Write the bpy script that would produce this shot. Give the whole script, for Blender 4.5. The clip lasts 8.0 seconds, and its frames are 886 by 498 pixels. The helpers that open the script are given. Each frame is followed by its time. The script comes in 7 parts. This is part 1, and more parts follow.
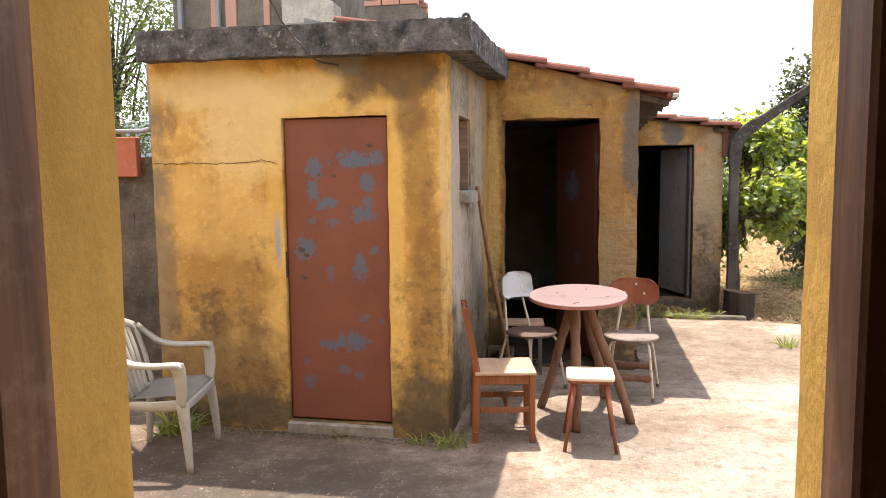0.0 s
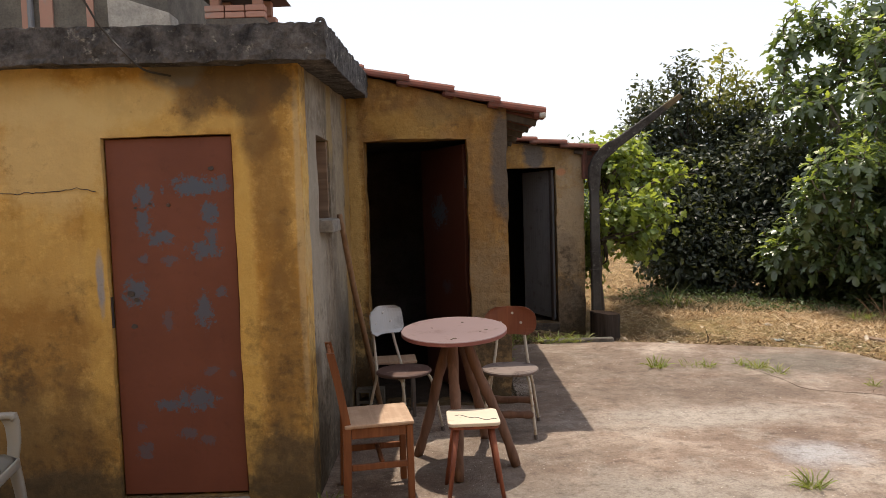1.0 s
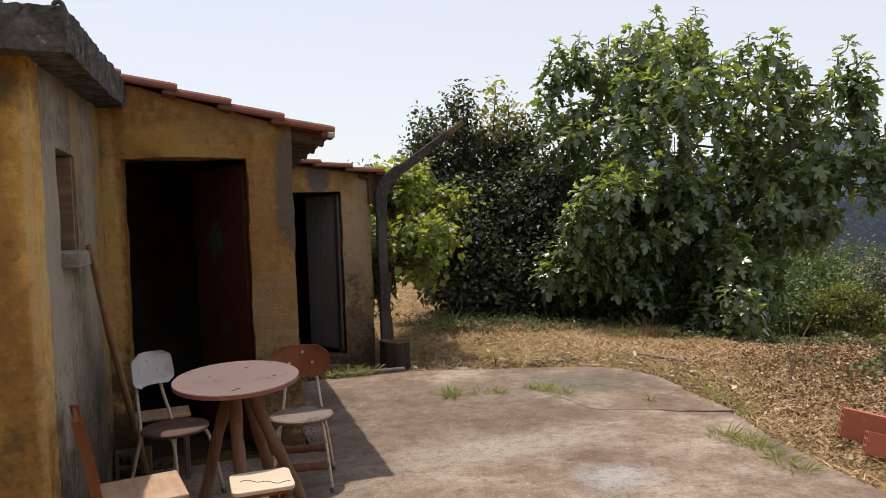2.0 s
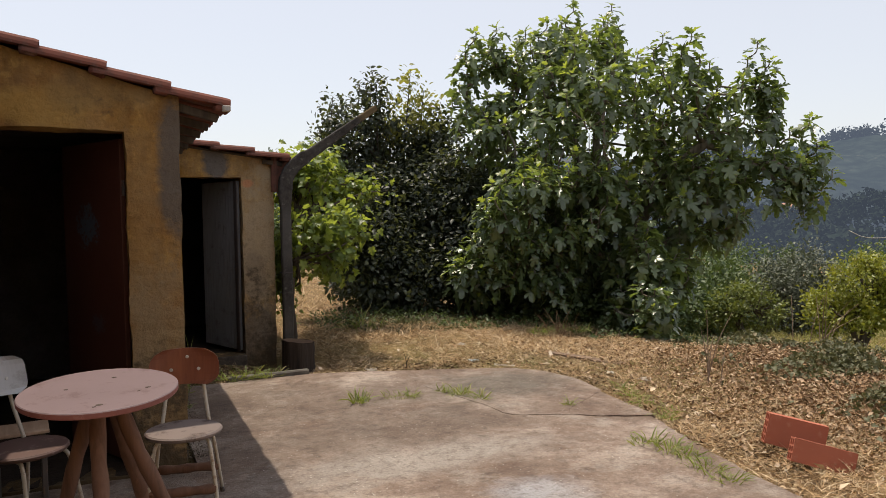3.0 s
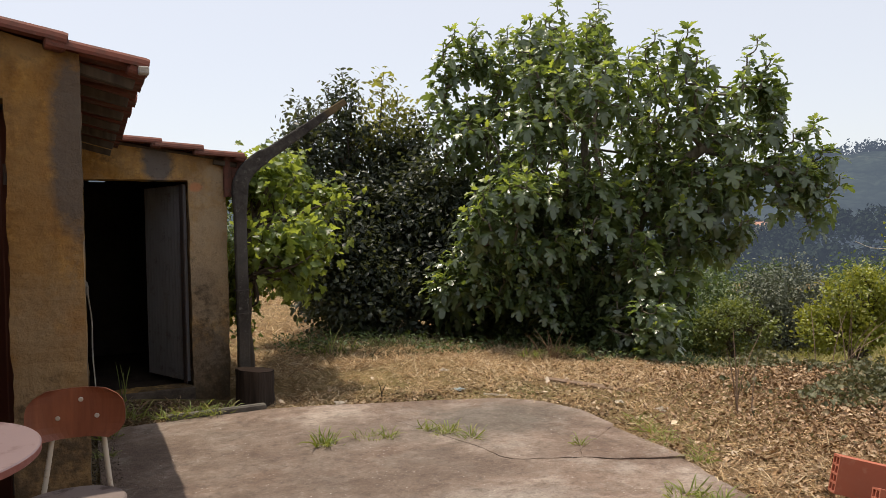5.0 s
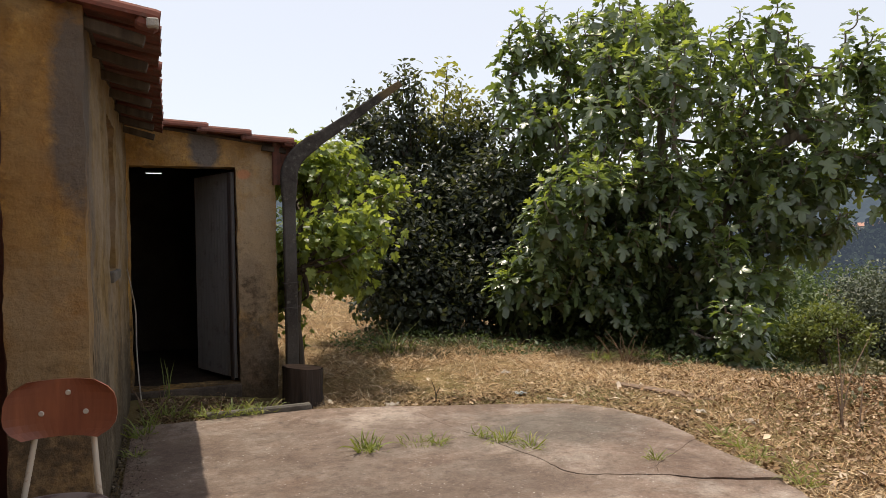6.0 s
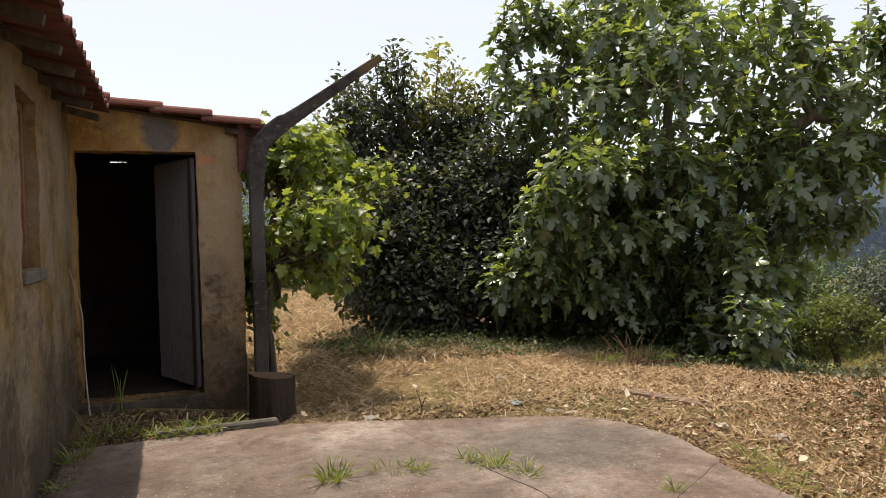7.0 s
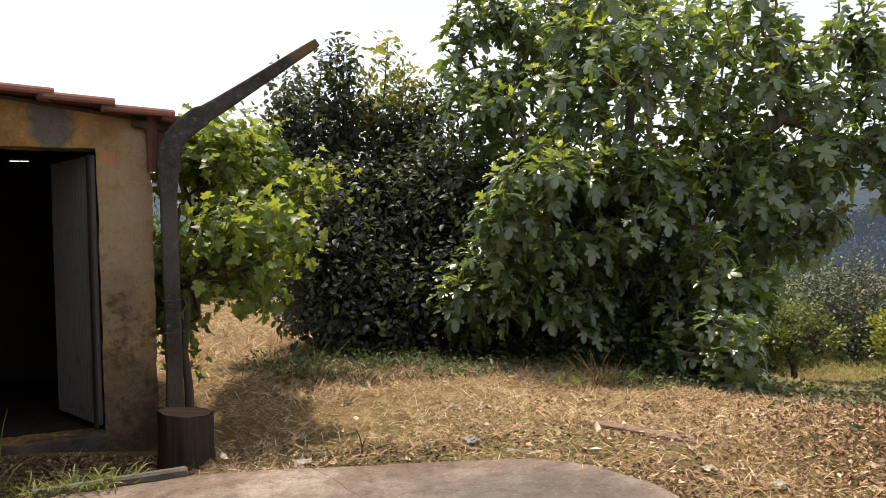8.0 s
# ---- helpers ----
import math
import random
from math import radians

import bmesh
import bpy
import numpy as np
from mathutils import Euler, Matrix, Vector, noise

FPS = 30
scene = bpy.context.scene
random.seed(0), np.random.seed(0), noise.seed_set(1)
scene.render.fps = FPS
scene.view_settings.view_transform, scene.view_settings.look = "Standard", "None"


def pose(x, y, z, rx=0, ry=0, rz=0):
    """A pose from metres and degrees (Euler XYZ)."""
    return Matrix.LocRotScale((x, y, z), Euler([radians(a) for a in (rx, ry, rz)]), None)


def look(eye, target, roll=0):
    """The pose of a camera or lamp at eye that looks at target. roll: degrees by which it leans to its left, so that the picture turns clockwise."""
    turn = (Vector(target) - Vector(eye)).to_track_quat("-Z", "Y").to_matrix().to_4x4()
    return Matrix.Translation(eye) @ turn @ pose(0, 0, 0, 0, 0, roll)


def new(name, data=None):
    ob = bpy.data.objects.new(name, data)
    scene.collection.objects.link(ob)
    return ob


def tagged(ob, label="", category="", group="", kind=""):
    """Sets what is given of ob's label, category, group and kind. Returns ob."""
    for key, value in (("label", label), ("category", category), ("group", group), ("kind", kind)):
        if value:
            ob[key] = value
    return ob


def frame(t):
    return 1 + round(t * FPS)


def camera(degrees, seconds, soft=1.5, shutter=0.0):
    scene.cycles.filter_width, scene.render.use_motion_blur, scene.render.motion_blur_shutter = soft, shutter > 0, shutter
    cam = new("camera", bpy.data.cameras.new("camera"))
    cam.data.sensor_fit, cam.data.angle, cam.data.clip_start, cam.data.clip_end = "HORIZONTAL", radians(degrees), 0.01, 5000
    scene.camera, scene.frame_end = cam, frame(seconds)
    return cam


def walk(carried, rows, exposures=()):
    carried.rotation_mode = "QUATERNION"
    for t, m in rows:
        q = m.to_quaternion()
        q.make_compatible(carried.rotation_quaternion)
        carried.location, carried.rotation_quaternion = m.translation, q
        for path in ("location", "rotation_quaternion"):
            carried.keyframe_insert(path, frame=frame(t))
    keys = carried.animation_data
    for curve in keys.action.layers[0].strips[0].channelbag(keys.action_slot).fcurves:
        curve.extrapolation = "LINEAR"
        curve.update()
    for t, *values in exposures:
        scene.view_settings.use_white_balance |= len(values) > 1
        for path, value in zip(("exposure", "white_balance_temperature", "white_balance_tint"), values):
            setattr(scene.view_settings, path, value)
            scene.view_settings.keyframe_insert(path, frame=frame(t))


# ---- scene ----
cam = camera(62.8, 8.0, 0.8)
PATH = [
    (0, (1.217, 0.768, 1.666), (0.831, 2.721, 1.472), -0.6),
    (0.5, (1.153, 1.0, 1.651), (1.034, 2.988, 1.467), -1.6),
    (1, (1.121, 1.263, 1.66), (1.117, 3.259, 1.531), -1.8),
    (1.5, (1.102, 1.492, 1.658), (1.36, 3.473, 1.576), -1.7),
    (2, (1.096, 1.722, 1.671), (1.69, 3.63, 1.591), -2.0),
    (2.2, (1.105, 1.821, 1.662), (1.802, 3.694, 1.573), -2.2),
    (3.3, (1.28, 2.343, 1.606), (2.136, 4.148, 1.512), -0.6),
    (3.5, (1.295, 2.436, 1.58), (2.182, 4.226, 1.493), -0.8),
    (4, (1.403, 2.717, 1.563), (2.347, 4.479, 1.486), -1.5),
    (4.2, (1.452, 2.82, 1.574), (2.388, 4.585, 1.5), -1.7),
    (5.3, (1.707, 3.33, 1.449), (2.582, 5.128, 1.412), -1.2),
    (5.5, (1.771, 3.421, 1.427), (2.622, 5.23, 1.368), -1.4),
    (6, (1.957, 3.641, 1.36), (2.671, 5.51, 1.333), -1.0),
    (6.5, (2.126, 3.944, 1.353), (2.816, 5.821, 1.318), -0.9),
    (7, (2.331, 4.271, 1.347), (3.042, 6.14, 1.3), -1.5),
    (7.5, (2.527, 4.612, 1.362), (3.253, 6.475, 1.309), -1.6),
    (8, (2.659, 4.975, 1.388), (3.491, 6.794, 1.352), -1.4),
]
EXPOSURES = [(0, 1.86), (0.2, 1.68), (0.5, 1.1), (0.8, 0.8), (1.0, 0.6), (1.5, 0.38), (2.2, 0.27), (4.0, 0.24), (6.0, 0.37), (7.0, 0.48), (8.0, 0.64)]
walk(cam, [(t, look(eye, target, roll)) for t, eye, target, roll in PATH], EXPOSURES)

# ---- light ----
TO_SUN = Vector((-0.19, 0.67, 2.34)).normalized()
world = bpy.data.worlds.new("sky")
scene.world = world
world.use_nodes = True
wn = world.node_tree
sky = wn.nodes.new("ShaderNodeTexSky")
sky.sky_type, sky.sun_disc = "NISHITA", False
sky.sun_elevation = math.asin(TO_SUN.z)
sky.sun_rotation = math.atan2(TO_SUN.x, TO_SUN.y)
sky.air_density, sky.dust_density, sky.ozone_density = 1.0, 1.5, 1.0
haze = wn.nodes.new("ShaderNodeMix")
haze.data_type = "RGBA"
haze.blend_type, haze.inputs[0].default_value = "ADD", 1.0
haze.inputs[7].default_value = (5.1, 4.95, 4.95, 1)
dim = wn.nodes.new("ShaderNodeMix")
dim.data_type, dim.inputs[0].default_value = "RGBA", 0.5
wn.links.new(sky.outputs[0], dim.inputs[6])
dim.inputs[7].default_value = (0, 0, 0, 1)
wn.links.new(dim.outputs[2], haze.inputs[6])
wn.links.new(haze.outputs[2], wn.nodes["Background"].inputs[0])
wn.nodes["Background"].inputs[1].default_value = 0.1

sun_data = bpy.data.lights.new("sun", "SUN")
sun_data.energy, sun_data.angle, sun_data.color = 3.7, radians(0.6), (1.0, 0.885, 0.73)
sun = new("sun", sun_data)
sun.matrix_world = look(TO_SUN * 50, (0, 0, 0))


# ---- node helpers ----
def material(name, rough=0.8, metal=0.0, spec=0.3):
    m = bpy.data.materials.new(name)
    m.use_nodes = True
    b = m.node_tree.nodes["Principled BSDF"]
    b.inputs["Roughness"].default_value, b.inputs["Metallic"].default_value = rough, metal
    b.inputs["Specular IOR Level"].default_value = spec
    return m, m.node_tree, b


def coords(nt, scale=(1, 1, 1), move=(0, 0, 0), kind="Object"):
    tc = nt.nodes.new("ShaderNodeTexCoord")
    mp = nt.nodes.new("ShaderNodeMapping")
    mp.inputs["Scale"].default_value, mp.inputs["Location"].default_value = scale, move
    nt.links.new(tc.outputs[kind], mp.inputs["Vector"])
    return mp.outputs[0]


def grain(nt, co, scale, detail=6, rough=0.6, warp=0.0):
    n = nt.nodes.new("ShaderNodeTexNoise")
    n.inputs["Scale"].default_value, n.inputs["Detail"].default_value = scale, detail
    n.inputs["Roughness"].default_value, n.inputs["Distortion"].default_value = rough, warp
    nt.links.new(co, n.inputs["Vector"])
    return n.outputs["Fac"]


def cells(nt, co, scale, out="Distance"):
    n = nt.nodes.new("ShaderNodeTexVoronoi")
    n.inputs["Scale"].default_value = scale
    nt.links.new(co, n.inputs["Vector"])
    return n.outputs[out]


def put(nt, value, socket):
    if isinstance(value, (int, float)):
        socket.default_value = value
    elif isinstance(value, (tuple, list)):
        socket.default_value = (*value, 1.0) if len(value) == 3 and len(socket.default_value) == 4 else value
    else:
        nt.links.new(value, socket)


def ramp(nt, fac, *stops):
    r = nt.nodes.new("ShaderNodeValToRGB")
    e = r.color_ramp.elements
    while len(e) < len(stops):
        e.new(0.5)
    for el, (p, c) in zip(e, stops):
        el.position = p
        el.color = (c, c, c, 1) if isinstance(c, (int, float)) else (*c, 1)
    nt.links.new(fac, r.inputs[0])
    return r.outputs[0]


def mix(nt, fac, a, b, mode="MIX"):
    m = nt.nodes.new("ShaderNodeMix")
    m.data_type, m.blend_type = "RGBA", mode
    put(nt, fac, m.inputs[0])
    put(nt, a, m.inputs[6])
    put(nt, b, m.inputs[7])
    return m.outputs[2]


def calc(nt, op, a, b=0.0, clamp=False):
    m = nt.nodes.new("ShaderNodeMath")
    m.operation, m.use_clamp = op, clamp
    put(nt, a, m.inputs[0])
    put(nt, b, m.inputs[1])
    return m.outputs[0]


def patch(nt, co, centre, size, wobble, hard=0.25):
    """A patch of colour with a ragged edge: 1 inside an ellipsoid round centre, 0 outside."""
    v = nt.nodes.new("ShaderNodeVectorMath")
    v.operation = "SUBTRACT"
    nt.links.new(co, v.inputs[0])
    v.inputs[1].default_value = centre
    d = nt.nodes.new("ShaderNodeVectorMath")
    d.operation = "DIVIDE"
    nt.links.new(v.outputs[0], d.inputs[0])
    d.inputs[1].default_value = size
    ln = nt.nodes.new("ShaderNodeVectorMath")
    ln.operation = "LENGTH"
    nt.links.new(d.outputs[0], ln.inputs[0])
    s = calc(nt, "ADD", ln.outputs["Value"], wobble)
    mr = nt.nodes.new("ShaderNodeMapRange")
    mr.inputs["From Min"].default_value, mr.inputs["From Max"].default_value = 1.0 + hard, 1.0 - hard
    nt.links.new(s, mr.inputs["Value"])
    return mr.outputs[0]


def relief(nt, b, height, strength=0.5, dist=0.01):
    n = nt.nodes.new("ShaderNodeBump")
    n.inputs["Strength"].default_value, n.inputs["Distance"].default_value = strength, dist
    nt.links.new(height, n.inputs["Height"])
    nt.links.new(n.outputs[0], b.inputs["Normal"])


def chance(nt):
    return nt.nodes.new("ShaderNodeObjectInfo").outputs["Random"]


def island(nt):
    return nt.nodes.new("ShaderNodeNewGeometry").outputs["Random Per Island"]


# ---- materials ----
def plaster(name, stains=(), pale=(0.60, 0.385, 0.115), deep=(0.46, 0.215, 0.035), mould=0.5, foot=0.55, grey=0.0, coarse=0.55):
    """Old ochre limewash on rough render: washed-out and deep areas, mould and bare cement."""
    m, nt, b = material(name, 0.92, 0, 0.15)
    co = coords(nt)
    streak = coords(nt, (5, 5, 0.5))
    broad, fine = grain(nt, co, 1.6, 5, 0.6), grain(nt, co, 22, 8, 0.65)
    c = ramp(nt, broad, (0.32, deep), (0.52, tuple((p + d) / 2 for p, d in zip(pale, deep))), (0.68, pale))
    c = mix(nt, calc(nt, "MULTIPLY", ramp(nt, grain(nt, streak, 1.3, 4), (0.44, 0.0), (0.66, 1.0)), min(0.6, 0.15 + mould)), c, tuple(v * 0.42 for v in deep))
    c = mix(nt, calc(nt, "MULTIPLY", ramp(nt, grain(nt, co, 8, 8, 0.7), (0.46, 0.0), (0.62, 1.0)), min(0.55, 0.1 + mould)), c, tuple(v * 0.5 for v in deep))
    c = mix(nt, calc(nt, "MULTIPLY", ramp(nt, grain(nt, coords(nt, (1, 1, 1), (3, 7, 1)), 13, 8, 0.72), (0.52, 0.0), (0.62, 1.0)), 0.45 if mould > 0.1 else 0.0), c, tuple(min(1, v * 1.25) for v in pale))
    c = mix(nt, calc(nt, "MULTIPLY", ramp(nt, grain(nt, co, 90, 4), (0.4, 0.0), (0.75, 1.0)), 0.25), c, (0.26, 0.17, 0.08))
    if grey:
        c = mix(nt, calc(nt, "MULTIPLY", ramp(nt, grain(nt, co, 2.3, 6, 0.65), (0.38, 0.0), (0.58, 1.0)), grey), c, (0.30, 0.25, 0.19))
    wob = calc(nt, "MULTIPLY", calc(nt, "SUBTRACT", grain(nt, co, 3.5, 8, 0.7), 0.5), 2.2)
    for centre, size, colour, amount in stains:
        c = mix(nt, calc(nt, "MULTIPLY", patch(nt, co, centre, size, wob), amount), c, colour)
    # mould: speckles, more of them where the wall draws water from the ground
    z = nt.nodes.new("ShaderNodeSeparateXYZ")
    nt.links.new(co, z.inputs[0])
    low = nt.nodes.new("ShaderNodeMapRange")
    low.inputs["From Min"].default_value, low.inputs["From Max"].default_value = 1.3, 0.0
    nt.links.new(z.outputs[2], low.inputs["Value"])
    damp = calc(nt, "ADD", calc(nt, "MULTIPLY", low.outputs[0], 0.26 * foot / 0.55), grain(nt, co, 2.6, 8, 0.72))
    spots = calc(nt, "ADD", damp, calc(nt, "MULTIPLY", calc(nt, "SUBTRACT", fine, 0.5), 0.55))
    c = mix(nt, calc(nt, "MULTIPLY", ramp(nt, spots, (0.60, 0.0), (0.78, 1.0)), mould + 0.4), c, (0.065, 0.05, 0.033))
    put(nt, c, b.inputs["Base Color"])
    relief(nt, b, calc(nt, "ADD", fine, calc(nt, "MULTIPLY", grain(nt, co, 5, 4), 1.2)), coarse, 0.016)
    return m


def cement(name, a, bcol, scale=2.0, lichen=0.0, rough=0.95, streaky=False, bump=0.6):
    m, nt, b = material(name, rough, 0, 0.15)
    co = coords(nt)
    g = grain(nt, coords(nt, (4, 4, 0.6)) if streaky else co, scale, 8, 0.68)
    c = ramp(nt, g, (0.34, a), (0.66, bcol))
    fine = grain(nt, co, 45, 6, 0.7)
    c = mix(nt, calc(nt, "MULTIPLY", ramp(nt, fine, (0.45, 0.0), (0.7, 1.0)), 0.4), c, tuple(v * 0.45 for v in a))
    if lichen:
        c = mix(nt, calc(nt, "MULTIPLY", ramp(nt, grain(nt, co, 16, 8, 0.75), (0.58, 0.0), (0.70, 1.0)), lichen), c, (0.36, 0.35, 0.31))
    put(nt, c, b.inputs["Base Color"])
    relief(nt, b, calc(nt, "ADD", fine, g), bump, 0.015)
    return m


def timber(name, light, dark, scale=1.0, axis=2, rough=0.6, worn=0.0, worn_colour=(0.5, 0.45, 0.38)):
    m, nt, b = material(name, rough, 0, 0.3)
    s = [26 * scale] * 3
    s[axis] = 1.6 * scale
    co = coords(nt, s)
    g = grain(nt, co, 1.0, 6, 0.6, 0.6)
    c = ramp(nt, g, (0.32, dark), (0.68, light))
    if worn:
        w = grain(nt, coords(nt), 7, 8, 0.7)
        c = mix(nt, calc(nt, "MULTIPLY", ramp(nt, w, (0.5, 0.0), (0.62, 1.0)), worn), c, worn_colour)
    put(nt, c, b.inputs["Base Color"])
    relief(nt, b, g, 0.35, 0.004)
    return m


def painted(name, colour, under, amount=0.5, scale=6, rough=0.5, metal=0.0, spec=0.4):
    m, nt, b = material(name, rough, metal, spec)
    co = coords(nt)
    w = grain(nt, co, scale, 9, 0.72)
    c = mix(nt, calc(nt, "MULTIPLY", ramp(nt, grain(nt, co, scale * 0.4, 4), (0.3, 0.0), (0.7, 1.0)), 0.35), colour, tuple(v * 0.7 for v in colour))
    c = mix(nt, calc(nt, "MULTIPLY", ramp(nt, w, (0.55, 0.0), (0.64, 1.0)), amount), c, under)
    put(nt, c, b.inputs["Base Color"])
    relief(nt, b, w, 0.2, 0.003)
    return m


def foliage(name, a, bcol, through_colour, gloss=0.4, clear=0.4, tip=None, rough_spec=0.5):
    """Leaves: two greens by leaf, a waxy top, light shining through."""
    m, nt, b = material(name, gloss, 0, rough_spec)
    r = calc(nt, "FRACT", calc(nt, "ADD", island(nt), chance(nt)))
    c = ramp(nt, r, (0.0, a), (0.8, bcol), (1.0, tip or bcol))
    co = coords(nt)
    c = mix(nt, calc(nt, "MULTIPLY", grain(nt, co, 30, 3), 0.35), c, tuple(v * 0.5 for v in a))
    put(nt, c, b.inputs["Base Color"])
    t = nt.nodes.new("ShaderNodeBsdfTranslucent")
    put(nt, mix(nt, r, tuple(v * 0.7 for v in through_colour), through_colour), t.inputs[0])
    ms = nt.nodes.new("ShaderNodeMixShader")
    ms.inputs[0].default_value = clear
    nt.links.new(b.outputs[0], ms.inputs[1])
    nt.links.new(t.outputs[0], ms.inputs[2])
    nt.links.new(ms.outputs[0], nt.nodes["Material Output"].inputs[0])
    return m


def dry(name, *colours):
    m, nt, b = material(name, 0.85, 0, 0.2)
    n = len(colours)
    put(nt, ramp(nt, island(nt), *[(i / (n - 1), c) for i, c in enumerate(colours)]), b.inputs["Base Color"])
    return m


OCHRE_FRONT = plaster("ochre_front", [
    ((0.045, 5.17, 1.1), (0.055, 0.4, 1.15), (0.60, 0.40, 0.12), 0.75), ((-0.77, 5.17, 1.2), (0.06, 0.4, 1.0), (0.58, 0.38, 0.11), 0.6), ((-0.35, 5.17, 2.12), (0.5, 0.4, 0.06), (0.60, 0.41, 0.14), 0.6),
    ((0.35, 5.17, 1.5), (0.02, 0.4, 0.9), (0.50, 0.39, 0.22), 0.7), ((0.08, 5.17, 2.34), (0.30, 0.4, 0.17), (0.085, 0.062, 0.04), 0.85), ((0.14, 5.17, 2.05), (0.10, 0.4, 0.16), (0.13, 0.085, 0.045), 0.7), ((-0.20, 5.17, 2.30), (0.10, 0.4, 0.22), (0.14, 0.10, 0.06), 0.7),
    ((-0.30, 5.17, 2.39), (0.15, 0.4, 0.08), (0.16, 0.145, 0.12), 0.95), ((0.20, 5.17, 1.70), (0.09, 0.4, 0.5), (0.21, 0.118, 0.042), 0.6), ((0.24, 5.17, 0.9), (0.10, 0.4, 0.6), (0.20, 0.122, 0.05), 0.55),
    ((0.25, 5.17, 0.15), (0.26, 0.4, 0.28), (0.085, 0.07, 0.05), 0.8), ((-1.58, 5.17, 1.1), (0.11, 0.4, 1.0), (0.17, 0.135, 0.095), 0.8), ((-1.47, 5.17, 2.08), (0.035, 0.4, 0.15), (0.15, 0.11, 0.07), 0.5),
    ((-0.95, 5.17, 2.0), (0.33, 0.4, 0.33), (0.60, 0.45, 0.21), 0.75), ((-1.15, 5.17, 1.0), (0.35, 0.4, 0.30), (0.26, 0.14, 0.045), 0.6), ((-1.2, 5.17, 0.35), (0.5, 0.4, 0.38), (0.15, 0.095, 0.045), 0.75),
    ((-0.745, 5.17, 1.25), (0.022, 0.4, 0.16), (0.30, 0.30, 0.32), 0.95), ((-0.8, 5.17, 0.12), (0.7, 0.4, 0.12), (0.09, 0.075, 0.05), 0.7),
    ((-1.2, 5.17, 2.3), (0.4, 0.4, 0.16), (0.60, 0.46, 0.22), 0.6), ((-0.6, 5.17, 2.25), (0.3, 0.4, 0.12), (0.62, 0.48, 0.22), 0.6), ((-1.2, 5.17, 1.45), (0.38, 0.4, 0.25), (0.56, 0.38, 0.13), 0.5)],
    (0.62, 0.42, 0.145), (0.46, 0.255, 0.06), 0.24, 0.5)
OCHRE_SHED = plaster("ochre_shed", [
    ((1.60, 7.1, 1.9), (0.09, 0.5, 0.45), (0.10, 0.092, 0.085), 0.85),
    ((1.42, 7.1, 1.2), (0.10, 0.5, 0.9), (0.24, 0.15, 0.065), 0.6), ((0.85, 7.1, 2.3), (0.3, 0.5, 0.12), (0.40, 0.25, 0.075), 0.6),
    ((1.55, 7.1, 0.6), (0.3, 0.4, 0.7), (0.25, 0.2, 0.13), 0.5),
    ((0.42, 7.1, 1.4), (0.06, 0.4, 1.3), (0.55, 0.40, 0.16), 0.5),
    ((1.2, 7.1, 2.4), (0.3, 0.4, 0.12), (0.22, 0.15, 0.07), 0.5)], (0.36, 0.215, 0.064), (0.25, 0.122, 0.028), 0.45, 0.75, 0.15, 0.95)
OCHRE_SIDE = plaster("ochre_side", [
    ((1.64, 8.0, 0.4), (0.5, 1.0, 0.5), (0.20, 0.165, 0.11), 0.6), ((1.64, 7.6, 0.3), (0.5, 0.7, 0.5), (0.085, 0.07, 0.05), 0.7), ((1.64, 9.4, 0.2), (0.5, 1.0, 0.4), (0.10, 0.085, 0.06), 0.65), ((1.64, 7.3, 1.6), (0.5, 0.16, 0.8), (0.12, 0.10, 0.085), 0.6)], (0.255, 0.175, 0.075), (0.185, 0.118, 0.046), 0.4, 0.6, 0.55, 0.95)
OCHRE_STORE = plaster("ochre_store", [
    ((2.30, 10.66, 2.2), (0.125, 0.4, 0.20), (0.13, 0.12, 0.115), 0.95),
    ((2.78, 10.66, 1.25), (0.24, 0.4, 0.85), (0.35, 0.28, 0.19), 0.78), ((2.70, 10.66, 0.9), (0.16, 0.4, 0.35), (0.20, 0.155, 0.11), 0.6),
    ((2.76, 10.66, 0.2), (0.3, 0.4, 0.42), (0.12, 0.097, 0.075), 0.8),
    ((2.66, 10.66, 2.0), (0.06, 0.4, 0.04), (0.45, 0.2, 0.1), 0.8)], (0.45, 0.275, 0.075), (0.35, 0.18, 0.04), 0.45, 0.5, 0.3, 0.9)
OCHRE_HOUSE = plaster("ochre_house", [], (0.60, 0.38, 0.10), (0.53, 0.32, 0.078), 0.09, 0.3, 0.0, 0.4)
GREY_RENDER = plaster("grey_render", [
    ((0.37, 5.6, 1.5), (0.4, 0.3, 0.9), (0.36, 0.33, 0.28), 0.6), ((0.37, 6.6, 1.6), (0.4, 0.25, 0.7), (0.34, 0.29, 0.21), 0.5),
    ((0.37, 6.95, 1.2), (0.4, 0.16, 1.4), (0.36, 0.22, 0.06), 0.75), ((0.37, 5.25, 1.3), (0.4, 0.08, 1.5), (0.40, 0.34, 0.25), 0.7), ((0.37, 5.3, 0.2), (0.4, 0.3, 0.4), (0.10, 0.09, 0.075), 0.7),
    ((0.37, 6.2, 2.3), (0.4, 0.10, 0.35), (0.30, 0.22, 0.10), 0.7), ((0.37, 6.4, 0.5), (0.4, 0.6, 0.5), (0.13, 0.12, 0.105), 0.6)], (0.30, 0.26, 0.21), (0.17, 0.145, 0.115), 0.4, 0.5)
LICHEN_CONCRETE = cement("lichen_concrete", (0.032, 0.031, 0.033), (0.16, 0.152, 0.15), 9, 1.0, 0.97, False, 1.0)
BLOCKWORK = cement("blockwork", (0.10, 0.09, 0.078), (0.20, 0.18, 0.152), 3, 0.1)
POST_CONCRETE = cement("post_concrete", (0.03, 0.027, 0.025), (0.085, 0.077, 0.07), 9, 0.45)
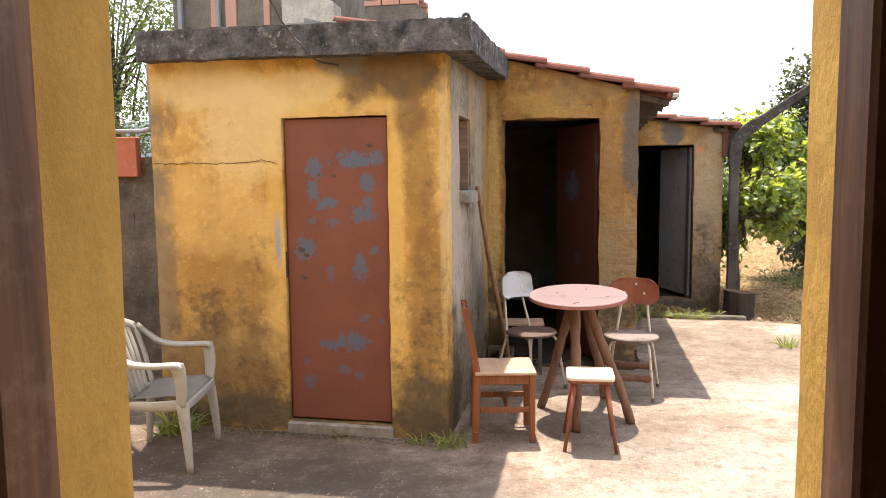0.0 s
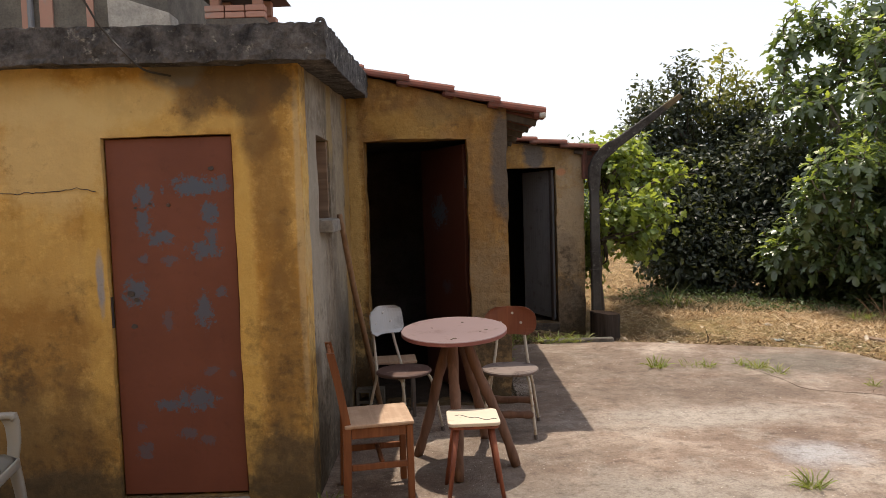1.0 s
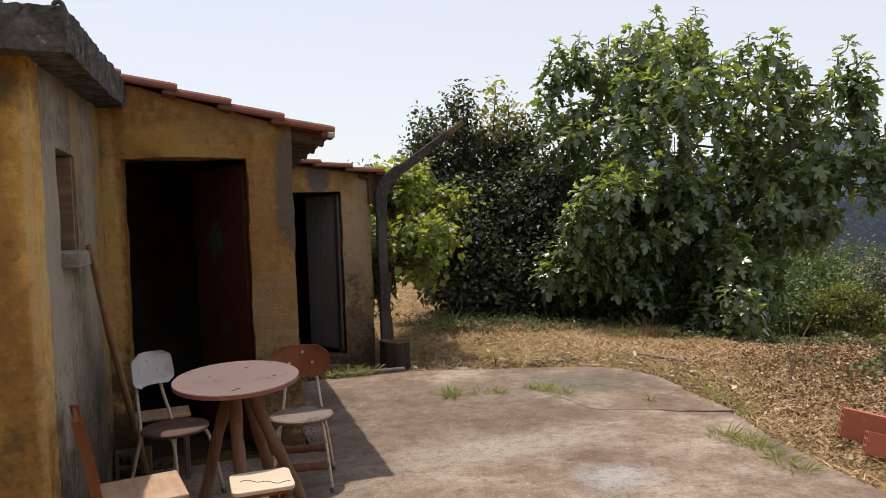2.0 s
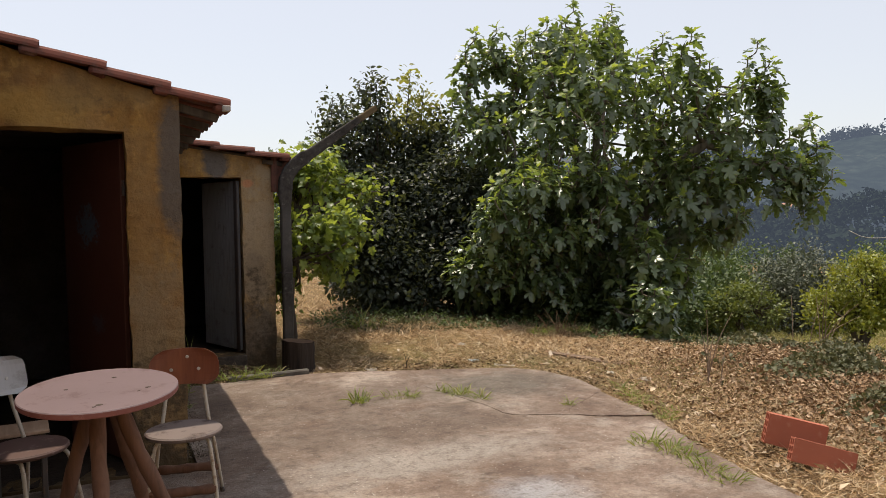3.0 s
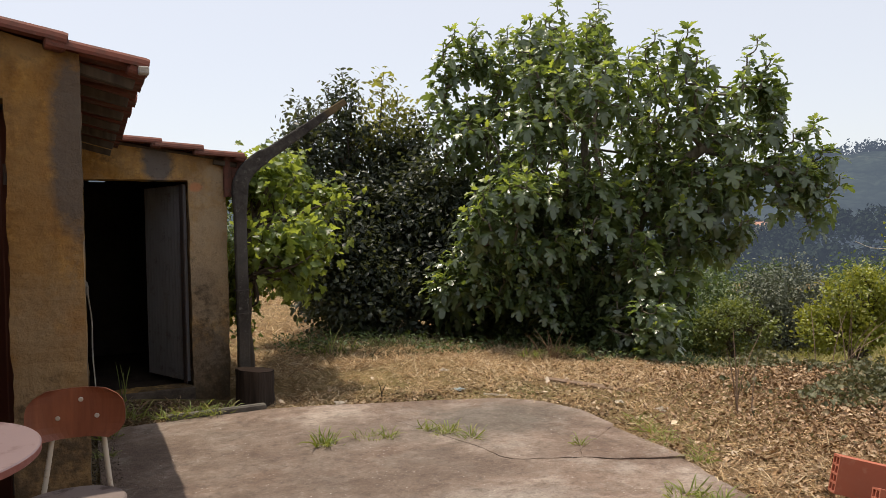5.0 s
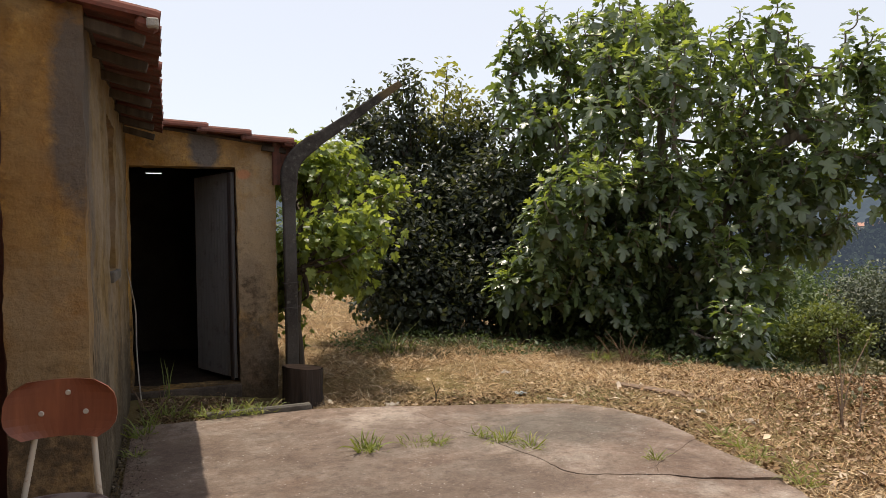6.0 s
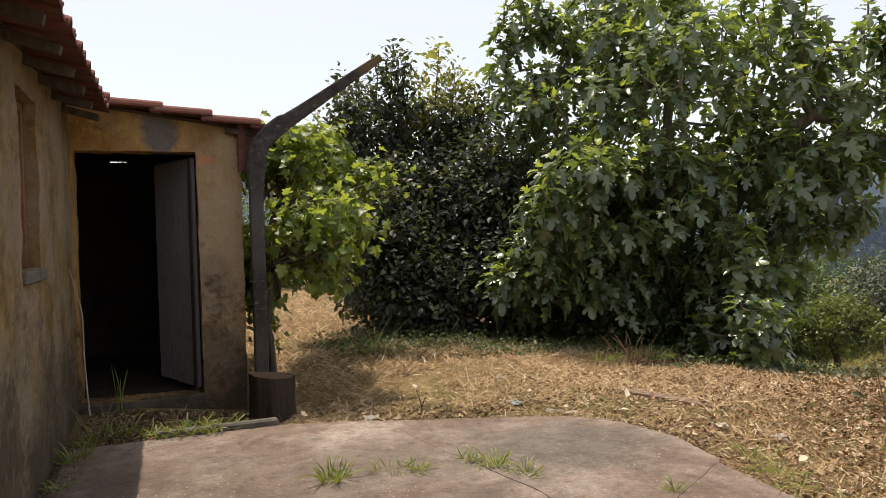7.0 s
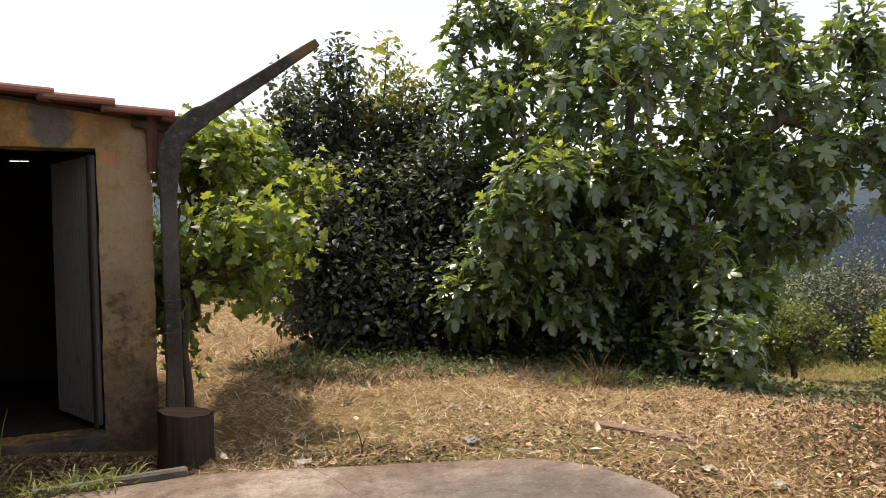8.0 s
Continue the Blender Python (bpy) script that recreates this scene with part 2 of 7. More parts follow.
def weathered(m, *marks):
    """Patches of another colour, with ragged edges, over a material: (centre, size, colour, amount)."""
    nt = m.node_tree
    base = nt.nodes["Principled BSDF"].inputs["Base Color"]
    c, co = base.links[0].from_socket, coords(nt)
    wob = calc(nt, "MULTIPLY", calc(nt, "SUBTRACT", grain(nt, co, 9, 8, 0.75), 0.5), 2.4)
    for centre, size, colour, amount in marks:
        c = mix(nt, calc(nt, "MULTIPLY", patch(nt, co, centre, size, wob, 0.3), amount), c, colour)
    put(nt, c, base)


weathered(POST_CONCRETE, ((1.02, 0, 3.04), (0.15, 0.3, 0.12), (0.17, 0.12, 0.055), 0.6), ((0.0, 0, 1.6), (0.2, 0.3, 0.3), (0.11, 0.105, 0.10), 0.5), ((0.0, 0, 0.4), (0.2, 0.3, 0.35), (0.10, 0.085, 0.07), 0.5))
PALE_CONCRETE = cement("pale_concrete", (0.32, 0.30, 0.27), (0.50, 0.47, 0.42), 8, 0.1)
SILL_CONCRETE = cement("sill_concrete", (0.20, 0.185, 0.165), (0.33, 0.31, 0.28), 8, 0.1)
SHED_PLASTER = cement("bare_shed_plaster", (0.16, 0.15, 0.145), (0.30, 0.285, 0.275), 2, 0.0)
DARK_STORE = cement("dark_store_surface", (0.03, 0.028, 0.026), (0.07, 0.064, 0.06), 2, 0.0)
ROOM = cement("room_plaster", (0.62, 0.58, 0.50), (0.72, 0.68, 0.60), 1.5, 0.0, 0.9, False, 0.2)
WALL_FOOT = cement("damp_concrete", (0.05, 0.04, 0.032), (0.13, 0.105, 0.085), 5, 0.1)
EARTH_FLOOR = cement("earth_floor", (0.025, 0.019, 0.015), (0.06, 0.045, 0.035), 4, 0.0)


def yard_concrete():
    m, nt, b = material("yard_concrete", 0.85, 0, 0.25)
    co = coords(nt)
    broad = grain(nt, co, 0.9, 9, 0.68, 0.5)
    c = ramp(nt, broad, (0.38, (0.165, 0.115, 0.088)), (0.5, (0.30, 0.225, 0.178)), (0.61, (0.45, 0.37, 0.31)))
    c = mix(nt, calc(nt, "MULTIPLY", ramp(nt, grain(nt, co, 1.9, 9, 0.72), (0.46, 0.0), (0.58, 1.0)), 0.6), c, (0.165, 0.106, 0.077))
    c = mix(nt, calc(nt, "MULTIPLY", ramp(nt, grain(nt, coords(nt, (1, 1, 1), (5, 3, 0)), 2.6, 9, 0.72), (0.52, 0.0), (0.62, 1.0)), 0.5), c, (0.38, 0.335, 0.29))
    wob = calc(nt, "MULTIPLY", calc(nt, "SUBTRACT", grain(nt, co, 2.2, 9, 0.72), 0.5), 2.8)
    for centre, size, colour, amount in (
            ((3.45, 5.75, 0), (0.28, 0.20, 1), (0.42, 0.42, 0.44), 0.8), ((2.4, 5.0, 0), (0.9, 0.5, 1), (0.32, 0.29, 0.255), 0.7),
            # the dark ones by the outhouse: damp stains, with shade painted in
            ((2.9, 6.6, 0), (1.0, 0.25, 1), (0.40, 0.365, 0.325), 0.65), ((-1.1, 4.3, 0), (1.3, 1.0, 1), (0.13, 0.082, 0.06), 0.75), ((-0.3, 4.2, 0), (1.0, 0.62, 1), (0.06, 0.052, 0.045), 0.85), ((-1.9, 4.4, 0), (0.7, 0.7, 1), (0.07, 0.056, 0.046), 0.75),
            ((3.3, 8.3, 0), (0.9, 0.6, 1), (0.14, 0.105, 0.085), 0.65), ((3.1, 7.3, 0), (1.3, 0.45, 1), (0.13, 0.10, 0.08), 0.6), ((2.3, 8.6, 0), (0.5, 0.8, 1), (0.15, 0.115, 0.09), 0.5), ((1.6, 4.3, 0), (0.6, 0.4, 1), (0.33, 0.30, 0.265), 0.6), ((4.6, 8.2, 0), (0.6, 0.5, 1), (0.12, 0.108, 0.09), 0.75),
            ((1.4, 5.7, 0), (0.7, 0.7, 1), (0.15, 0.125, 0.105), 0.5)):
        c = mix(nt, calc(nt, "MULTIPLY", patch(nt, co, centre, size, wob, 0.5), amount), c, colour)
    mottle = grain(nt, co, 10, 10, 0.78)
    c = mix(nt, calc(nt, "MULTIPLY", ramp(nt, mottle, (0.50, 0.0), (0.63, 1.0)), 0.6), c, (0.085, 0.062, 0.050))
    c = mix(nt, calc(nt, "MULTIPLY", ramp(nt, mottle, (0.34, 1.0), (0.44, 0.0)), 0.4), c, (0.40, 0.35, 0.305))
    c = mix(nt, calc(nt, "MULTIPLY", ramp(nt, cells(nt, co, 26), (0.08, 1.0), (0.13, 0.0)), ramp(nt, grain(nt, co, 2.2, 5), (0.46, 0.0), (0.56, 0.9))), c, (0.66, 0.62, 0.56))
    # sand and small stones showing in the worn surface
    stones = cells(nt, co, 95, "Color")
    c = mix(nt, calc(nt, "MULTIPLY", ramp(nt, stones, (0.25, 0.0), (0.8, 1.0)), 0.16), c, (0.075, 0.058, 0.047))
    c = mix(nt, calc(nt, "MULTIPLY", ramp(nt, cells(nt, coords(nt, (1, 1, 1), (4, 1, 0)), 70, "Color"), (0.80, 0.0), (0.95, 1.0)), 0.16), c, (0.52, 0.46, 0.40))
    c = mix(nt, calc(nt, "MULTIPLY", ramp(nt, grain(nt, co, 42, 8, 0.8), (0.50, 0.0), (0.60, 1.0)), 0.42), c, (0.11, 0.080, 0.062))
    put(nt, c, b.inputs["Base Color"])
    fine = grain(nt, co, 55, 9, 0.75)
    relief(nt, b, calc(nt, "ADD", fine, calc(nt, "MULTIPLY", mottle, 0.8)), 0.8, 0.018)
    return m


YARD = yard_concrete()


def soil():
    m, nt, b = material("dry_soil", 0.95, 0, 0.1)
    co = coords(nt)
    c = ramp(nt, grain(nt, co, 1.3, 8, 0.65), (0.3, (0.12, 0.07, 0.038)), (0.5, (0.215, 0.14, 0.068)), (0.7, (0.33, 0.23, 0.11)))
    c = mix(nt, ramp(nt, grain(nt, co, 0.12, 4), (0.45, 0.0), (0.6, 0.75)), c, (0.13, 0.15, 0.05))
    c = mix(nt, calc(nt, "MULTIPLY", ramp(nt, grain(nt, co, 50, 6, 0.7), (0.42, 0.0), (0.7, 1.0)), 0.55), c, (0.10, 0.065, 0.035))
    put(nt, c, b.inputs["Base Color"])
    relief(nt, b, grain(nt, co, 28, 8, 0.75), 0.9, 0.03)
    return m


SOIL = soil()
FIG_LEAF = foliage("fig_leaf", (0.052, 0.08, 0.041), (0.122, 0.162, 0.076), (0.34, 0.45, 0.075), 0.29, 0.30, (0.18, 0.225, 0.09), 0.75)
YOUNG_FIG = foliage("young_fig_leaf", (0.17, 0.22, 0.05), (0.27, 0.33, 0.07), (0.55, 0.64, 0.08), 0.4, 0.45)
BAY_LEAF = foliage("bay_leaf", (0.025, 0.032, 0.027), (0.056, 0.068, 0.052), (0.24, 0.27, 0.07), 0.42, 0.22, (0.08, 0.09, 0.055), 0.22)
YOUNG_BAY = foliage("young_bay_leaf", (0.13, 0.15, 0.035), (0.26, 0.26, 0.06), (0.46, 0.46, 0.07), 0.45, 0.38)
VINE_LEAF = foliage("vine_leaf", (0.065, 0.105, 0.026), (0.145, 0.205, 0.045), (0.48, 0.56, 0.07), 0.42, 0.42, (0.27, 0.33, 0.07))
ORANGE_LEAF = foliage("orange_leaf", (0.12, 0.15, 0.02), (0.26, 0.27, 0.036), (0.50, 0.52, 0.05), 0.45, 0.3, (0.27, 0.24, 0.045))
CITRUS_LEAF = foliage("citrus_leaf", (0.075, 0.105, 0.03), (0.17, 0.20, 0.05), (0.32, 0.36, 0.06), 0.45, 0.28, (0.25, 0.26, 0.07))
OLIVE_LEAF = foliage("olive_leaf", (0.10, 0.115, 0.08), (0.17, 0.185, 0.13), (0.16, 0.19, 0.09), 0.6, 0.15)
BUSH_LEAF = foliage("bush_leaf", (0.045, 0.075, 0.025), (0.10, 0.14, 0.045), (0.18, 0.25, 0.05), 0.55, 0.25)
WEED_LEAF = foliage("weed_leaf", (0.10, 0.145, 0.03), (0.21, 0.25, 0.06), (0.44, 0.48, 0.08), 0.6, 0.34, (0.42, 0.35, 0.15))
IVY_LEAF = foliage("bramble_leaf", (0.075, 0.085, 0.038), (0.15, 0.145, 0.065), (0.2, 0.2, 0.07), 0.55, 0.2, (0.26, 0.19, 0.10))
LITTER = dry("bank_litter", (0.25, 0.15, 0.08), (0.40, 0.265, 0.155), (0.12, 0.072, 0.04), (0.32, 0.20, 0.11), (0.54, 0.41, 0.28), (0.17, 0.10, 0.057))
STRAW = dry("straw", (0.52, 0.33, 0.165), (0.15, 0.088, 0.042), (0.86, 0.70, 0.47), (0.28, 0.168, 0.078), (0.66, 0.475, 0.265), (0.06, 0.038, 0.022), (0.44, 0.275, 0.13))
DEAD_LEAF = dry("dead_leaf", (0.38, 0.24, 0.12), (0.55, 0.42, 0.27), (0.24, 0.14, 0.07), (0.62, 0.53, 0.40))
BARK = timber("bark", (0.22, 0.19, 0.15), (0.09, 0.075, 0.06), 0.6, 2, 0.95)
DARK_BARK = timber("dark_bark", (0.10, 0.08, 0.06), (0.045, 0.035, 0.028), 0.6, 2, 0.95)
STUMP_TOP = timber("stump_cut", (0.17, 0.105, 0.065), (0.07, 0.042, 0.028), 0.8, 0, 0.9)
LOG_WOOD = timber("log_wood", (0.19, 0.105, 0.07), (0.10, 0.052, 0.034), 0.7, 2, 0.75)
CHAIR_WOOD = timber("chair_wood", (0.245, 0.095, 0.04), (0.135, 0.048, 0.02), 1.0, 2, 0.5)
SEAT_PLY = timber("seat_plywood", (0.42, 0.29, 0.205), (0.30, 0.195, 0.13), 0.9, 1, 0.6, 0.3, (0.55, 0.42, 0.30))
OLD_FRAME = timber("old_frame_wood", (0.25, 0.125, 0.07), (0.075, 0.032, 0.019), 0.7, 2, 0.6, 0.4, (0.30, 0.20, 0.14))
GREY_WOOD = timber("grey_wood", (0.26, 0.185, 0.135), (0.14, 0.095, 0.065), 0.7, 0, 0.9)
STICK_WOOD = timber("stick_wood", (0.26, 0.16, 0.09), (0.14, 0.08, 0.045), 0.8, 2, 0.7)
RED_LEG = timber("red_leg_wood", (0.25, 0.085, 0.045), (0.13, 0.04, 0.025), 1.0, 2, 0.55)
LAMINATE = timber("brown_laminate", (0.24, 0.085, 0.045), (0.15, 0.05, 0.03), 0.7, 2, 0.35)
WHITE_WORN = painted("worn_white", (0.46, 0.47, 0.49), (0.30, 0.30, 0.31), 0.6, 9, 0.6)
WORN_SEAT = painted("worn_seat", (0.18, 0.14, 0.125), (0.055, 0.032, 0.026), 0.95, 7, 0.55)
DARK_SEAT = painted("dark_worn_seat", (0.11, 0.065, 0.055), (0.33, 0.27, 0.25), 0.6, 5, 0.5)
TABLE_PAINT = painted("table_paint", (0.185, 0.130, 0.135), (0.105, 0.062, 0.062), 0.85, 7, 0.42, 0.0, 0.55)
TABLE_RIM = painted("table_rim", (0.24, 0.09, 0.08), (0.36, 0.2, 0.18), 0.5, 9, 0.6)
STOOL_TOP = painted("stool_laminate", (0.58, 0.50, 0.40), (0.42, 0.29, 0.15), 0.85, 4, 0.45)
TUBE = painted("cream_tube", (0.50, 0.45, 0.37), (0.22, 0.13, 0.08), 0.7, 14, 0.45)
DARK_TUBE = painted("dark_tube", (0.12, 0.10, 0.09), (0.25, 0.15, 0.09), 0.5, 14, 0.5)
PLASTIC = painted("white_plastic", (0.34, 0.335, 0.305), (0.19, 0.185, 0.15), 0.55, 7, 0.5)
PVC = painted("grey_pvc", (0.20, 0.205, 0.22), (0.3, 0.3, 0.3), 0.3, 10, 0.5)
TERRACOTTA = painted("hollow_brick", (0.40, 0.135, 0.085), (0.46, 0.23, 0.16), 0.5, 12, 0.9, 0, 0.1)
CHIMNEY_BRICK = painted("chimney_brick", (0.45, 0.26, 0.20), (0.33, 0.28, 0.25), 0.6, 7, 0.9, 0, 0.1)
RUST = painted("rusty_sheet", (0.075, 0.06, 0.055), (0.13, 0.07, 0.045), 0.6, 9, 0.7)
ZINC = painted("zinc_sheet", (0.17, 0.172, 0.188), (0.085, 0.08, 0.08), 0.6, 6, 0.6, 0.0, 0.25)
IRON = painted("iron", (0.06, 0.05, 0.05), (0.14, 0.07, 0.04), 0.5, 20, 0.6)
PAPER = painted("paper", (0.60, 0.55, 0.48), (0.42, 0.35, 0.27), 0.4, 12, 0.8)
BLUE_PLASTIC = painted("blue_plastic", (0.35, 0.5, 0.58), (0.6, 0.62, 0.62), 0.5, 20, 0.5)
WIRE = painted("wire_cover", (0.045, 0.04, 0.036), (0.10, 0.09, 0.08), 0.4, 20, 0.6)
SCREW = painted("screw_head", (0.60, 0.60, 0.58), (0.4, 0.35, 0.3), 0.3, 30, 0.4, 0.6)


def tile_clay():
    m, nt, b = material("roof_tile_clay", 0.85, 0, 0.15)
    r, co = chance(nt), coords(nt, kind="Object")
    c = ramp(nt, r, (0.0, (0.12, 0.045, 0.034)), (0.5, (0.165, 0.06, 0.043)), (1.0, (0.135, 0.07, 0.055)))
    c = mix(nt, calc(nt, "MULTIPLY", ramp(nt, grain(nt, co, 5, 8, 0.75), (0.54, 0.0), (0.66, 1.0)), 0.55), c, (0.27, 0.20, 0.165))
    c = mix(nt, calc(nt, "MULTIPLY", ramp(nt, grain(nt, co, 9, 8, 0.72), (0.46, 0.0), (0.62, 1.0)), 0.75), c, (0.085, 0.05, 0.04))
    put(nt, c, b.inputs["Base Color"])
    relief(nt, b, grain(nt, co, 60, 5), 0.3, 0.004)
    return m


TILE = tile_clay()


def rust_door(name, marks, y_span=0.3, tone=1.0):
    """Brown-red painted sheet steel with patches of blue-grey primer laid bare."""
    m, nt, b = material(name, 0.55, 0, 0.35)
    co = coords(nt)
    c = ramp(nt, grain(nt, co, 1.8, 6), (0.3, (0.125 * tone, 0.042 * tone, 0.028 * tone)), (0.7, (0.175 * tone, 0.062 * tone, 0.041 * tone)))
    c = mix(nt, calc(nt, "MULTIPLY", ramp(nt, grain(nt, co, 14, 8, 0.7), (0.55, 0.0), (0.75, 1.0)), 0.35), c, (0.07, 0.025, 0.018))
    wob = calc(nt, "MULTIPLY", calc(nt, "SUBTRACT", grain(nt, co, 21, 9, 0.78), 0.47), 5.4)
    for x, z, w, h, k in marks:
        c = mix(nt, calc(nt, "MULTIPLY", patch(nt, co, (x, 0, z), (w, y_span, h), wob, 0.10), k), c, (0.075, 0.103, 0.148))
    put(nt, c, b.inputs["Base Color"])
    relief(nt, b, grain(nt, co, 3, 3), 0.25, 0.02)
    return m


DOOR_STEEL = rust_door("door_steel", [
    (0.20, 1.66, 0.06, 0.07, 0.9), (0.19, 1.52, 0.045, 0.08, 0.85), (0.28, 1.43, 0.08, 0.045, 0.9), (0.48, 1.71, 0.13, 0.06, 0.95),
    (0.62, 1.72, 0.05, 0.05, 0.8), (0.55, 1.56, 0.05, 0.07, 0.9), (0.52, 1.36, 0.09, 0.05, 0.9), (0.56, 1.43, 0.04, 0.06, 0.8),
    (0.13, 1.14, 0.07, 0.085, 0.9), (0.18, 1.33, 0.03, 0.03, 0.7), (0.33, 1.31, 0.05, 0.03, 0.6), (0.50, 1.02, 0.05, 0.10, 0.85),
    (0.60, 1.13, 0.035, 0.03, 0.7), (0.30, 0.98, 0.03, 0.06, 0.5), (0.44, 0.54, 0.10, 0.07, 0.85), (0.29, 0.51, 0.09, 0.035, 0.85),
    (0.38, 0.35, 0.06, 0.035, 0.6), (0.13, 0.26, 0.045, 0.05, 0.6), (0.12, 0.40, 0.03, 0.03, 0.5), (0.48, 0.31, 0.05, 0.03, 0.5),
    (0.52, 0.70, 0.04, 0.03, 0.5), (0.64, 0.67, 0.02, 0.03, 0.5)])
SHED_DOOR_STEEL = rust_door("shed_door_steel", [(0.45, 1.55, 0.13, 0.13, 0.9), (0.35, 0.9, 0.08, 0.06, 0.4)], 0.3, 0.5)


# ---- mesh helpers ----
def finish(name, bm, mat, smooth=False):
    me = bpy.data.meshes.new(name)
    bm.to_mesh(me)
    bm.free()
    for mm in mat if isinstance(mat, (list, tuple)) else [mat]:
        me.materials.append(mm)
    if smooth:
        me.polygons.foreach_set("use_smooth", [True] * len(me.polygons))
    return me


def part(name, bm, mat, parent, label="", smooth=False):
    ob = new(name, finish(name, bm, mat, smooth))
    ob.parent = parent
    if label:
        ob["label"] = label
    return ob


def solid(name, bm, mat, label, category, kind="", smooth=False, group=""):
    return tagged(new(name, finish(name, bm, mat, smooth)), label, category, group, kind)


def thing(name, m, label, category, group="", kind=""):
    e = new(name)
    e.empty_display_size = 0.1
    e.matrix_basis = m
    return tagged(e, label, category, group, kind)


def box(bm, lo, hi, bevel=0.0, m=None, seg=1):
    lo, hi = Vector(lo), Vector(hi)
    g = bmesh.ops.create_cube(bm, size=1.0, matrix=Matrix.Translation((lo + hi) / 2) @ Matrix.Diagonal((*(hi - lo), 1)))
    vs = g["verts"]
    if bevel:
        es = list({e for v in vs for e in v.link_edges})
        r = bmesh.ops.bevel(bm, geom=es, offset=bevel, segments=seg, affect="EDGES", profile=0.5)
        vs = list({v for f in r["faces"] for v in f.verts} | {v for v in vs if v.is_valid})
    if m is not None:
        bmesh.ops.transform(bm, matrix=m, verts=vs)
    return bm


def tube(bm, pts, radii, sides=8, caps=True, squash=1.0):
    """A round bar along pts; radii: one for all or one for each point."""
    pts = [Vector(p) for p in pts]
    if isinstance(radii, (int, float)):
        radii = [radii] * len(pts)
    rings, prev = [], None
    for i, p in enumerate(pts):
        d = (pts[min(i + 1, len(pts) - 1)] - pts[max(i - 1, 0)]).normalized()
        if prev is None:
            prev = d.orthogonal().normalized()
        u = (prev - d * prev.dot(d)).normalized()
        prev = u
        w = d.cross(u)
        rings.append([bm.verts.new(p + (u * math.cos(a) + w * math.sin(a) * squash) * radii[i]) for a in (2 * math.pi * k / sides for k in range(sides))])
    for a, b in zip(rings, rings[1:]):
        for k in range(sides):
            bm.faces.new((a[k], a[(k + 1) % sides], b[(k + 1) % sides], b[k]))
    if caps:
        bm.faces.new(rings[0][::-1])
        bm.faces.new(rings[-1])
    return bm


def bend(pts, steps=6):
    """A smooth line through pts (Catmull-Rom)."""
    pts = [Vector(p) for p in pts]
    q = [pts[0] * 2 - pts[1], *pts, pts[-1] * 2 - pts[-2]]
    out = []
    for i in range(1, len(q) - 2):
        a, b, c, d = q[i - 1:i + 3]
        for k in range(steps):
            t = k / steps
            out.append(0.5 * ((2 * b) + (c - a) * t + (2 * a - 5 * b + 4 * c - d) * t * t + (3 * b - a - 3 * c + d) * t ** 3))
    return out + [pts[-1]]


def disc(bm, r, z0, z1, sides=40, bevel=0.006, ry=None):
    ry = ry or r
    prof = [(r - bevel, z0), (r, z0 + bevel), (r, z1 - bevel), (r - bevel, z1)]
    rings = [[bm.verts.new((q / r * r * math.cos(a), q / r * ry * math.sin(a), z)) for a in (2 * math.pi * k / sides for k in range(sides))] for q, z in prof]
    for a, b in zip(rings, rings[1:]):
        for k in range(sides):
            bm.faces.new((a[k], a[(k + 1) % sides], b[(k + 1) % sides], b[k]))
    bm.faces.new(rings[0][::-1])
    bm.faces.new(rings[-1])
    return bm


def ragged(bm, amount, scale=6.0, seed=0.0):
    for v in bm.verts:
        v.co += noise.noise_vector(v.co * scale + Vector((seed, 0, 0))) * amount
    return bm


def holed(long, wide, high, across, up, th=0.011):
    """A hollow clay block, long in x, with rows of square holes right through it: one closed mesh."""
    def marks(size, n):
        cell, out = (size - th * (n + 1)) / n, [0.0]
        for k in range(n):
            out += [out[-1] + th, out[-1] + th + cell]
        return [*out, size]
    ys, zs = marks(wide, across), marks(high, up)
    bm = bmesh.new()
    v = [[[bm.verts.new((x, y - wide / 2, z)) for z in zs] for y in ys] for x in (-long / 2, long / 2)]

    def full(i, j):
        return 0 <= i < len(ys) - 1 and 0 <= j < len(zs) - 1 and not (i % 2 and j % 2)
    for i in range(len(ys) - 1):
        for j in range(len(zs) - 1):
            if full(i, j):
                for k in (0, 1):
                    bm.faces.new((v[k][i][j], v[k][i + 1][j], v[k][i + 1][j + 1], v[k][i][j + 1]))
                for di, dj, p, q in ((-1, 0, (i, j), (i, j + 1)), (1, 0, (i + 1, j), (i + 1, j + 1)), (0, -1, (i, j), (i + 1, j)), (0, 1, (i, j + 1), (i + 1, j + 1))):
                    if not full(i + di, j + dj):
                        bm.faces.new((v[0][p[0]][p[1]], v[0][q[0]][q[1]], v[1][q[0]][q[1]], v[1][p[0]][p[1]]))
    bmesh.ops.recalc_face_normals(bm, faces=bm.faces)
    return bm


def lines(a, b, cuts, res):
    marks = sorted({round(v, 4) for v in [a, b, *[c for c in cuts if a < c < b]]})
    out = []
    for p, q in zip(marks, marks[1:]):
        n = max(1, round((q - p) / res))
        out += [p + (q - p) * k / n for k in range(n)]
    return out + [marks[-1]]


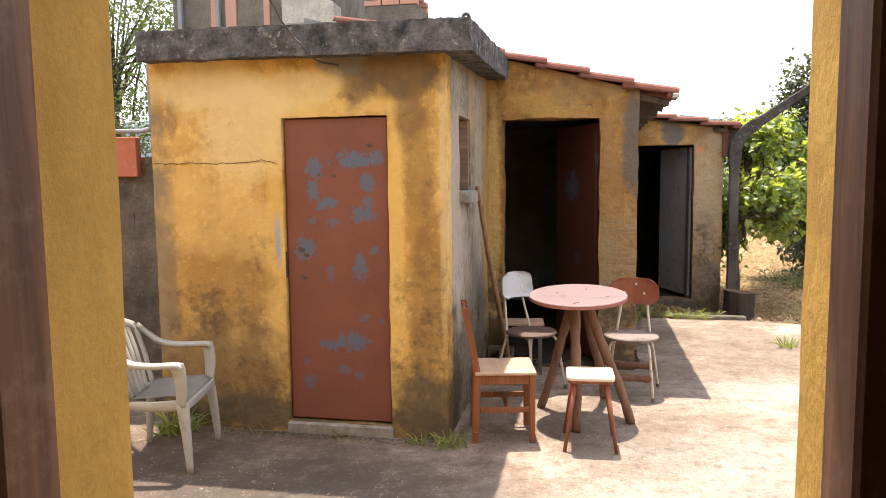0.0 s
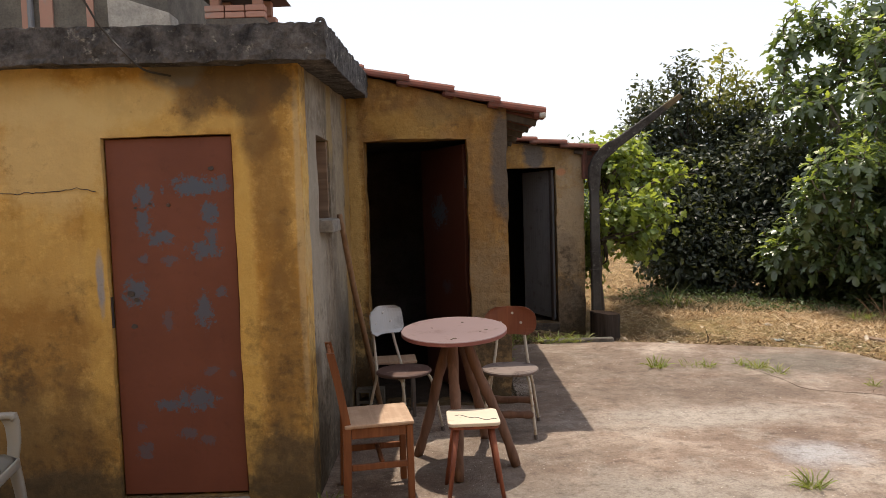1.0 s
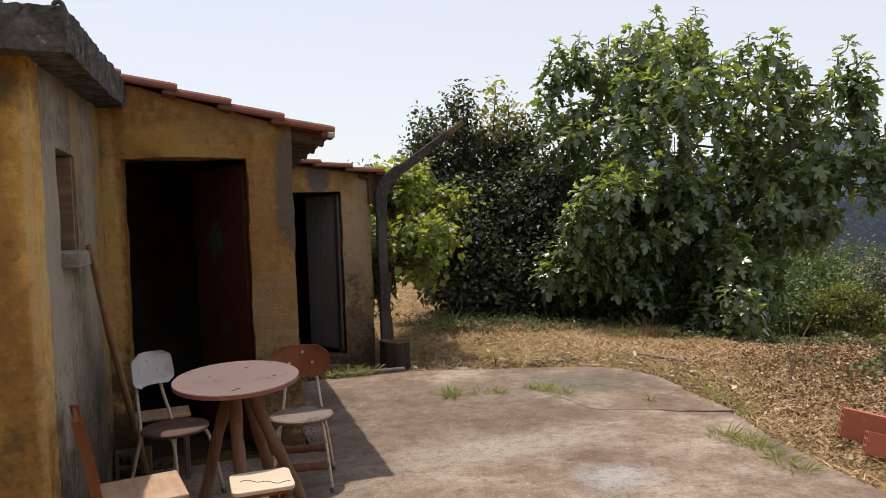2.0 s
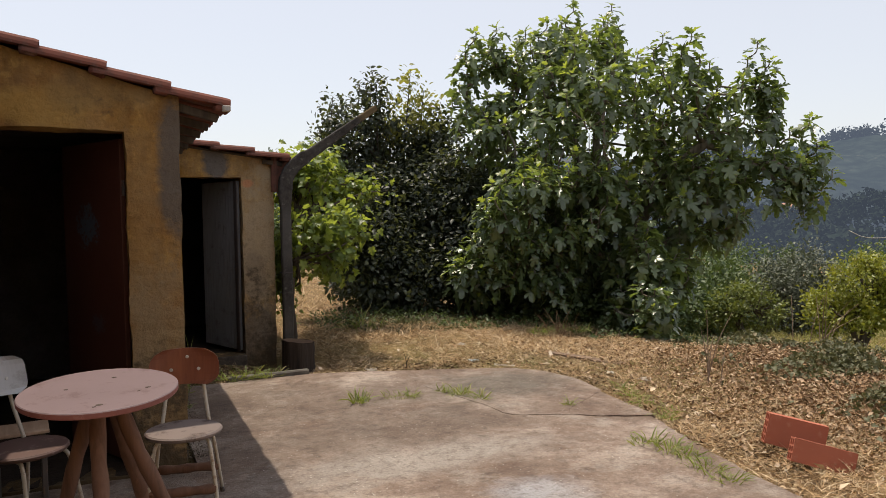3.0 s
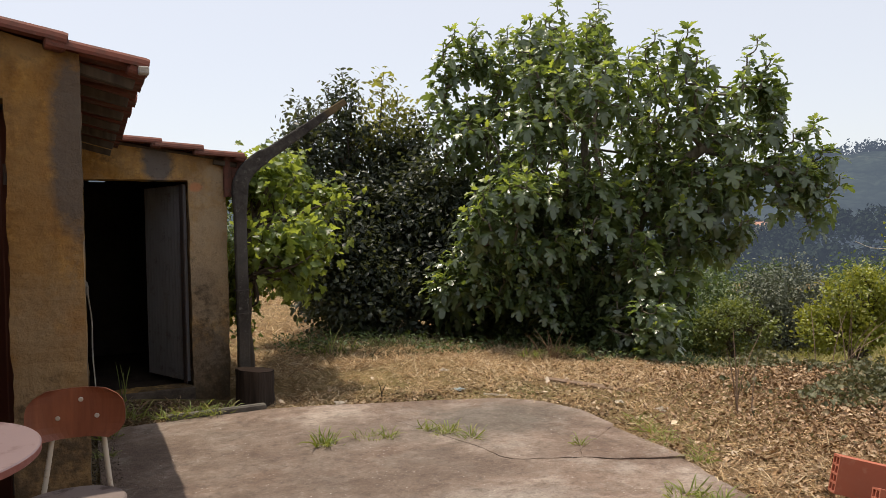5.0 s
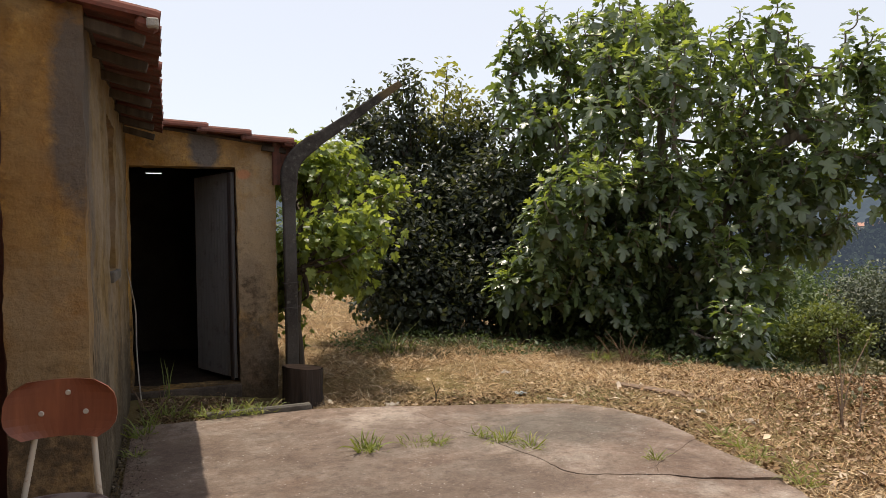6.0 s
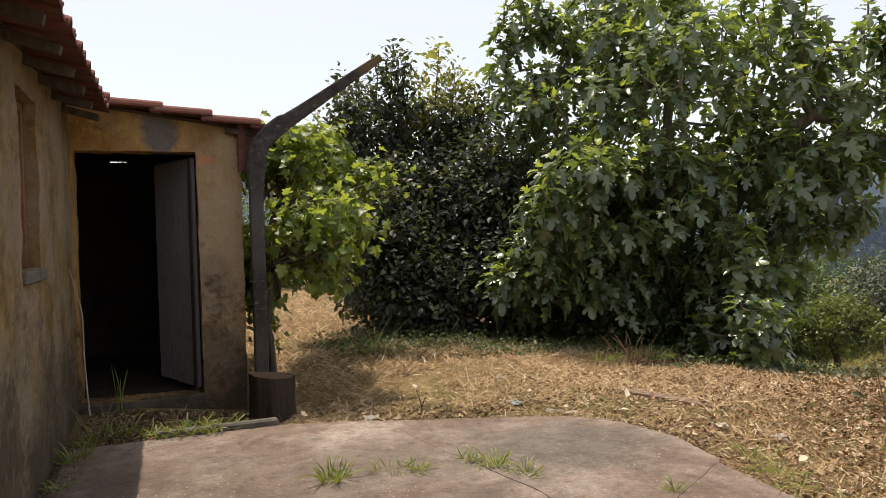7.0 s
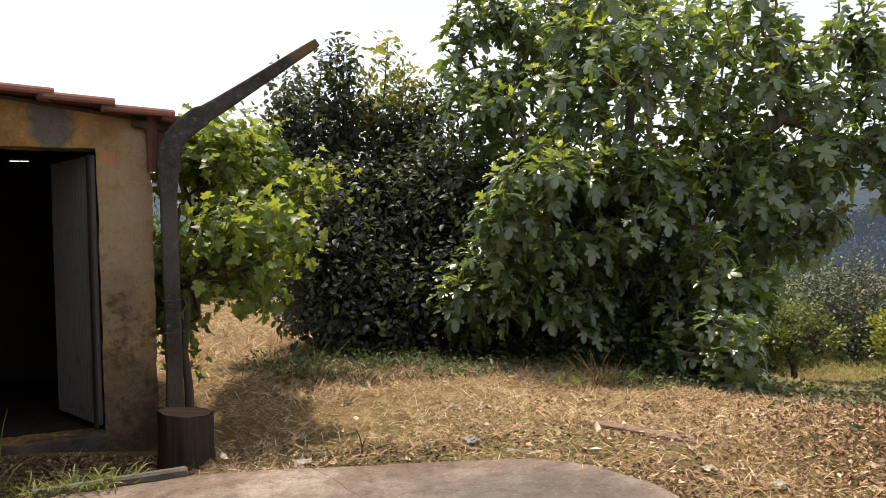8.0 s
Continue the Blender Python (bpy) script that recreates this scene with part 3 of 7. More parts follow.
def wall(name, axis, a0, a1, c, thick, z0, z1, mat, label, holes=(), top=None, res=0.08, rough=0.006, kind="structure"):
    """A wall along x or y with openings (from, to, low, high) right through it; top(a): its height where the head slopes."""
    us = lines(a0, a1, [h for o in holes for h in o[:2]], res)
    zs = lines(z0, z1, [h for o in holes for h in o[2:]], res)
    head = max([o[3] for o in holes], default=z0)
    full = [[not any(o[0] - 1e-4 <= us[i] and us[i + 1] <= o[1] + 1e-4 and o[2] - 1e-4 <= zs[j] and zs[j + 1] <= o[3] + 1e-4 for o in holes)
             for j in range(len(zs) - 1)] for i in range(len(us) - 1)]
    bm, made = bmesh.new(), {}

    def vert(i, j, k):
        if (i, j, k) not in made:
            u, z = us[i], zs[j]
            if top and z > head:
                z = head + (z - head) * (top(u) - head) / (z1 - head)
            p = Vector((u, c + thick * k, z) if axis == "x" else (c + thick * k, u, z))
            p += noise.noise_vector(p * 5) * rough + noise.noise_vector(p * 17) * rough * 0.6
            made[i, j, k] = bm.verts.new(p)
        return made[i, j, k]

    def is_full(i, j):
        return 0 <= i < len(us) - 1 and 0 <= j < len(zs) - 1 and full[i][j]

    for i in range(len(us) - 1):
        for j in range(len(zs) - 1):
            if not full[i][j]:
                continue
            for k in (0, 1):
                bm.faces.new([vert(i, j, k), vert(i + 1, j, k), vert(i + 1, j + 1, k), vert(i, j + 1, k)])
            for di, dj, p, q in ((-1, 0, (i, j), (i, j + 1)), (1, 0, (i + 1, j), (i + 1, j + 1)), (0, -1, (i, j), (i + 1, j)), (0, 1, (i, j + 1), (i + 1, j + 1))):
                if not is_full(i + di, j + dj):
                    bm.faces.new([vert(*p, 0), vert(*q, 0), vert(*q, 1), vert(*p, 1)])
    bmesh.ops.recalc_face_normals(bm, faces=bm.faces)
    return solid(name, bm, mat, label, "wall", kind)


def tri_mesh(name, verts, faces, mat):
    me = bpy.data.meshes.new(name)
    me.vertices.add(len(verts))
    me.vertices.foreach_set("co", np.asarray(verts, np.float32).ravel())
    me.loops.add(len(faces) * 3)
    me.loops.foreach_set("vertex_index", np.asarray(faces, np.int32).ravel())
    me.polygons.add(len(faces))
    me.polygons.foreach_set("loop_start", np.arange(0, len(faces) * 3, 3, dtype=np.int32))
    me.update()
    me.materials.append(mat)
    return me


def unit(a):
    return a / np.maximum(np.linalg.norm(a, axis=-1, keepdims=True), 1e-9)


def turned(d, n):
    """Turns for blades that point along d and face n (arrays of vectors)."""
    d = unit(d)
    x = unit(np.cross(d, n))
    return np.stack([x, d, np.cross(x, d)], axis=-1)


def strewn(shape, turns, places, sizes):
    v, f = np.asarray(shape[0], float), np.asarray(shape[1], int)
    verts = np.einsum("nij,nkj->nki", turns, v[None] * np.asarray(sizes)[:, None, None]) + np.asarray(places)[:, None]
    faces = f[None] + (np.arange(len(places)) * len(v))[:, None, None]
    return verts.reshape(-1, 3), faces.reshape(-1, 3)


# ---- leaf shapes: base at the origin, tip along y, face along z, one unit long ----
def fan_leaf(outline, fold=0.12, droop=0.15):
    """A leaf from half an outline (x, y), mirrored, folded along the midrib."""
    right = [(x, y) for x, y in outline]
    n = len(right)
    v = [(0, 0, 0), (0, 0.45, 0.0), (0, 1.0, -droop)]
    v += [(x, y, fold * x - droop * y * y) for x, y in right] + [(-x, y, fold * x - droop * y * y) for x, y in right]
    f = []
    for s in (0, 1):
        o = 3 + s * n
        ring = [0] + list(range(o, o + n)) + [2]
        for a, b in zip(ring, ring[1:]):
            f.append((1, a, b) if s == 0 else (1, b, a))
    return v, f


FIG_SHAPES = [
    fan_leaf([(0.10, -0.05), (0.24, -0.04), (0.37, 0.06), (0.42, 0.18), (0.34, 0.24), (0.21, 0.28), (0.18, 0.33), (0.30, 0.42), (0.43, 0.56), (0.47, 0.69), (0.38, 0.72), (0.25, 0.63), (0.16, 0.57), (0.19, 0.70), (0.21, 0.85), (0.12, 0.96)], 0.30, 0.32),
    fan_leaf([(0.14, -0.05), (0.30, 0.01), (0.40, 0.14), (0.33, 0.25), (0.22, 0.31), (0.34, 0.45), (0.45, 0.61), (0.36, 0.69), (0.21, 0.59), (0.20, 0.75), (0.19, 0.88), (0.09, 0.97)], 0.14, 0.5),
    fan_leaf([(0.12, -0.02), (0.27, 0.08), (0.30, 0.20), (0.17, 0.30), (0.27, 0.46), (0.33, 0.61), (0.22, 0.63), (0.14, 0.57), (0.16, 0.76), (0.09, 0.94)], 0.60, 0.2)]
VINE_SHAPES = [
    fan_leaf([(0.08, -0.12), (0.24, -0.16), (0.34, -0.04), (0.46, 0.02), (0.43, 0.14), (0.30, 0.22), (0.42, 0.30), (0.56, 0.44), (0.46, 0.52), (0.40, 0.62), (0.24, 0.52), (0.28, 0.70), (0.17, 0.78), (0.12, 0.92)], 0.25, 0.3),
    fan_leaf([(0.20, -0.12), (0.34, -0.02), (0.45, 0.10), (0.31, 0.24), (0.40, 0.38), (0.50, 0.52), (0.36, 0.58), (0.22, 0.54), (0.26, 0.72), (0.13, 0.88)], 0.5, 0.4)]
BAY_SHAPE = fan_leaf([(0.21, 0.22), (0.25, 0.5), (0.15, 0.8)], 0.35, 0.22)
SMALL_SHAPE = ([(0, 0, 0), (0.28, 0.5, 0.08), (0, 1, -0.05), (-0.28, 0.5, 0.08)], [(0, 1, 2), (0, 2, 3)])
BLADE_SHAPE = ([(-0.017, 0, 0), (0.017, 0, 0), (0.014, 0.5, 0.10), (-0.014, 0.5, 0.10), (0, 1, 0.02)], [(0, 1, 2), (0, 2, 3), (3, 2, 4)])
GRASS_SHAPE = ([(-0.032, 0, 0), (0.032, 0, 0), (0.034, 0.35, 0.2), (-0.034, 0.35, 0.2), (0.024, 0.72, 0.2), (-0.024, 0.72, 0.2), (0, 1, -0.02)], [(0, 1, 2), (0, 2, 3), (3, 2, 4), (3, 4, 5), (5, 4, 6)])
CURL_SHAPE = ([(0, 0, 0), (0.3, 0.4, 0.16), (0, 0.5, 0.0), (-0.3, 0.45, 0.18), (0, 1, 0.12)], [(0, 1, 2), (0, 2, 3), (2, 1, 4), (3, 2, 4)])
RNG = np.random.default_rng(7)


def cloud(lumps, count, shell=0.55, gap=-0.2, freq=0.9, thin=(9, 0)):
    """Places for shoots in a crown made of ellipsoid lumps (x, y, z, rx, ry, rz), near its skin and with gaps; and their outward ways."""
    lumps = np.asarray(lumps, float)
    w = lumps[:, 3] * lumps[:, 4] + lumps[:, 4] * lumps[:, 5]
    places, ways = [], []
    while len(places) < count:
        L = lumps[RNG.choice(len(lumps), p=w / w.sum())]
        d = unit(RNG.normal(size=3))
        r = shell + (1 - shell) * RNG.random() ** 0.6
        p = L[:3] + d * L[3:] * r * (1 + 0.28 * noise.noise(Vector(L[:3] + d * 2.2)))
        if noise.noise(Vector(p * freq)) < gap + max(0, p[2] - thin[0]) * thin[1]:
            continue
        if RNG.random() < min(0.62, max(0, p[2] - thin[0]) * 0.42):
            continue
        places.append(p)
        ways.append(unit(d / L[3:] * L[3:].mean()))
    return np.array(places), np.array(ways)


def rosette(places, ways, per, size, shapes, spread=1.0, lift=0.35, jitter=0.12, hang=0.0):
    """Leaves round each shoot: place, turn, size and shape of every leaf."""
    n = len(places) * per
    p, w = np.repeat(places, per, 0), np.repeat(ways, per, 0)
    a = RNG.normal(size=(n, 3))
    side = unit(a - w * (a * w).sum(1, keepdims=True))
    d = unit(side * spread + w * (lift + 0.5 * RNG.random((n, 1))) + np.array([0, 0, -hang]) + RNG.normal(size=(n, 3)) * 0.15)
    nrm = unit(w * 0.7 + np.array([0, 0, 0.8]) + RNG.normal(size=(n, 3)) * 0.8)
    return p + RNG.normal(size=(n, 3)) * jitter, turned(d, nrm), size * (0.6 + 0.7 * RNG.random(n)), RNG.integers(0, len(shapes), n)


def leafy(name, leaves, shapes, mat):
    p, t, s, k = leaves
    vs, fs, base = [], [], 0
    for i, shape in enumerate(shapes):
        q = k == i
        if q.any():
            v, f = strewn(shape, t[q], p[q], s[q])
            vs.append(v)
            fs.append(f + base)
            base += len(v)
    return tri_mesh(name, np.concatenate(vs), np.concatenate(fs), mat)


def limbs(base, forks, tips, r0=0.12, twigs=120, bole=0.0):
    """Trunk and limbs in one mesh: from base to each fork, and thin twigs on to a share of the tips."""
    bm = bmesh.new()
    base = Vector(base)
    forks = [Vector(f) for f in forks]
    if bole:
        tube(bm, bend([base, base + Vector((0.03, 0.02, bole * 0.5)), base + Vector((0.0, 0.03, bole))], 4), [r0 * (1.25 - 0.04 * i) for i in range(9)], 9)
        base = base + Vector((0.0, 0.03, bole * 0.97))
    for f in forks:
        mid = base.lerp(f, 0.45) + Vector((0, 0, 0.12 * (f - base).length)) + Vector(RNG.normal(size=3) * 0.12)
        line = bend([base, mid, f], 5)
        tube(bm, line, [r0 * (1 - 0.75 * i / (len(line) - 1)) for i in range(len(line))], 7)
    for i in RNG.permutation(len(tips))[:twigs]:
        t = Vector(tips[i])
        f = min(forks, key=lambda q: (q - t).length)
        start = f.lerp(base, 0.25 * RNG.random())
        mid = start.lerp(t, 0.5) + Vector(RNG.normal(size=3) * 0.10)
        line = bend([start, mid, t], 3)
        tube(bm, line, [0.022 * (1 - 0.7 * j / (len(line) - 1)) for j in range(len(line))], 4, False)
    return bm
# ---- ground and yard ----
def land(x, y):
    """The height of the ground: level round the yard, a hollow by the store, a bank on the east, then falling to the valley."""
    z = -0.05 - 0.13 * math.exp(-((x - 3.2) ** 2 / 0.6 + (y - 10.4) ** 2 / 0.7)) + 0.05 * math.exp(-((x - 2.0) ** 2 / 0.4 + (y - 10.5) ** 2 / 0.3))
    z += 0.05 * math.exp(-((x - 7.6) ** 2 / 1.6 + (y - 7.4) ** 2 / 3.5))
    k = min(1.0, max(0.0, (y - 8.2) / 1.6))
    z -= 0.075 * k * k * (3 - 2 * k) * min(4.0, max(0.0, x - 5.6))
    u = x - 8.4 + 0.2 * max(0.0, y - 9)
    if u > 0:
        z -= min((math.sqrt(u * u + 1) - 1) * 0.22, 1.95) + min(12.0, 0.3 * max(0.0, u - 30))
    far = math.hypot(x, y)
    z += 0.025 * noise.noise(Vector((x * 0.8, y * 0.8, 0))) * min(1, max(0.0, abs(y - 5) / 4))
    if far > 40:
        z += (far - 40) * 0.02 * noise.noise(Vector((x * 0.01, y * 0.01, 3)))
    return z


def ground():
    xs = sorted({round(v, 3) for v in [*np.arange(-6, 13.01, 0.35), *[s * 13 * 1.22 ** k for k in range(0, 26) for s in (1, -1)]]})
    ys = sorted({round(v, 3) for v in [*np.arange(-4, 19.01, 0.35), *[s * 19 * 1.22 ** k for k in range(0, 24) for s in (1, -1)]]})
    xs = [x for x in xs if not -13.1 < x < -12.9]
    bm = bmesh.new()
    grid = [[bm.verts.new((x, y, land(x, y))) for y in ys] for x in xs]
    for i in range(len(xs) - 1):
        for j in range(len(ys) - 1):
            bm.faces.new((grid[i][j], grid[i + 1][j], grid[i + 1][j + 1], grid[i][j + 1]))
    solid("ground", bm, SOIL, "dry brown soil with trodden straw and patchy grass", "ground", "structure", True)


ground()


def jag(pts, step=0.035, amount=0.012):
    out = []
    for a, b in zip(pts, pts[1:]):
        a, b = Vector((*a, 0)), Vector((*b, 0))
        n = max(1, round((b - a).length / step))
        for k in range(n):
            p = a.lerp(b, k / n)
            out.append(p + noise.noise_vector(p * 9) * amount + noise.noise_vector(p * 2.5) * amount * 1.6 + noise.noise_vector(p * 26) * amount * 0.7)
    return [(p.x, p.y) for p in out]


CRACK = [(5.10, 6.74), (4.90, 6.82), (4.72, 6.91), (4.57, 7.05), (4.34, 7.14), (4.13, 7.24), (4.08, 7.36), (4.08, 7.58), (4.03, 7.81), (3.86, 8.55), (3.74, 9.30)]
SIDE_CRACK = [(5.24, 7.57), (5.02, 7.42), (4.76, 7.28), (4.63, 7.19), (4.57, 7.05)]
GAPE = [0.022, 0.016, 0.011, 0.007, 0.006, 0.007, 0.007, 0.006, 0.005, 0.002, 0.002]


def slab(pts, label, shift=(0, 0)):
    bm = bmesh.new()
    f = bm.faces.new([bm.verts.new((x + shift[0], y + shift[1], 0.0)) for x, y in pts])
    bmesh.ops.recalc_face_normals(bm, faces=[f])
    if f.normal.z < 0:
        f.normal_flip()
    r = bmesh.ops.extrude_face_region(bm, geom=[f])
    bmesh.ops.translate(bm, vec=(0, 0, 0.0), verts=[v for v in r["geom"] if isinstance(v, bmesh.types.BMVert)])
    top = [g for g in r["geom"] if isinstance(g, bmesh.types.BMFace)]
    for v in {v for q in bm.faces if q not in top for v in q.verts} - {v for q in top for v in q.verts}:
        v.co.z -= 0.12
    bmesh.ops.recalc_face_normals(bm, faces=bm.faces)
    bmesh.ops.triangulate(bm, faces=[q for q in bm.faces if len(q.verts) > 4])
    return solid("yard_slab", bm, YARD, label, "paving", "structure")


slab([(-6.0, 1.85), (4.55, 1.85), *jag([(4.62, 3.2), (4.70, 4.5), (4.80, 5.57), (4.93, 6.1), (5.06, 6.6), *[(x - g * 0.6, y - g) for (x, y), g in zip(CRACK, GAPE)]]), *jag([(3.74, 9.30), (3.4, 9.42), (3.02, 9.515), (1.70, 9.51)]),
      (1.70, 9.51), (1.70, 7.20), (-1.5, 7.20), (-1.5, 5.62), (-6.0, 5.62)], "stained grey concrete yard slab with brown, pale and painted-shade patches")
slab([*jag([(5.15, 6.75), *[(x + g * 0.6, y + g) for (x, y), g in zip(CRACK[:4], GAPE)]]), *jag([(x + 0.001, y - 0.0015) for x, y in reversed(SIDE_CRACK)])],
     "cracked-off corner piece of the concrete yard slab")
slab([*jag([(x + g * 0.6, y + g) for (x, y), g in zip(CRACK[3:], GAPE[3:])]), *jag([(3.76, 9.29), (4.29, 9.10), (5.0, 8.82), (5.24, 8.5), (5.33, 8.1), (5.27, 7.62), *[(x - 0.001, y + 0.0015) for x, y in SIDE_CRACK]])],
     "weathered concrete slab beyond the long crack")

# ---- the house that the walk starts in ----
wall("wall_house_front", "x", -4.0, 4.6, 1.65, 0.2, 0.0, 3.2, OCHRE_HOUSE, "ochre plastered house wall round the back doorway", [(0.455, 1.515, 0.16, 2.30)], None, 0.12, 0.004)
wall("wall_house_west", "y", -2.6, 1.64, -2.6, 0.2, 0.0, 3.2, ROOM, "plain plastered room wall", (), None, 0.4, 0.002)
wall("wall_house_east", "y", -2.6, 1.64, 3.4, 0.2, 0.0, 3.2, ROOM, "plain plastered room wall", (), None, 0.4, 0.002)
wall("wall_house_back", "x", -2.4, 3.4, -2.8, 0.2, 0.0, 3.2, ROOM, "plain plastered room wall", (), None, 0.4, 0.002)
solid("floor", box(bmesh.new(), (-2.4, -2.6, -0.1), (3.4, 1.85, 0.16)), cement("house_floor", (0.22, 0.15, 0.11), (0.32, 0.23, 0.17), 3), "worn brown house floor up to the threshold", "floor", "structure")
solid("ceiling", box(bmesh.new(), (-2.4, -2.6, 2.75), (3.4, 1.65, 2.85)), ROOM, "plain plastered room ceiling", "ceiling", "structure")


def door_frame():
    d = thing("door_1", pose(0.985, 1.6, 0.16), "dark brown wooden door frame with its panelled leaf open", "door", "", "structure")
    for s in (-1, 1):
        bm = box(bmesh.new(), (s * 0.50 - (0.0 if s > 0 else 0.09), -0.06, 0), (s * 0.50 + (0.09 if s > 0 else 0.0), 0.045, 2.14), 0.006)
        part("jamb", ragged(bm, 0.002), OLD_FRAME, d)
        bm = box(bmesh.new(), (s * 0.565 - 0.014, -0.085, 0), (s * 0.565 + 0.014, -0.061, 2.14), 0.005)
        part("stop_bead", bm, OLD_FRAME, d)
    part("head", box(bmesh.new(), (-0.49, -0.06, 2.05), (0.49, 0.045, 2.14), 0.006), OLD_FRAME, d)
    leaf = part("leaf", box(bmesh.new(), (-0.575, -1.02, 0.02), (-0.535, -0.09, 2.04), 0.004), OLD_FRAME, d, "panelled door leaf folded inwards")
    for z0, z1 in ((0.16, 0.85), (1.0, 1.9)):
        for y0, y1 in ((-0.52, -0.20), (-0.93, -0.62)):
            part("panel", box(bmesh.new(), (-0.533, y0, z0), (-0.522, y1, z1), 0.005), OLD_FRAME, leaf)
    bm = box(bmesh.new(), (0.535, -1.02, 0.02), (0.575, -0.09, 2.04), 0.004)
    part("leaf", bm, OLD_FRAME, d, "panelled door leaf folded inwards")


door_frame()

# ---- first outhouse, with the flat concrete roof ----
X1, Y1 = 0.37, 5.17
wall("wall_outhouse_front", "x", -1.62, X1, Y1, 0.18, -0.05, 2.46, OCHRE_FRONT, "mouldy ochre plastered outhouse front with a steel door", [(-0.70, 0.0, 0.08, 2.06)], None, 0.06, 0.006)
wall("wall_outhouse_side", "y", Y1 + 0.175, 7.22, X1, -0.16, -0.05, 2.50, GREY_RENDER, "streaked grey cement rendered side wall with a slit window", [(5.66, 6.14, 1.58, 2.09)], None, 0.06, 0.006)
wall("wall_outhouse_west", "y", Y1 + 0.175, 7.12, -1.62, 0.16, -0.05, 2.48, BLOCKWORK, "bare grey block side wall", (), None, 0.2)
wall("wall_outhouse_back", "x", -1.45, 0.20, 6.95, 0.15, -0.05, 2.48, BLOCKWORK, "bare grey block back wall", (), None, 0.3)


def roof_slab():
    bm = bmesh.new()
    nx, ny, x0, x1, y0, y1 = 110, 100, -1.60, 0.55, 5.02, 7.08
    zs = (2.43, 2.437, 2.46, 2.485, 2.51, 2.535, 2.56, 2.585, 2.605, 2.615)

    def pt(i, j, z):
        x, y = x0 + (x1 - x0) * i / nx, y0 + (y1 - y0) * j / ny
        p = Vector((x, y, z + 0.045 * (y - y0) - 0.01 * (x - x0)))
        return p + noise.noise_vector(p * 6) * 0.007 + noise.noise_vector(p * 21) * 0.009 + noise.noise_vector(p * 55) * 0.005
    rim = [(i, 0) for i in range(nx)] + [(nx, j) for j in range(ny)] + [(i, ny) for i in range(nx, 0, -1)] + [(0, j) for j in range(ny, 0, -1)]
    rings = [[bm.verts.new(pt(i, j, z)) for i, j in rim] for z in zs]
    for a, b in zip(rings, rings[1:]):
        for k in range(len(rim)):
            bm.faces.new((a[k], a[(k + 1) % len(rim)], b[(k + 1) % len(rim)], b[k]))
    top, low = bm.faces.new(rings[-1]), bm.faces.new(rings[0][::-1])
    bmesh.ops.triangulate(bm, faces=[top, low])
    solid("roof_outhouse", bm, LICHEN_CONCRETE, "flat concrete roof slab dark with lichen and dirt", "roof", "structure")
    bm = bmesh.new()
    tube(bm, bend([(0.50, 5.06, 2.59), (0.51, 5.05, 2.612), (0.53, 5.06, 2.616), (0.54, 5.08, 2.59)], 4), 0.011, 6)
    solid("hook", bm, LICHEN_CONCRETE, "rusty loop of iron cast into the roof corner", "hook")


roof_slab()


def steel_door():
    d = thing("door_2", pose(-0.70, 5.2, 0.08), "closed brown-red steel door with bare blue-grey patches", "door", "", "structure")
    bm = box(bmesh.new(), (0.008, 0.0, 0.012), (0.692, 0.035, 1.972), 0.004)
    leaf = part("leaf", bm, DOOR_STEEL, d)
    for x, z, r in ((0.105, 1.135, 0.022), (0.135, 1.10, 0.016), (0.115, 0.955, 0.017), (0.235, 1.62, 0.009), (0.155, 1.60, 0.008), (0.335, 1.61, 0.011), (0.575, 1.80, 0.016)):
        bm = disc(bmesh.new(), r, 0, 0.006, 9, 0.001, r * 0.8)
        bmesh.ops.transform(bm, matrix=pose(x, -0.001, z, 90, 0, 0), verts=bm.verts)
        ragged(bm, r * 0.25, 60)
        part("rust_hole", bm, IRON, leaf, "rusted hole where a lock sat")
    part("threshold", ragged(box(bmesh.new(), (-0.01, -0.06, -0.09), (0.71, 0.05, -0.004), 0.01), 0.005), cement("threshold", (0.16, 0.145, 0.125), (0.30, 0.275, 0.24), 9, 0.1), d, "worn pale concrete threshold")
    part("keeper", box(bmesh.new(), (-0.006, -0.02, 0.95), (0.006, 0.0, 1.12)), IRON, d)


steel_door()


def slit_window():
    w = thing("window_1", pose(X1, 5.90, 1.58), "narrow slit window with brown wood lining and cement sill", "window", "", "structure")
    part("lining", box(bmesh.new(), (-0.15, 0.205, 0.0), (-0.012, 0.232, 0.505), 0.003), GREY_WOOD, w)
    part("lining", box(bmesh.new(), (-0.15, -0.232, 0.0), (-0.012, -0.205, 0.505), 0.003), GREY_WOOD, w)
    part("board", box(bmesh.new(), (-0.15, -0.205, 0.0), (-0.125, 0.205, 0.505), 0.003), GREY_WOOD, w, "dark board closing the slit")
    part("sill", ragged(box(bmesh.new(), (-0.10, -0.24, -0.085), (0.085, 0.20, -0.003), 0.008), 0.004), SILL_CONCRETE, w, "projecting pale cement sill")


slit_window()

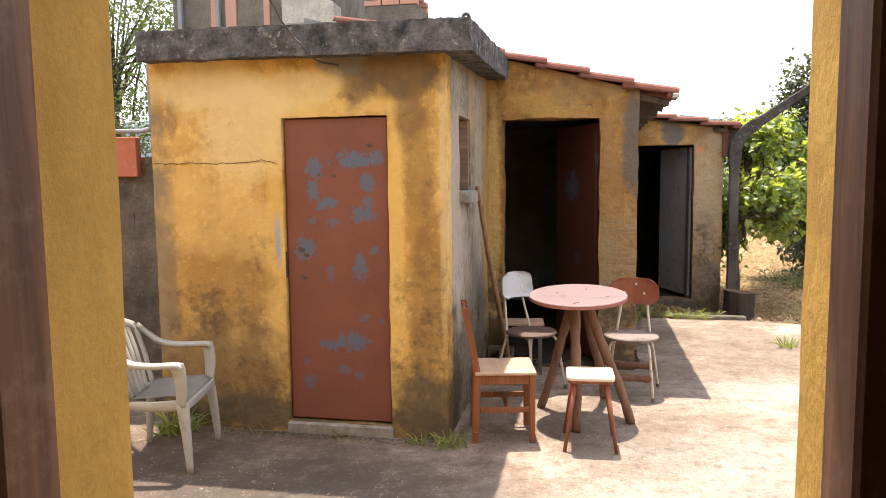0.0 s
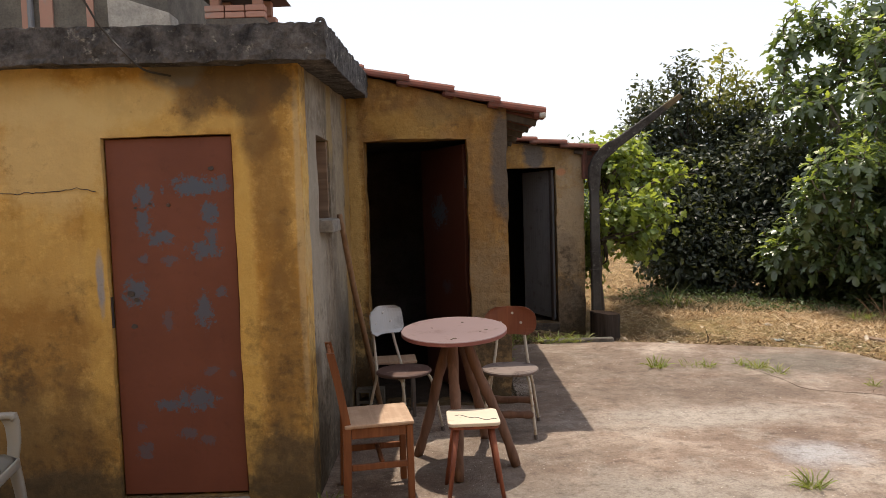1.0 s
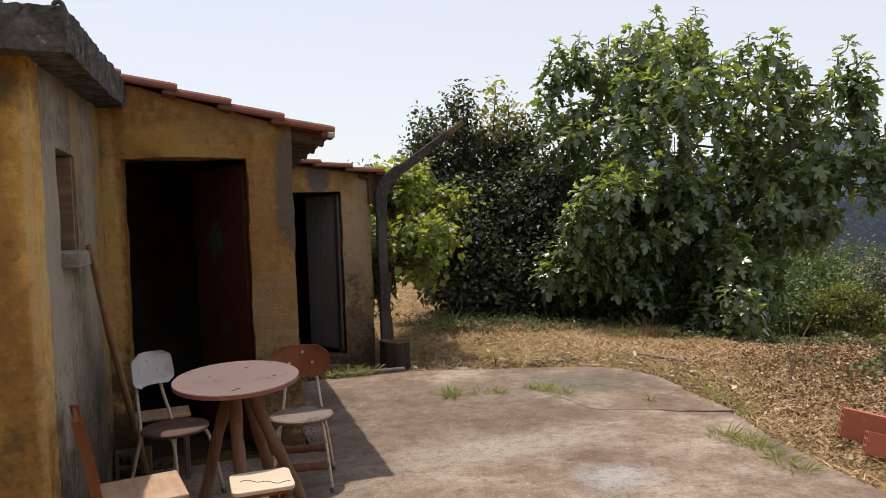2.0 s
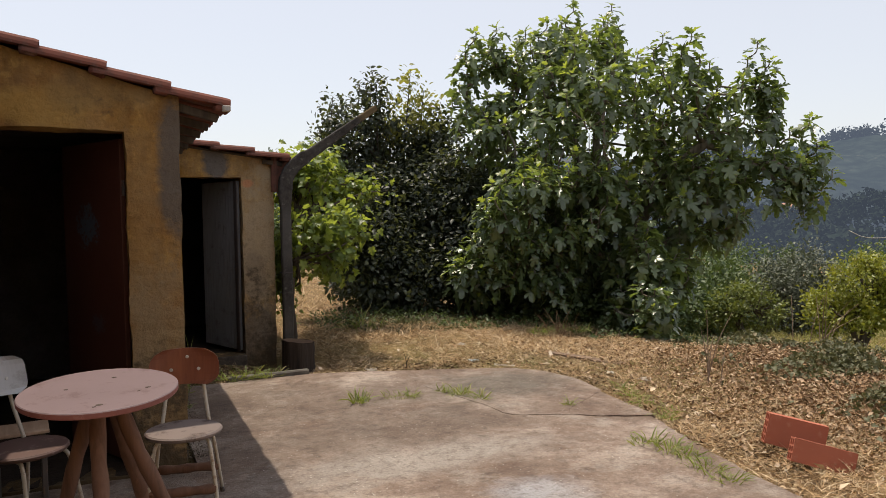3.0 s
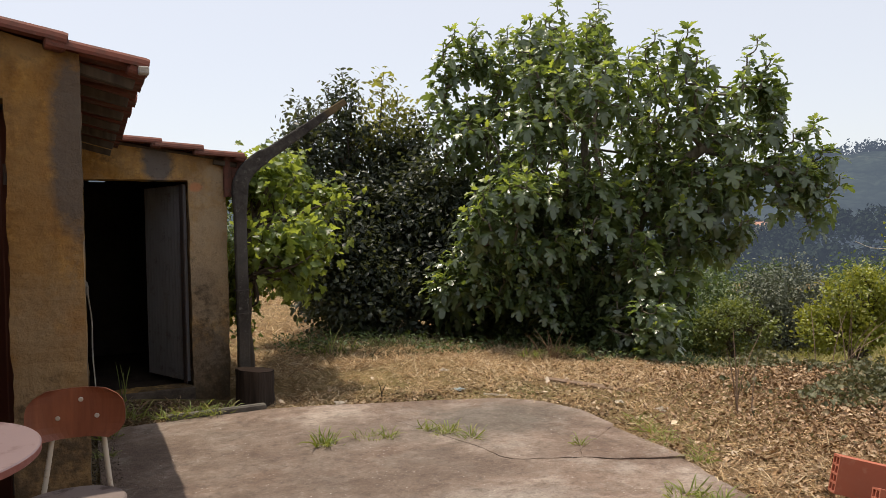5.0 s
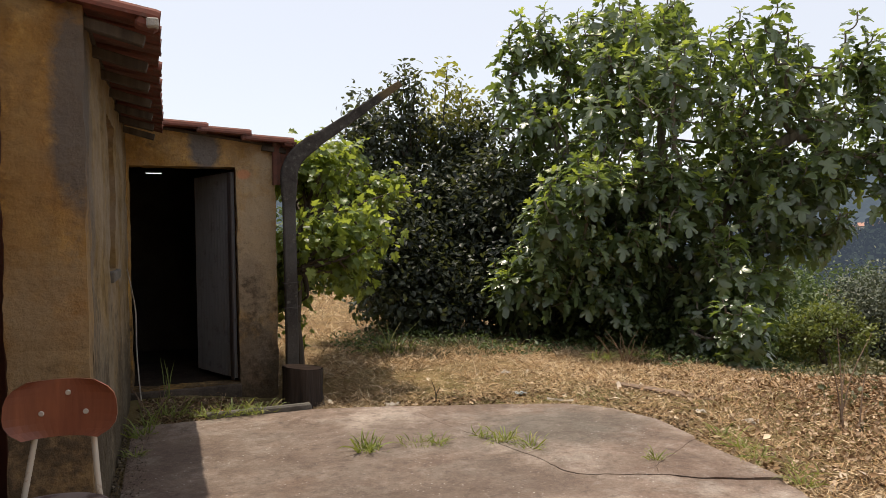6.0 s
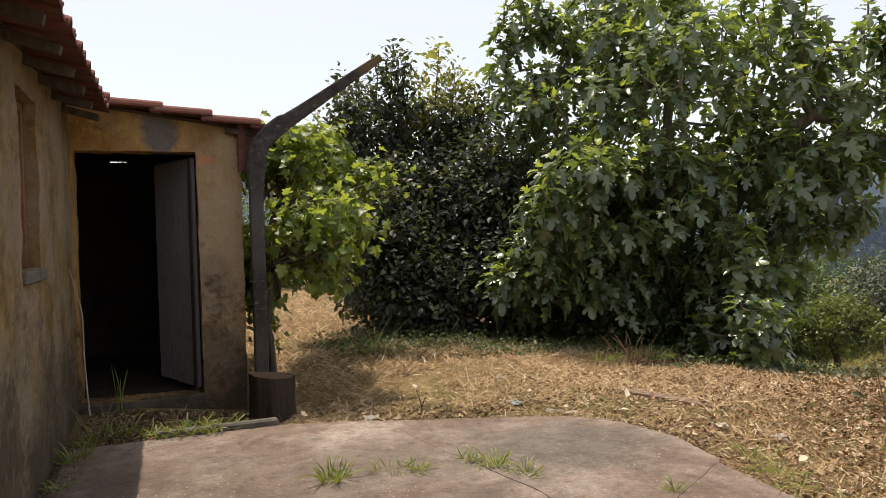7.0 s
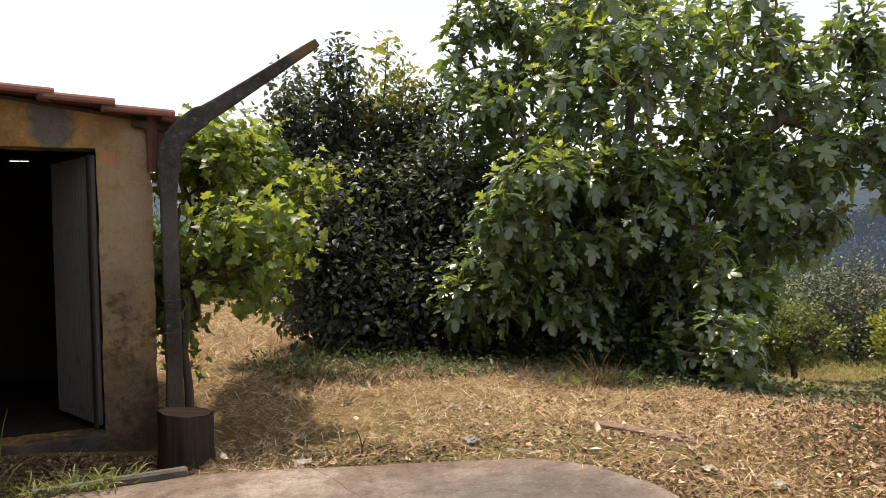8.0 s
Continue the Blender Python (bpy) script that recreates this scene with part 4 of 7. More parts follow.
# crack and wire on the first outhouse
bm = bmesh.new()
tube(bm, [(x, Y1 - 0.002, 1.78 + 0.03 * noise.noise(Vector((x * 4, 0, 0))) + 0.014 * noise.noise(Vector((x * 22, 0, 0)))) for x in np.arange(-1.6, -0.74, 0.02)], 0.0022, 5)
solid("wall_crack", bm, IRON, "thin crack running along the ochre wall", "crack", "structure")
bm = bmesh.new()
tube(bm, bend([(-0.30, 5.16, 2.372), (-0.40, 5.05, 2.39), (-0.47, 4.985, 2.47), (-0.56, 4.96, 2.58), (-0.72, 4.7, 2.86), (-1.3, 3.6, 3.3), (-2.2, 1.88, 3.1)], 8), 0.006, 6)
solid("cable", bm, WIRE, "thin grey cable from the ochre wall up to the house", "cable")

# ---- second outhouse: tiled lean-to ----
X2, Y2, Y3, X3 = 1.64, 7.10, 10.66, 2.94


def roof2(x):
    return 2.36 + 0.262 * (1.95 - x)


def roof3(x):
    return 2.30 + 0.135 * (3.1 - x)


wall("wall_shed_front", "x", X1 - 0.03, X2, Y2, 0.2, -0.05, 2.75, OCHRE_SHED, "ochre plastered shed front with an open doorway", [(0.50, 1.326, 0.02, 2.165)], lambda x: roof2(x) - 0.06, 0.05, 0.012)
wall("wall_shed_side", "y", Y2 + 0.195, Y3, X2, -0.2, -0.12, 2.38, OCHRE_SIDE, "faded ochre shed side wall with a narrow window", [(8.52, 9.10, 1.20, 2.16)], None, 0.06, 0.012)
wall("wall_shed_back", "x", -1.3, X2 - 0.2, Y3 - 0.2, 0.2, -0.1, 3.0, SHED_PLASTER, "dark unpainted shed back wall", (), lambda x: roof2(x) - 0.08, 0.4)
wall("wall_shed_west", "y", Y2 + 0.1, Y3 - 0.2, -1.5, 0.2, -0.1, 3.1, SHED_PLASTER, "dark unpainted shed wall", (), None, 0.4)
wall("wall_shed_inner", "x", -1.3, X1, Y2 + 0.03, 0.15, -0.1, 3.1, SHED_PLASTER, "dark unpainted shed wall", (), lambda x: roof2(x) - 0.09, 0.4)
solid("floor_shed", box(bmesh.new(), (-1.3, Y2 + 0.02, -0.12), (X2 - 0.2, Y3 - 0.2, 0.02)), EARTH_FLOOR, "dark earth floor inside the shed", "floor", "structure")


def shed_door():
    d = thing("door_3", pose(1.31, 7.27, 0.02, 0, 0, 117), "brown-red steel shed door standing open inwards", "door", "", "structure")
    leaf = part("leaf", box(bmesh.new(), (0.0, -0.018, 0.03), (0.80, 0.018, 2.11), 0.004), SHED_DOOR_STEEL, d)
    for z in (0.3, 1.8):
        bm = bmesh.new()
        tube(bm, [(-0.004, 0, z - 0.05), (-0.004, 0, z + 0.05)], 0.011, 8)
        part("hinge", bm, IRON, leaf)


shed_door()


def side_window():
    w = thing("window_2", pose(X2 - 0.10, 8.81, 1.20), "narrow shuttered window with flaking brown wood", "window", "", "structure")
    for s in (-1, 1):
        part("frame_post", box(bmesh.new(), (-0.05, s * 0.265 - 0.022, 0.0), (0.03, s * 0.265 + 0.022, 0.955), 0.004), OLD_FRAME, w)
    part("frame_head", box(bmesh.new(), (-0.05, -0.24, 0.90), (0.03, 0.24, 0.955), 0.004), OLD_FRAME, w)
    for k in range(4):
        part("shutter_board", box(bmesh.new(), (-0.03, -0.24 + 0.12 * k + 0.003, 0.0), (0.0, -0.24 + 0.12 * (k + 1) - 0.003, 0.898), 0.004), OLD_FRAME, w)
    part("sill", ragged(box(bmesh.new(), (0.0, -0.33, -0.07), (0.125, 0.33, -0.004), 0.008), 0.005), BLOCKWORK, w, "worn cement sill")


side_window()


# ---- third outhouse: low tiled store ----
wall("wall_store_front", "x", X2 - 0.15, X3, Y3, 0.2, -0.2, 2.5, OCHRE_STORE, "stained ochre store front with an open doorway", [(1.66, 2.585, 0.05, 2.065)], lambda x: roof3(x) - 0.055, 0.05, 0.012)
wall("wall_store_side", "y", Y3 + 0.195, 13.4, X3, -0.2, -0.2, 2.26, OCHRE_STORE, "stained ochre store side wall", (), None, 0.2)
wall("wall_store_back", "x", 0.3, X3, 13.4, 0.2, -0.2, 2.7, DARK_STORE, "dark store back wall with a small vent slot", [(1.74, 1.93, 2.235, 2.274)], lambda x: roof3(x) - 0.06, 0.3)
wall("wall_store_west", "y", Y3 + 0.2, 13.4, 0.3, 0.2, -0.2, 2.6, DARK_STORE, "dark store wall", (), None, 0.4)
wall("wall_store_inner", "x", 0.3, X2 - 0.16, Y3 + 0.02, 0.15, -0.2, 2.5, DARK_STORE, "dark store wall", (), lambda x: roof3(x) - 0.06, 0.4)
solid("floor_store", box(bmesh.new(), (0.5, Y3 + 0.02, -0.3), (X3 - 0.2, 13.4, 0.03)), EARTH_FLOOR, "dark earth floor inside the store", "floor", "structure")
solid("sill_store", ragged(box(bmesh.new(), (1.62, Y3 - 0.035, -0.25), (2.60, Y3 + 0.03, 0.04), 0.012), 0.012), WALL_FOOT, "dirty concrete doorstep of the store", "step", "structure")


# sloping sheet added under the tiles so no sun leaks into the store
bm = bmesh.new()
v = [bm.verts.new((x, y, roof3(x) - d)) for d in (0.066, 0.04) for y in (Y3 + 0.16, 13.42) for x in (0.4, X3 - 0.05)]
for q in ((0, 1, 3, 2), (4, 6, 7, 5), (0, 4, 5, 1), (2, 3, 7, 6), (0, 2, 6, 4), (1, 5, 7, 3)):
    bm.faces.new([v[k] for k in q])
solid("ceiling_store", bm, DARK_STORE, "dark boards added under the store's tiles to keep sun out", "ceiling", "structure")


def sheet_door():
    """A corrugated zinc sheet on a wooden frame, open inwards."""
    d = thing("door_4", pose(2.565, Y3 + 0.10, 0.06, 0, 0, 112), "corrugated zinc sheet door standing open inwards", "door", "", "structure")
    bm = bmesh.new()
    n, w, h = 98, 0.84, 1.97
    wave = [(w * i / n, 0.024 * math.sin(2 * math.pi * i / 7)) for i in range(n + 1)]
    ring = wave + [(x, y - 0.006) for x, y in reversed(wave)]
    low, high = [[bm.verts.new((x, y, z)) for x, y in ring] for z in (0.02, h)]
    for i in range(len(ring)):
        j = (i + 1) % len(ring)
        bm.faces.new((low[i], low[j], high[j], high[i]))
    for q in (low, high):
        for i in range(n):
            bm.faces.new((q[i], q[i + 1], q[-i - 2], q[-i - 1]))
    bmesh.ops.recalc_face_normals(bm, faces=bm.faces)
    part("sheet", bm, ZINC, d)
    part("hinge_strip", ragged(box(bmesh.new(), (-0.012, 0.027, 0.0), (0.05, 0.040, h), 0.003), 0.004, 12), IRON, d, "rusty strip along the hinged edge")
    for x in (0.02, w - 0.02):
        part("stile", box(bmesh.new(), (x - 0.02, -0.066, 0.0), (x + 0.02, -0.031, h), 0.003), GREY_WOOD, d)
    for z in (0.15, 1.0, 1.8):
        part("rail", box(bmesh.new(), (0.04, -0.062, z - 0.03), (w - 0.04, -0.031, z + 0.03), 0.003), GREY_WOOD, d)


sheet_door()
bm = bmesh.new()
tube(bm, bend([(1.655, 10.20, 1.15), (1.68, 10.42, 0.95), (1.70, 10.54, 0.75), (1.70, 10.56, 0.45), (1.72, 10.54, 0.1), (1.74, 10.5, -0.08)], 6), 0.006, 6)
solid("hanging_cable", bm, PALE_CONCRETE, "loose pale cable hanging by the store doorway", "cable")


# ---- tiled roofs ----
def tile_mesh():
    """One clay roof tile: a roll and a flat pan, 0.24 m wide and 0.44 m long, sloping along x."""
    prof = [(-0.125, 0.0), (-0.115, 0.022), (-0.085, 0.040), (-0.05, 0.022), (-0.035, 0.004), (0.07, 0.004), (0.10, 0.016), (0.125, 0.018)]
    bm, th = bmesh.new(), 0.016
    ring = [[bm.verts.new((x, w, h)) for w, h in prof] + [bm.verts.new((x, w, h - th)) for w, h in reversed(prof)] for x in (-0.44, -0.02, 0.0)]
    for v in ring[2]:
        v.co.z -= 0.004
    n = len(ring[0])
    for a, b in zip(ring, ring[1:]):
        for k in range(n):
            bm.faces.new((a[k], b[k], b[(k + 1) % n], a[(k + 1) % n]))
    bm.faces.new(ring[0])
    bm.faces.new(ring[-1][::-1])
    bmesh.ops.recalc_face_normals(bm, faces=bm.faces)
    return finish("tile", bm, TILE)


TILE_MESH = tile_mesh()


def tiled_roof(name, label, x_eave, z_eave, slope, rows, y0, y1, step, x_wall):
    ang = math.degrees(math.atan(slope))
    run = step * math.cos(math.radians(ang))
    bm = bmesh.new()
    x_top = x_eave - run * rows
    a, b = Vector((x_top, 0, z_eave + slope * (x_eave - x_top) - 0.045)), Vector((x_wall + 0.01, 0, z_eave + slope * (x_eave - x_wall - 0.01) - 0.045))
    quad = [bm.verts.new((p.x, y, p.z + dz)) for dz in (0, -0.022) for p, y in ((a, y0 + 0.16), (b, y0 + 0.16), (b, y1), (a, y1))]
    for f in ((0, 1, 2, 3), (7, 6, 5, 4), (0, 4, 5, 1), (1, 5, 6, 2), (2, 6, 7, 3), (3, 7, 4, 0)):
        bm.faces.new([quad[i] for i in f])
    roof = solid(name, bm, DARK_BARK, label, "roof", "structure")
    n = round((y1 - y0) / 0.232)
    for k in range(int((y1 - y0) / 0.52) + 1):
        y = y0 + 0.14 + 0.52 * k
        if y > y1 - 0.1:
            continue
        s, e = x_wall - 0.12, x_eave - 0.06
        bm = box(bmesh.new(), (-(e - s), -0.025, -0.05), (0, 0.025, 0), 0.004)
        bmesh.ops.transform(bm, matrix=pose(e, y, z_eave + slope * 0.06 - 0.07, 0, ang, 0), verts=bm.verts)
        part("rafter_end", bm, DARK_BARK, roof)
    for r in range(5):
        x = x_eave - run * r - 0.05
        bm = ragged(box(bmesh.new(), (-0.045, -0.02, -0.05), (0.05, 0.05, 0.0), 0.012), 0.012, 20, r)
        bmesh.ops.transform(bm, matrix=pose(x, y0 + 0.03, z_eave + slope * (x_eave - x) - 0.012, 0, ang, 0), verts=bm.verts)
        part("mortar", bm, TILE, roof)
    for r in range(rows):
        for k in range(n):
            ob = new("roof_tile", TILE_MESH)
            ob.parent = roof
            x = x_eave - run * r + RNG.normal() * 0.006
            ob.matrix_basis = pose(x, y0 + 0.125 + 0.232 * k + RNG.normal() * 0.003, z_eave + slope * (x_eave - x) + RNG.normal() * 0.003, RNG.normal() * 0.6, ang - 4.8 + RNG.normal() * 0.5, RNG.normal() * 0.7)
    return roof


tiled_roof("roof_shed", "weathered red clay tile roof on the shed", 1.955, 2.345, 0.262, 8, 7.02, 10.42, 0.37, X2)
tiled_roof("roof_store", "low red clay tile roof on the store", 3.105, 2.305, 0.135, 6, 10.48, 13.6, 0.39, X3)
# unseen board added to make the shed light-tight
solid("ceiling_shed", box(bmesh.new(), (-1.4, Y2 + 0.15, 2.30), (X2 - 0.2, Y3 - 0.2, 2.33)), SHED_PLASTER, "unseen board added under the shed roof to keep it dark", "ceiling", "structure")

# gutter bracket at the shed's eave
solid("gutter_bracket", box(bmesh.new(), (1.90, 7.0, 2.295), (1.95, 7.05, 2.335), 0.006), PALE_CONCRETE, "bit of pale mortar under the eave tile", "bracket")


def chimney():
    c = thing("chimney", pose(-0.78, 8.5, 3.0), "brick chimney with a rusty sheet cowl on posts", "chimney")
    part("stack", ragged(box(bmesh.new(), (-0.28, -0.28, -0.1), (0.28, 0.28, 0.45), 0.01), 0.006), BLOCKWORK, c)
    for row, z in ((0, 0.452), (1, 0.515)):
        for k in range(3):
            for s in (-1, 1):
                part("brick", box(bmesh.new(), (-0.285 + 0.192 * k, s * 0.235 - 0.05, z), (-0.285 + 0.192 * k + 0.182, s * 0.235 + 0.05, z + 0.055), 0.005), CHIMNEY_BRICK, c)
    for x in (-0.2, 0.2):
        for y in (-0.2, 0.2):
            part("post", box(bmesh.new(), (x - 0.045, y - 0.045, 0.57), (x + 0.045, y + 0.045, 0.72), 0.006), CHIMNEY_BRICK, c)
    bm = bmesh.new()
    v = [bm.verts.new(p) for p in ((-0.40, -0.40, 0.722), (0.40, -0.40, 0.722), (0.40, 0.40, 0.722), (-0.40, 0.40, 0.722), (-0.2, -0.2, 0.86), (0.2, -0.2, 0.86), (0.2, 0.2, 0.86), (-0.2, 0.2, 0.86))]
    for f in ((3, 2, 1, 0), (4, 5, 6, 7), (0, 1, 5, 4), (1, 2, 6, 5), (2, 3, 7, 6), (3, 0, 4, 7)):
        bm.faces.new([v[i] for i in f])
    part("cowl", bm, RUST, c, "rusty sheet-iron cowl")


chimney()


def back_building():
    b = thing("neighbour_house", pose(-2.75, 8.6, 0), "old grey rendered house behind the outhouses", "house", "", "structure")
    part("wall", ragged(box(bmesh.new(), (-0.72, 0.0, 0), (1.2, 3.0, 4.3)), 0.004), BLOCKWORK, b)
    for x, w, mt in ((-0.63, 0.05, PVC), (-0.16, 0.045, PVC)):
        part("downpipe", box(bmesh.new(), (x, -0.07, 0.3), (x + w, -0.01, 4.3), 0.01), mt, b)
    for x, w in ((-0.24, 0.06), (-0.06, 0.13), (0.40, 0.07)):
        part("brick_strip", ragged(box(bmesh.new(), (x, -0.02, 0.3), (x + w, 0.0, 4.3)), 0.003), CHIMNEY_BRICK, b)
    bm = bmesh.new()
    v = [bm.verts.new(p) for p in ((0.72, -0.25, 2.9), (1.36, -0.25, 2.9), (1.30, -0.25, 3.55), (0.72, -0.25, 3.75), (0.72, 0.0, 2.9), (1.36, 0.0, 2.9), (1.30, 0.0, 3.55), (0.72, 0.0, 3.75))]
    for f in ((0, 1, 2, 3), (7, 6, 5, 4), (0, 4, 5, 1), (1, 5, 6, 2), (2, 6, 7, 3), (3, 7, 4, 0)):
        bm.faces.new([v[i] for i in f])
    part("buttress", ragged(bm, 0.01), PALE_CONCRETE, b)


back_building()

# ---- garden wall beside the first outhouse ----
WALL_BLOCK = cement("garden_wall_block", (0.06, 0.05, 0.042), (0.15, 0.125, 0.10), 4, 0.15)


def garden_wall():
    w = solid("garden_wall", box(bmesh.new(), (-6.0, 5.66, -0.1), (-1.72, 5.80, 1.80)), WALL_BLOCK, "grey concrete block garden wall", "wall", "structure")
    for row in range(9):
        for k in range(11):
            x = -1.70 - 0.40 * (k + (0.5 if row % 2 else 0.0))
            if x - 0.40 < -6.0:
                continue
            part("block", ragged(box(bmesh.new(), (x - 0.399, 5.645, 0.205 * row), (x, 5.66, 0.205 * row + 0.2045), 0.002), 0.004, 9, row + k), WALL_BLOCK, w)
    for k in range(4):
        solid("clay_slab", ragged(box(bmesh.new(), (-0.16, -0.03, 0.0), (0.16, 0.03, 0.29), 0.006, pose(-2.17 - 0.34 * k, 5.61, 1.70)), 0.004), TERRACOTTA, "red clay slab stood against the garden wall's top", "slab")
    bm = bmesh.new()
    tube(bm, bend([(-1.665, 5.25, 2.46), (-1.665, 5.25, 2.15), (-1.67, 5.26, 2.04), (-1.74, 5.3, 2.015), (-2.1, 5.55, 2.03), (-3.4, 5.66, 2.06)], 6), 0.017, 10)
    solid("drain_pipe", bm, PVC, "grey plastic drain pipe from the flat roof", "pipe", "", True)


garden_wall()


tile = tagged(new("hanging_tile", TILE_MESH), "red clay tile set upright under the eave", "tile")
tile.matrix_basis = pose(3.03, 10.62, 1.90, 0, 90, -90) @ Matrix.Scale(0.93, 4)


# ---- pergola post, stump, kerb ----
def pergola_post():
    p = thing("concrete_post", pose(3.045, 10.5, -0.2), "grey concrete post with a slanting arm", "post")
    line = bend([(0, 0, 0), (0, 0, 1.0), (0, 0, 2.05), (0.03, 0, 2.28), (0.16, 0, 2.44), (0.45, 0, 2.64), (1.10, 0, 3.10)], 6)
    bm, rings = bmesh.new(), []
    n = len(line)
    for i, q in enumerate(line):
        d = (line[min(i + 1, n - 1)] - line[max(i - 1, 0)]).normalized()
        side = Vector((d.z, 0, -d.x))
        h = 0.056 if q.z < 2.0 else 0.070 - 0.038 * min(1, (q.x / 1.1))
        if 2.1 < q.z < 2.5:
            h = 0.075
        rings.append([bm.verts.new(q + side * a * h + Vector((0, b * 0.042, 0))) for a, b in ((-1, -1), (-0.8, -1.2), (0.8, -1.2), (1, -1), (1, 1), (-1, 1))])
    for a, b in zip(rings, rings[1:]):
        for k in range(6):
            bm.faces.new((a[k], a[(k + 1) % 6], b[(k + 1) % 6], b[k]))
    bm.faces.new(rings[0][::-1])
    bm.faces.new(rings[-1])
    bmesh.ops.recalc_face_normals(bm, faces=bm.faces)
    part("shaft", ragged(bm, 0.003), POST_CONCRETE, p)
    for z in (0.95, 1.18):
        bm = bmesh.new()
        tube(bm, [(0.072 * sx, 0.066 * sy, z + 0.004 * sx) for sx, sy in ((-1, -1), (1, -1), (1, 1), (-1, 1), (-1, -1))], 0.004, 5)
        part("wire_tie", bm, IRON, p)


pergola_post()


def stump():
    s = thing("tree_stump", pose(3.085, 10.20, -0.19), "dark weathered tree stump with a sawn top", "stump")
    bm, rings = bmesh.new(), []
    for z, r in ((0, 0.20), (0.08, 0.188), (0.2, 0.180), (0.34, 0.178), (0.42, 0.174)):
        rings.append([bm.verts.new((math.cos(a) * r * (1 + 0.05 * math.sin(3 * a + 1) + 0.03 * math.sin(7 * a)), math.sin(a) * r * (1 + 0.05 * math.sin(3 * a + 1) + 0.03 * math.sin(7 * a)), z - (0.02 * math.cos(a) if z > 0.3 else 0))) for a in (2 * math.pi * k / 40 for k in range(40))])
    for a, b in zip(rings, rings[1:]):
        for k in range(40):
            bm.faces.new((a[k], a[(k + 1) % 40], b[(k + 1) % 40], b[k]))
    bm.faces.new(rings[0][::-1])
    cap = [v.co.copy() for v in rings[-1]]
    part("trunk", ragged(bm, 0.012, 9), timber("stump_bark", (0.06, 0.042, 0.031), (0.02, 0.014, 0.011), 0.9, 2, 0.95), s)
    bm = bmesh.new()
    f = bm.faces.new([bm.verts.new(c * 0.985 + Vector((0, 0, 0.008))) for c in cap])
    bmesh.ops.extrude_face_region(bm, geom=[f])
    part("cut_face", bm, STUMP_TOP, s, "sawn weathered face")


stump()
solid("kerb", ragged(box(bmesh.new(), (2.22, 9.52, -0.1), (3.04, 9.585, 0.045), 0.012), 0.010), BLOCKWORK, "short pale concrete kerb by the store", "kerb", "structure")
# ---- furniture in the yard ----
def round_table():
    t = thing("round_table", pose(1.165, 5.82, 0), "round table with pinkish worn top on rough log legs", "table")
    bm = disc(bmesh.new(), 0.335, -0.016, 0.012, 56, 0.004)
    for f in bm.faces:
        f.material_index = 0 if f.normal.z > 0.5 else 1
    bm.faces.ensure_lookup_table()
    bmesh.ops.transform(bm, matrix=pose(0, 0, 0.845, 4.2, -0.6, 0), verts=bm.verts)
    bm.normal_update()
    for f in bm.faces:
        f.material_index = 0 if f.normal.z > 0.5 else 1
    top = part("tabletop", bm, (TABLE_PAINT, TABLE_RIM), t, "worn pinkish painted disc")
    for x, y, r in ((0.0, -0.24, 0.016), (0.2, -0.06, 0.013), (0.16, -0.10, 0.008), (-0.02, -0.26, 0.009), (0.06, 0.16, 0.012), (-0.14, 0.04, 0.010)):
        b = ragged(disc(bmesh.new(), r, 0, 0.0012, 14, 0.0004, r * 0.55), 0.002, 70, x)
        bmesh.ops.transform(b, matrix=pose(x, y, 0.8575 + 0.0733 * y + 0.0105 * x, 4.2, -0.6, 0), verts=b.verts)
        part("knot", b, DARK_BARK, top, "dark chipped knot")
    feet = ((-0.26, 0.13), (0.365, -0.12), (0.0, -0.345), (0.20, 0.44))
    heads = ((-0.02, 0.01), (0.06, 0.02), (-0.01, -0.03), (0.05, 0.08))
    for (x, y), (hx, hy) in zip(feet, heads):
        line = bend([(x, y, 0.0), (x * 0.68 + hx * 0.32 + 0.008, y * 0.68 + hy * 0.32, 0.27), (x * 0.33 + hx * 0.67 - 0.006, y * 0.33 + hy * 0.67 + 0.006, 0.55), (hx, hy, 0.822)], 4)
        bm = tube(bmesh.new(), line, [0.030 + 0.006 * i / len(line) + 0.003 * math.sin(i * 2.1) for i in range(len(line))], 12)
        part("leg", ragged(bm, 0.004, 12, x), LOG_WOOD, t, "rough debarked log leg", True)


round_table()


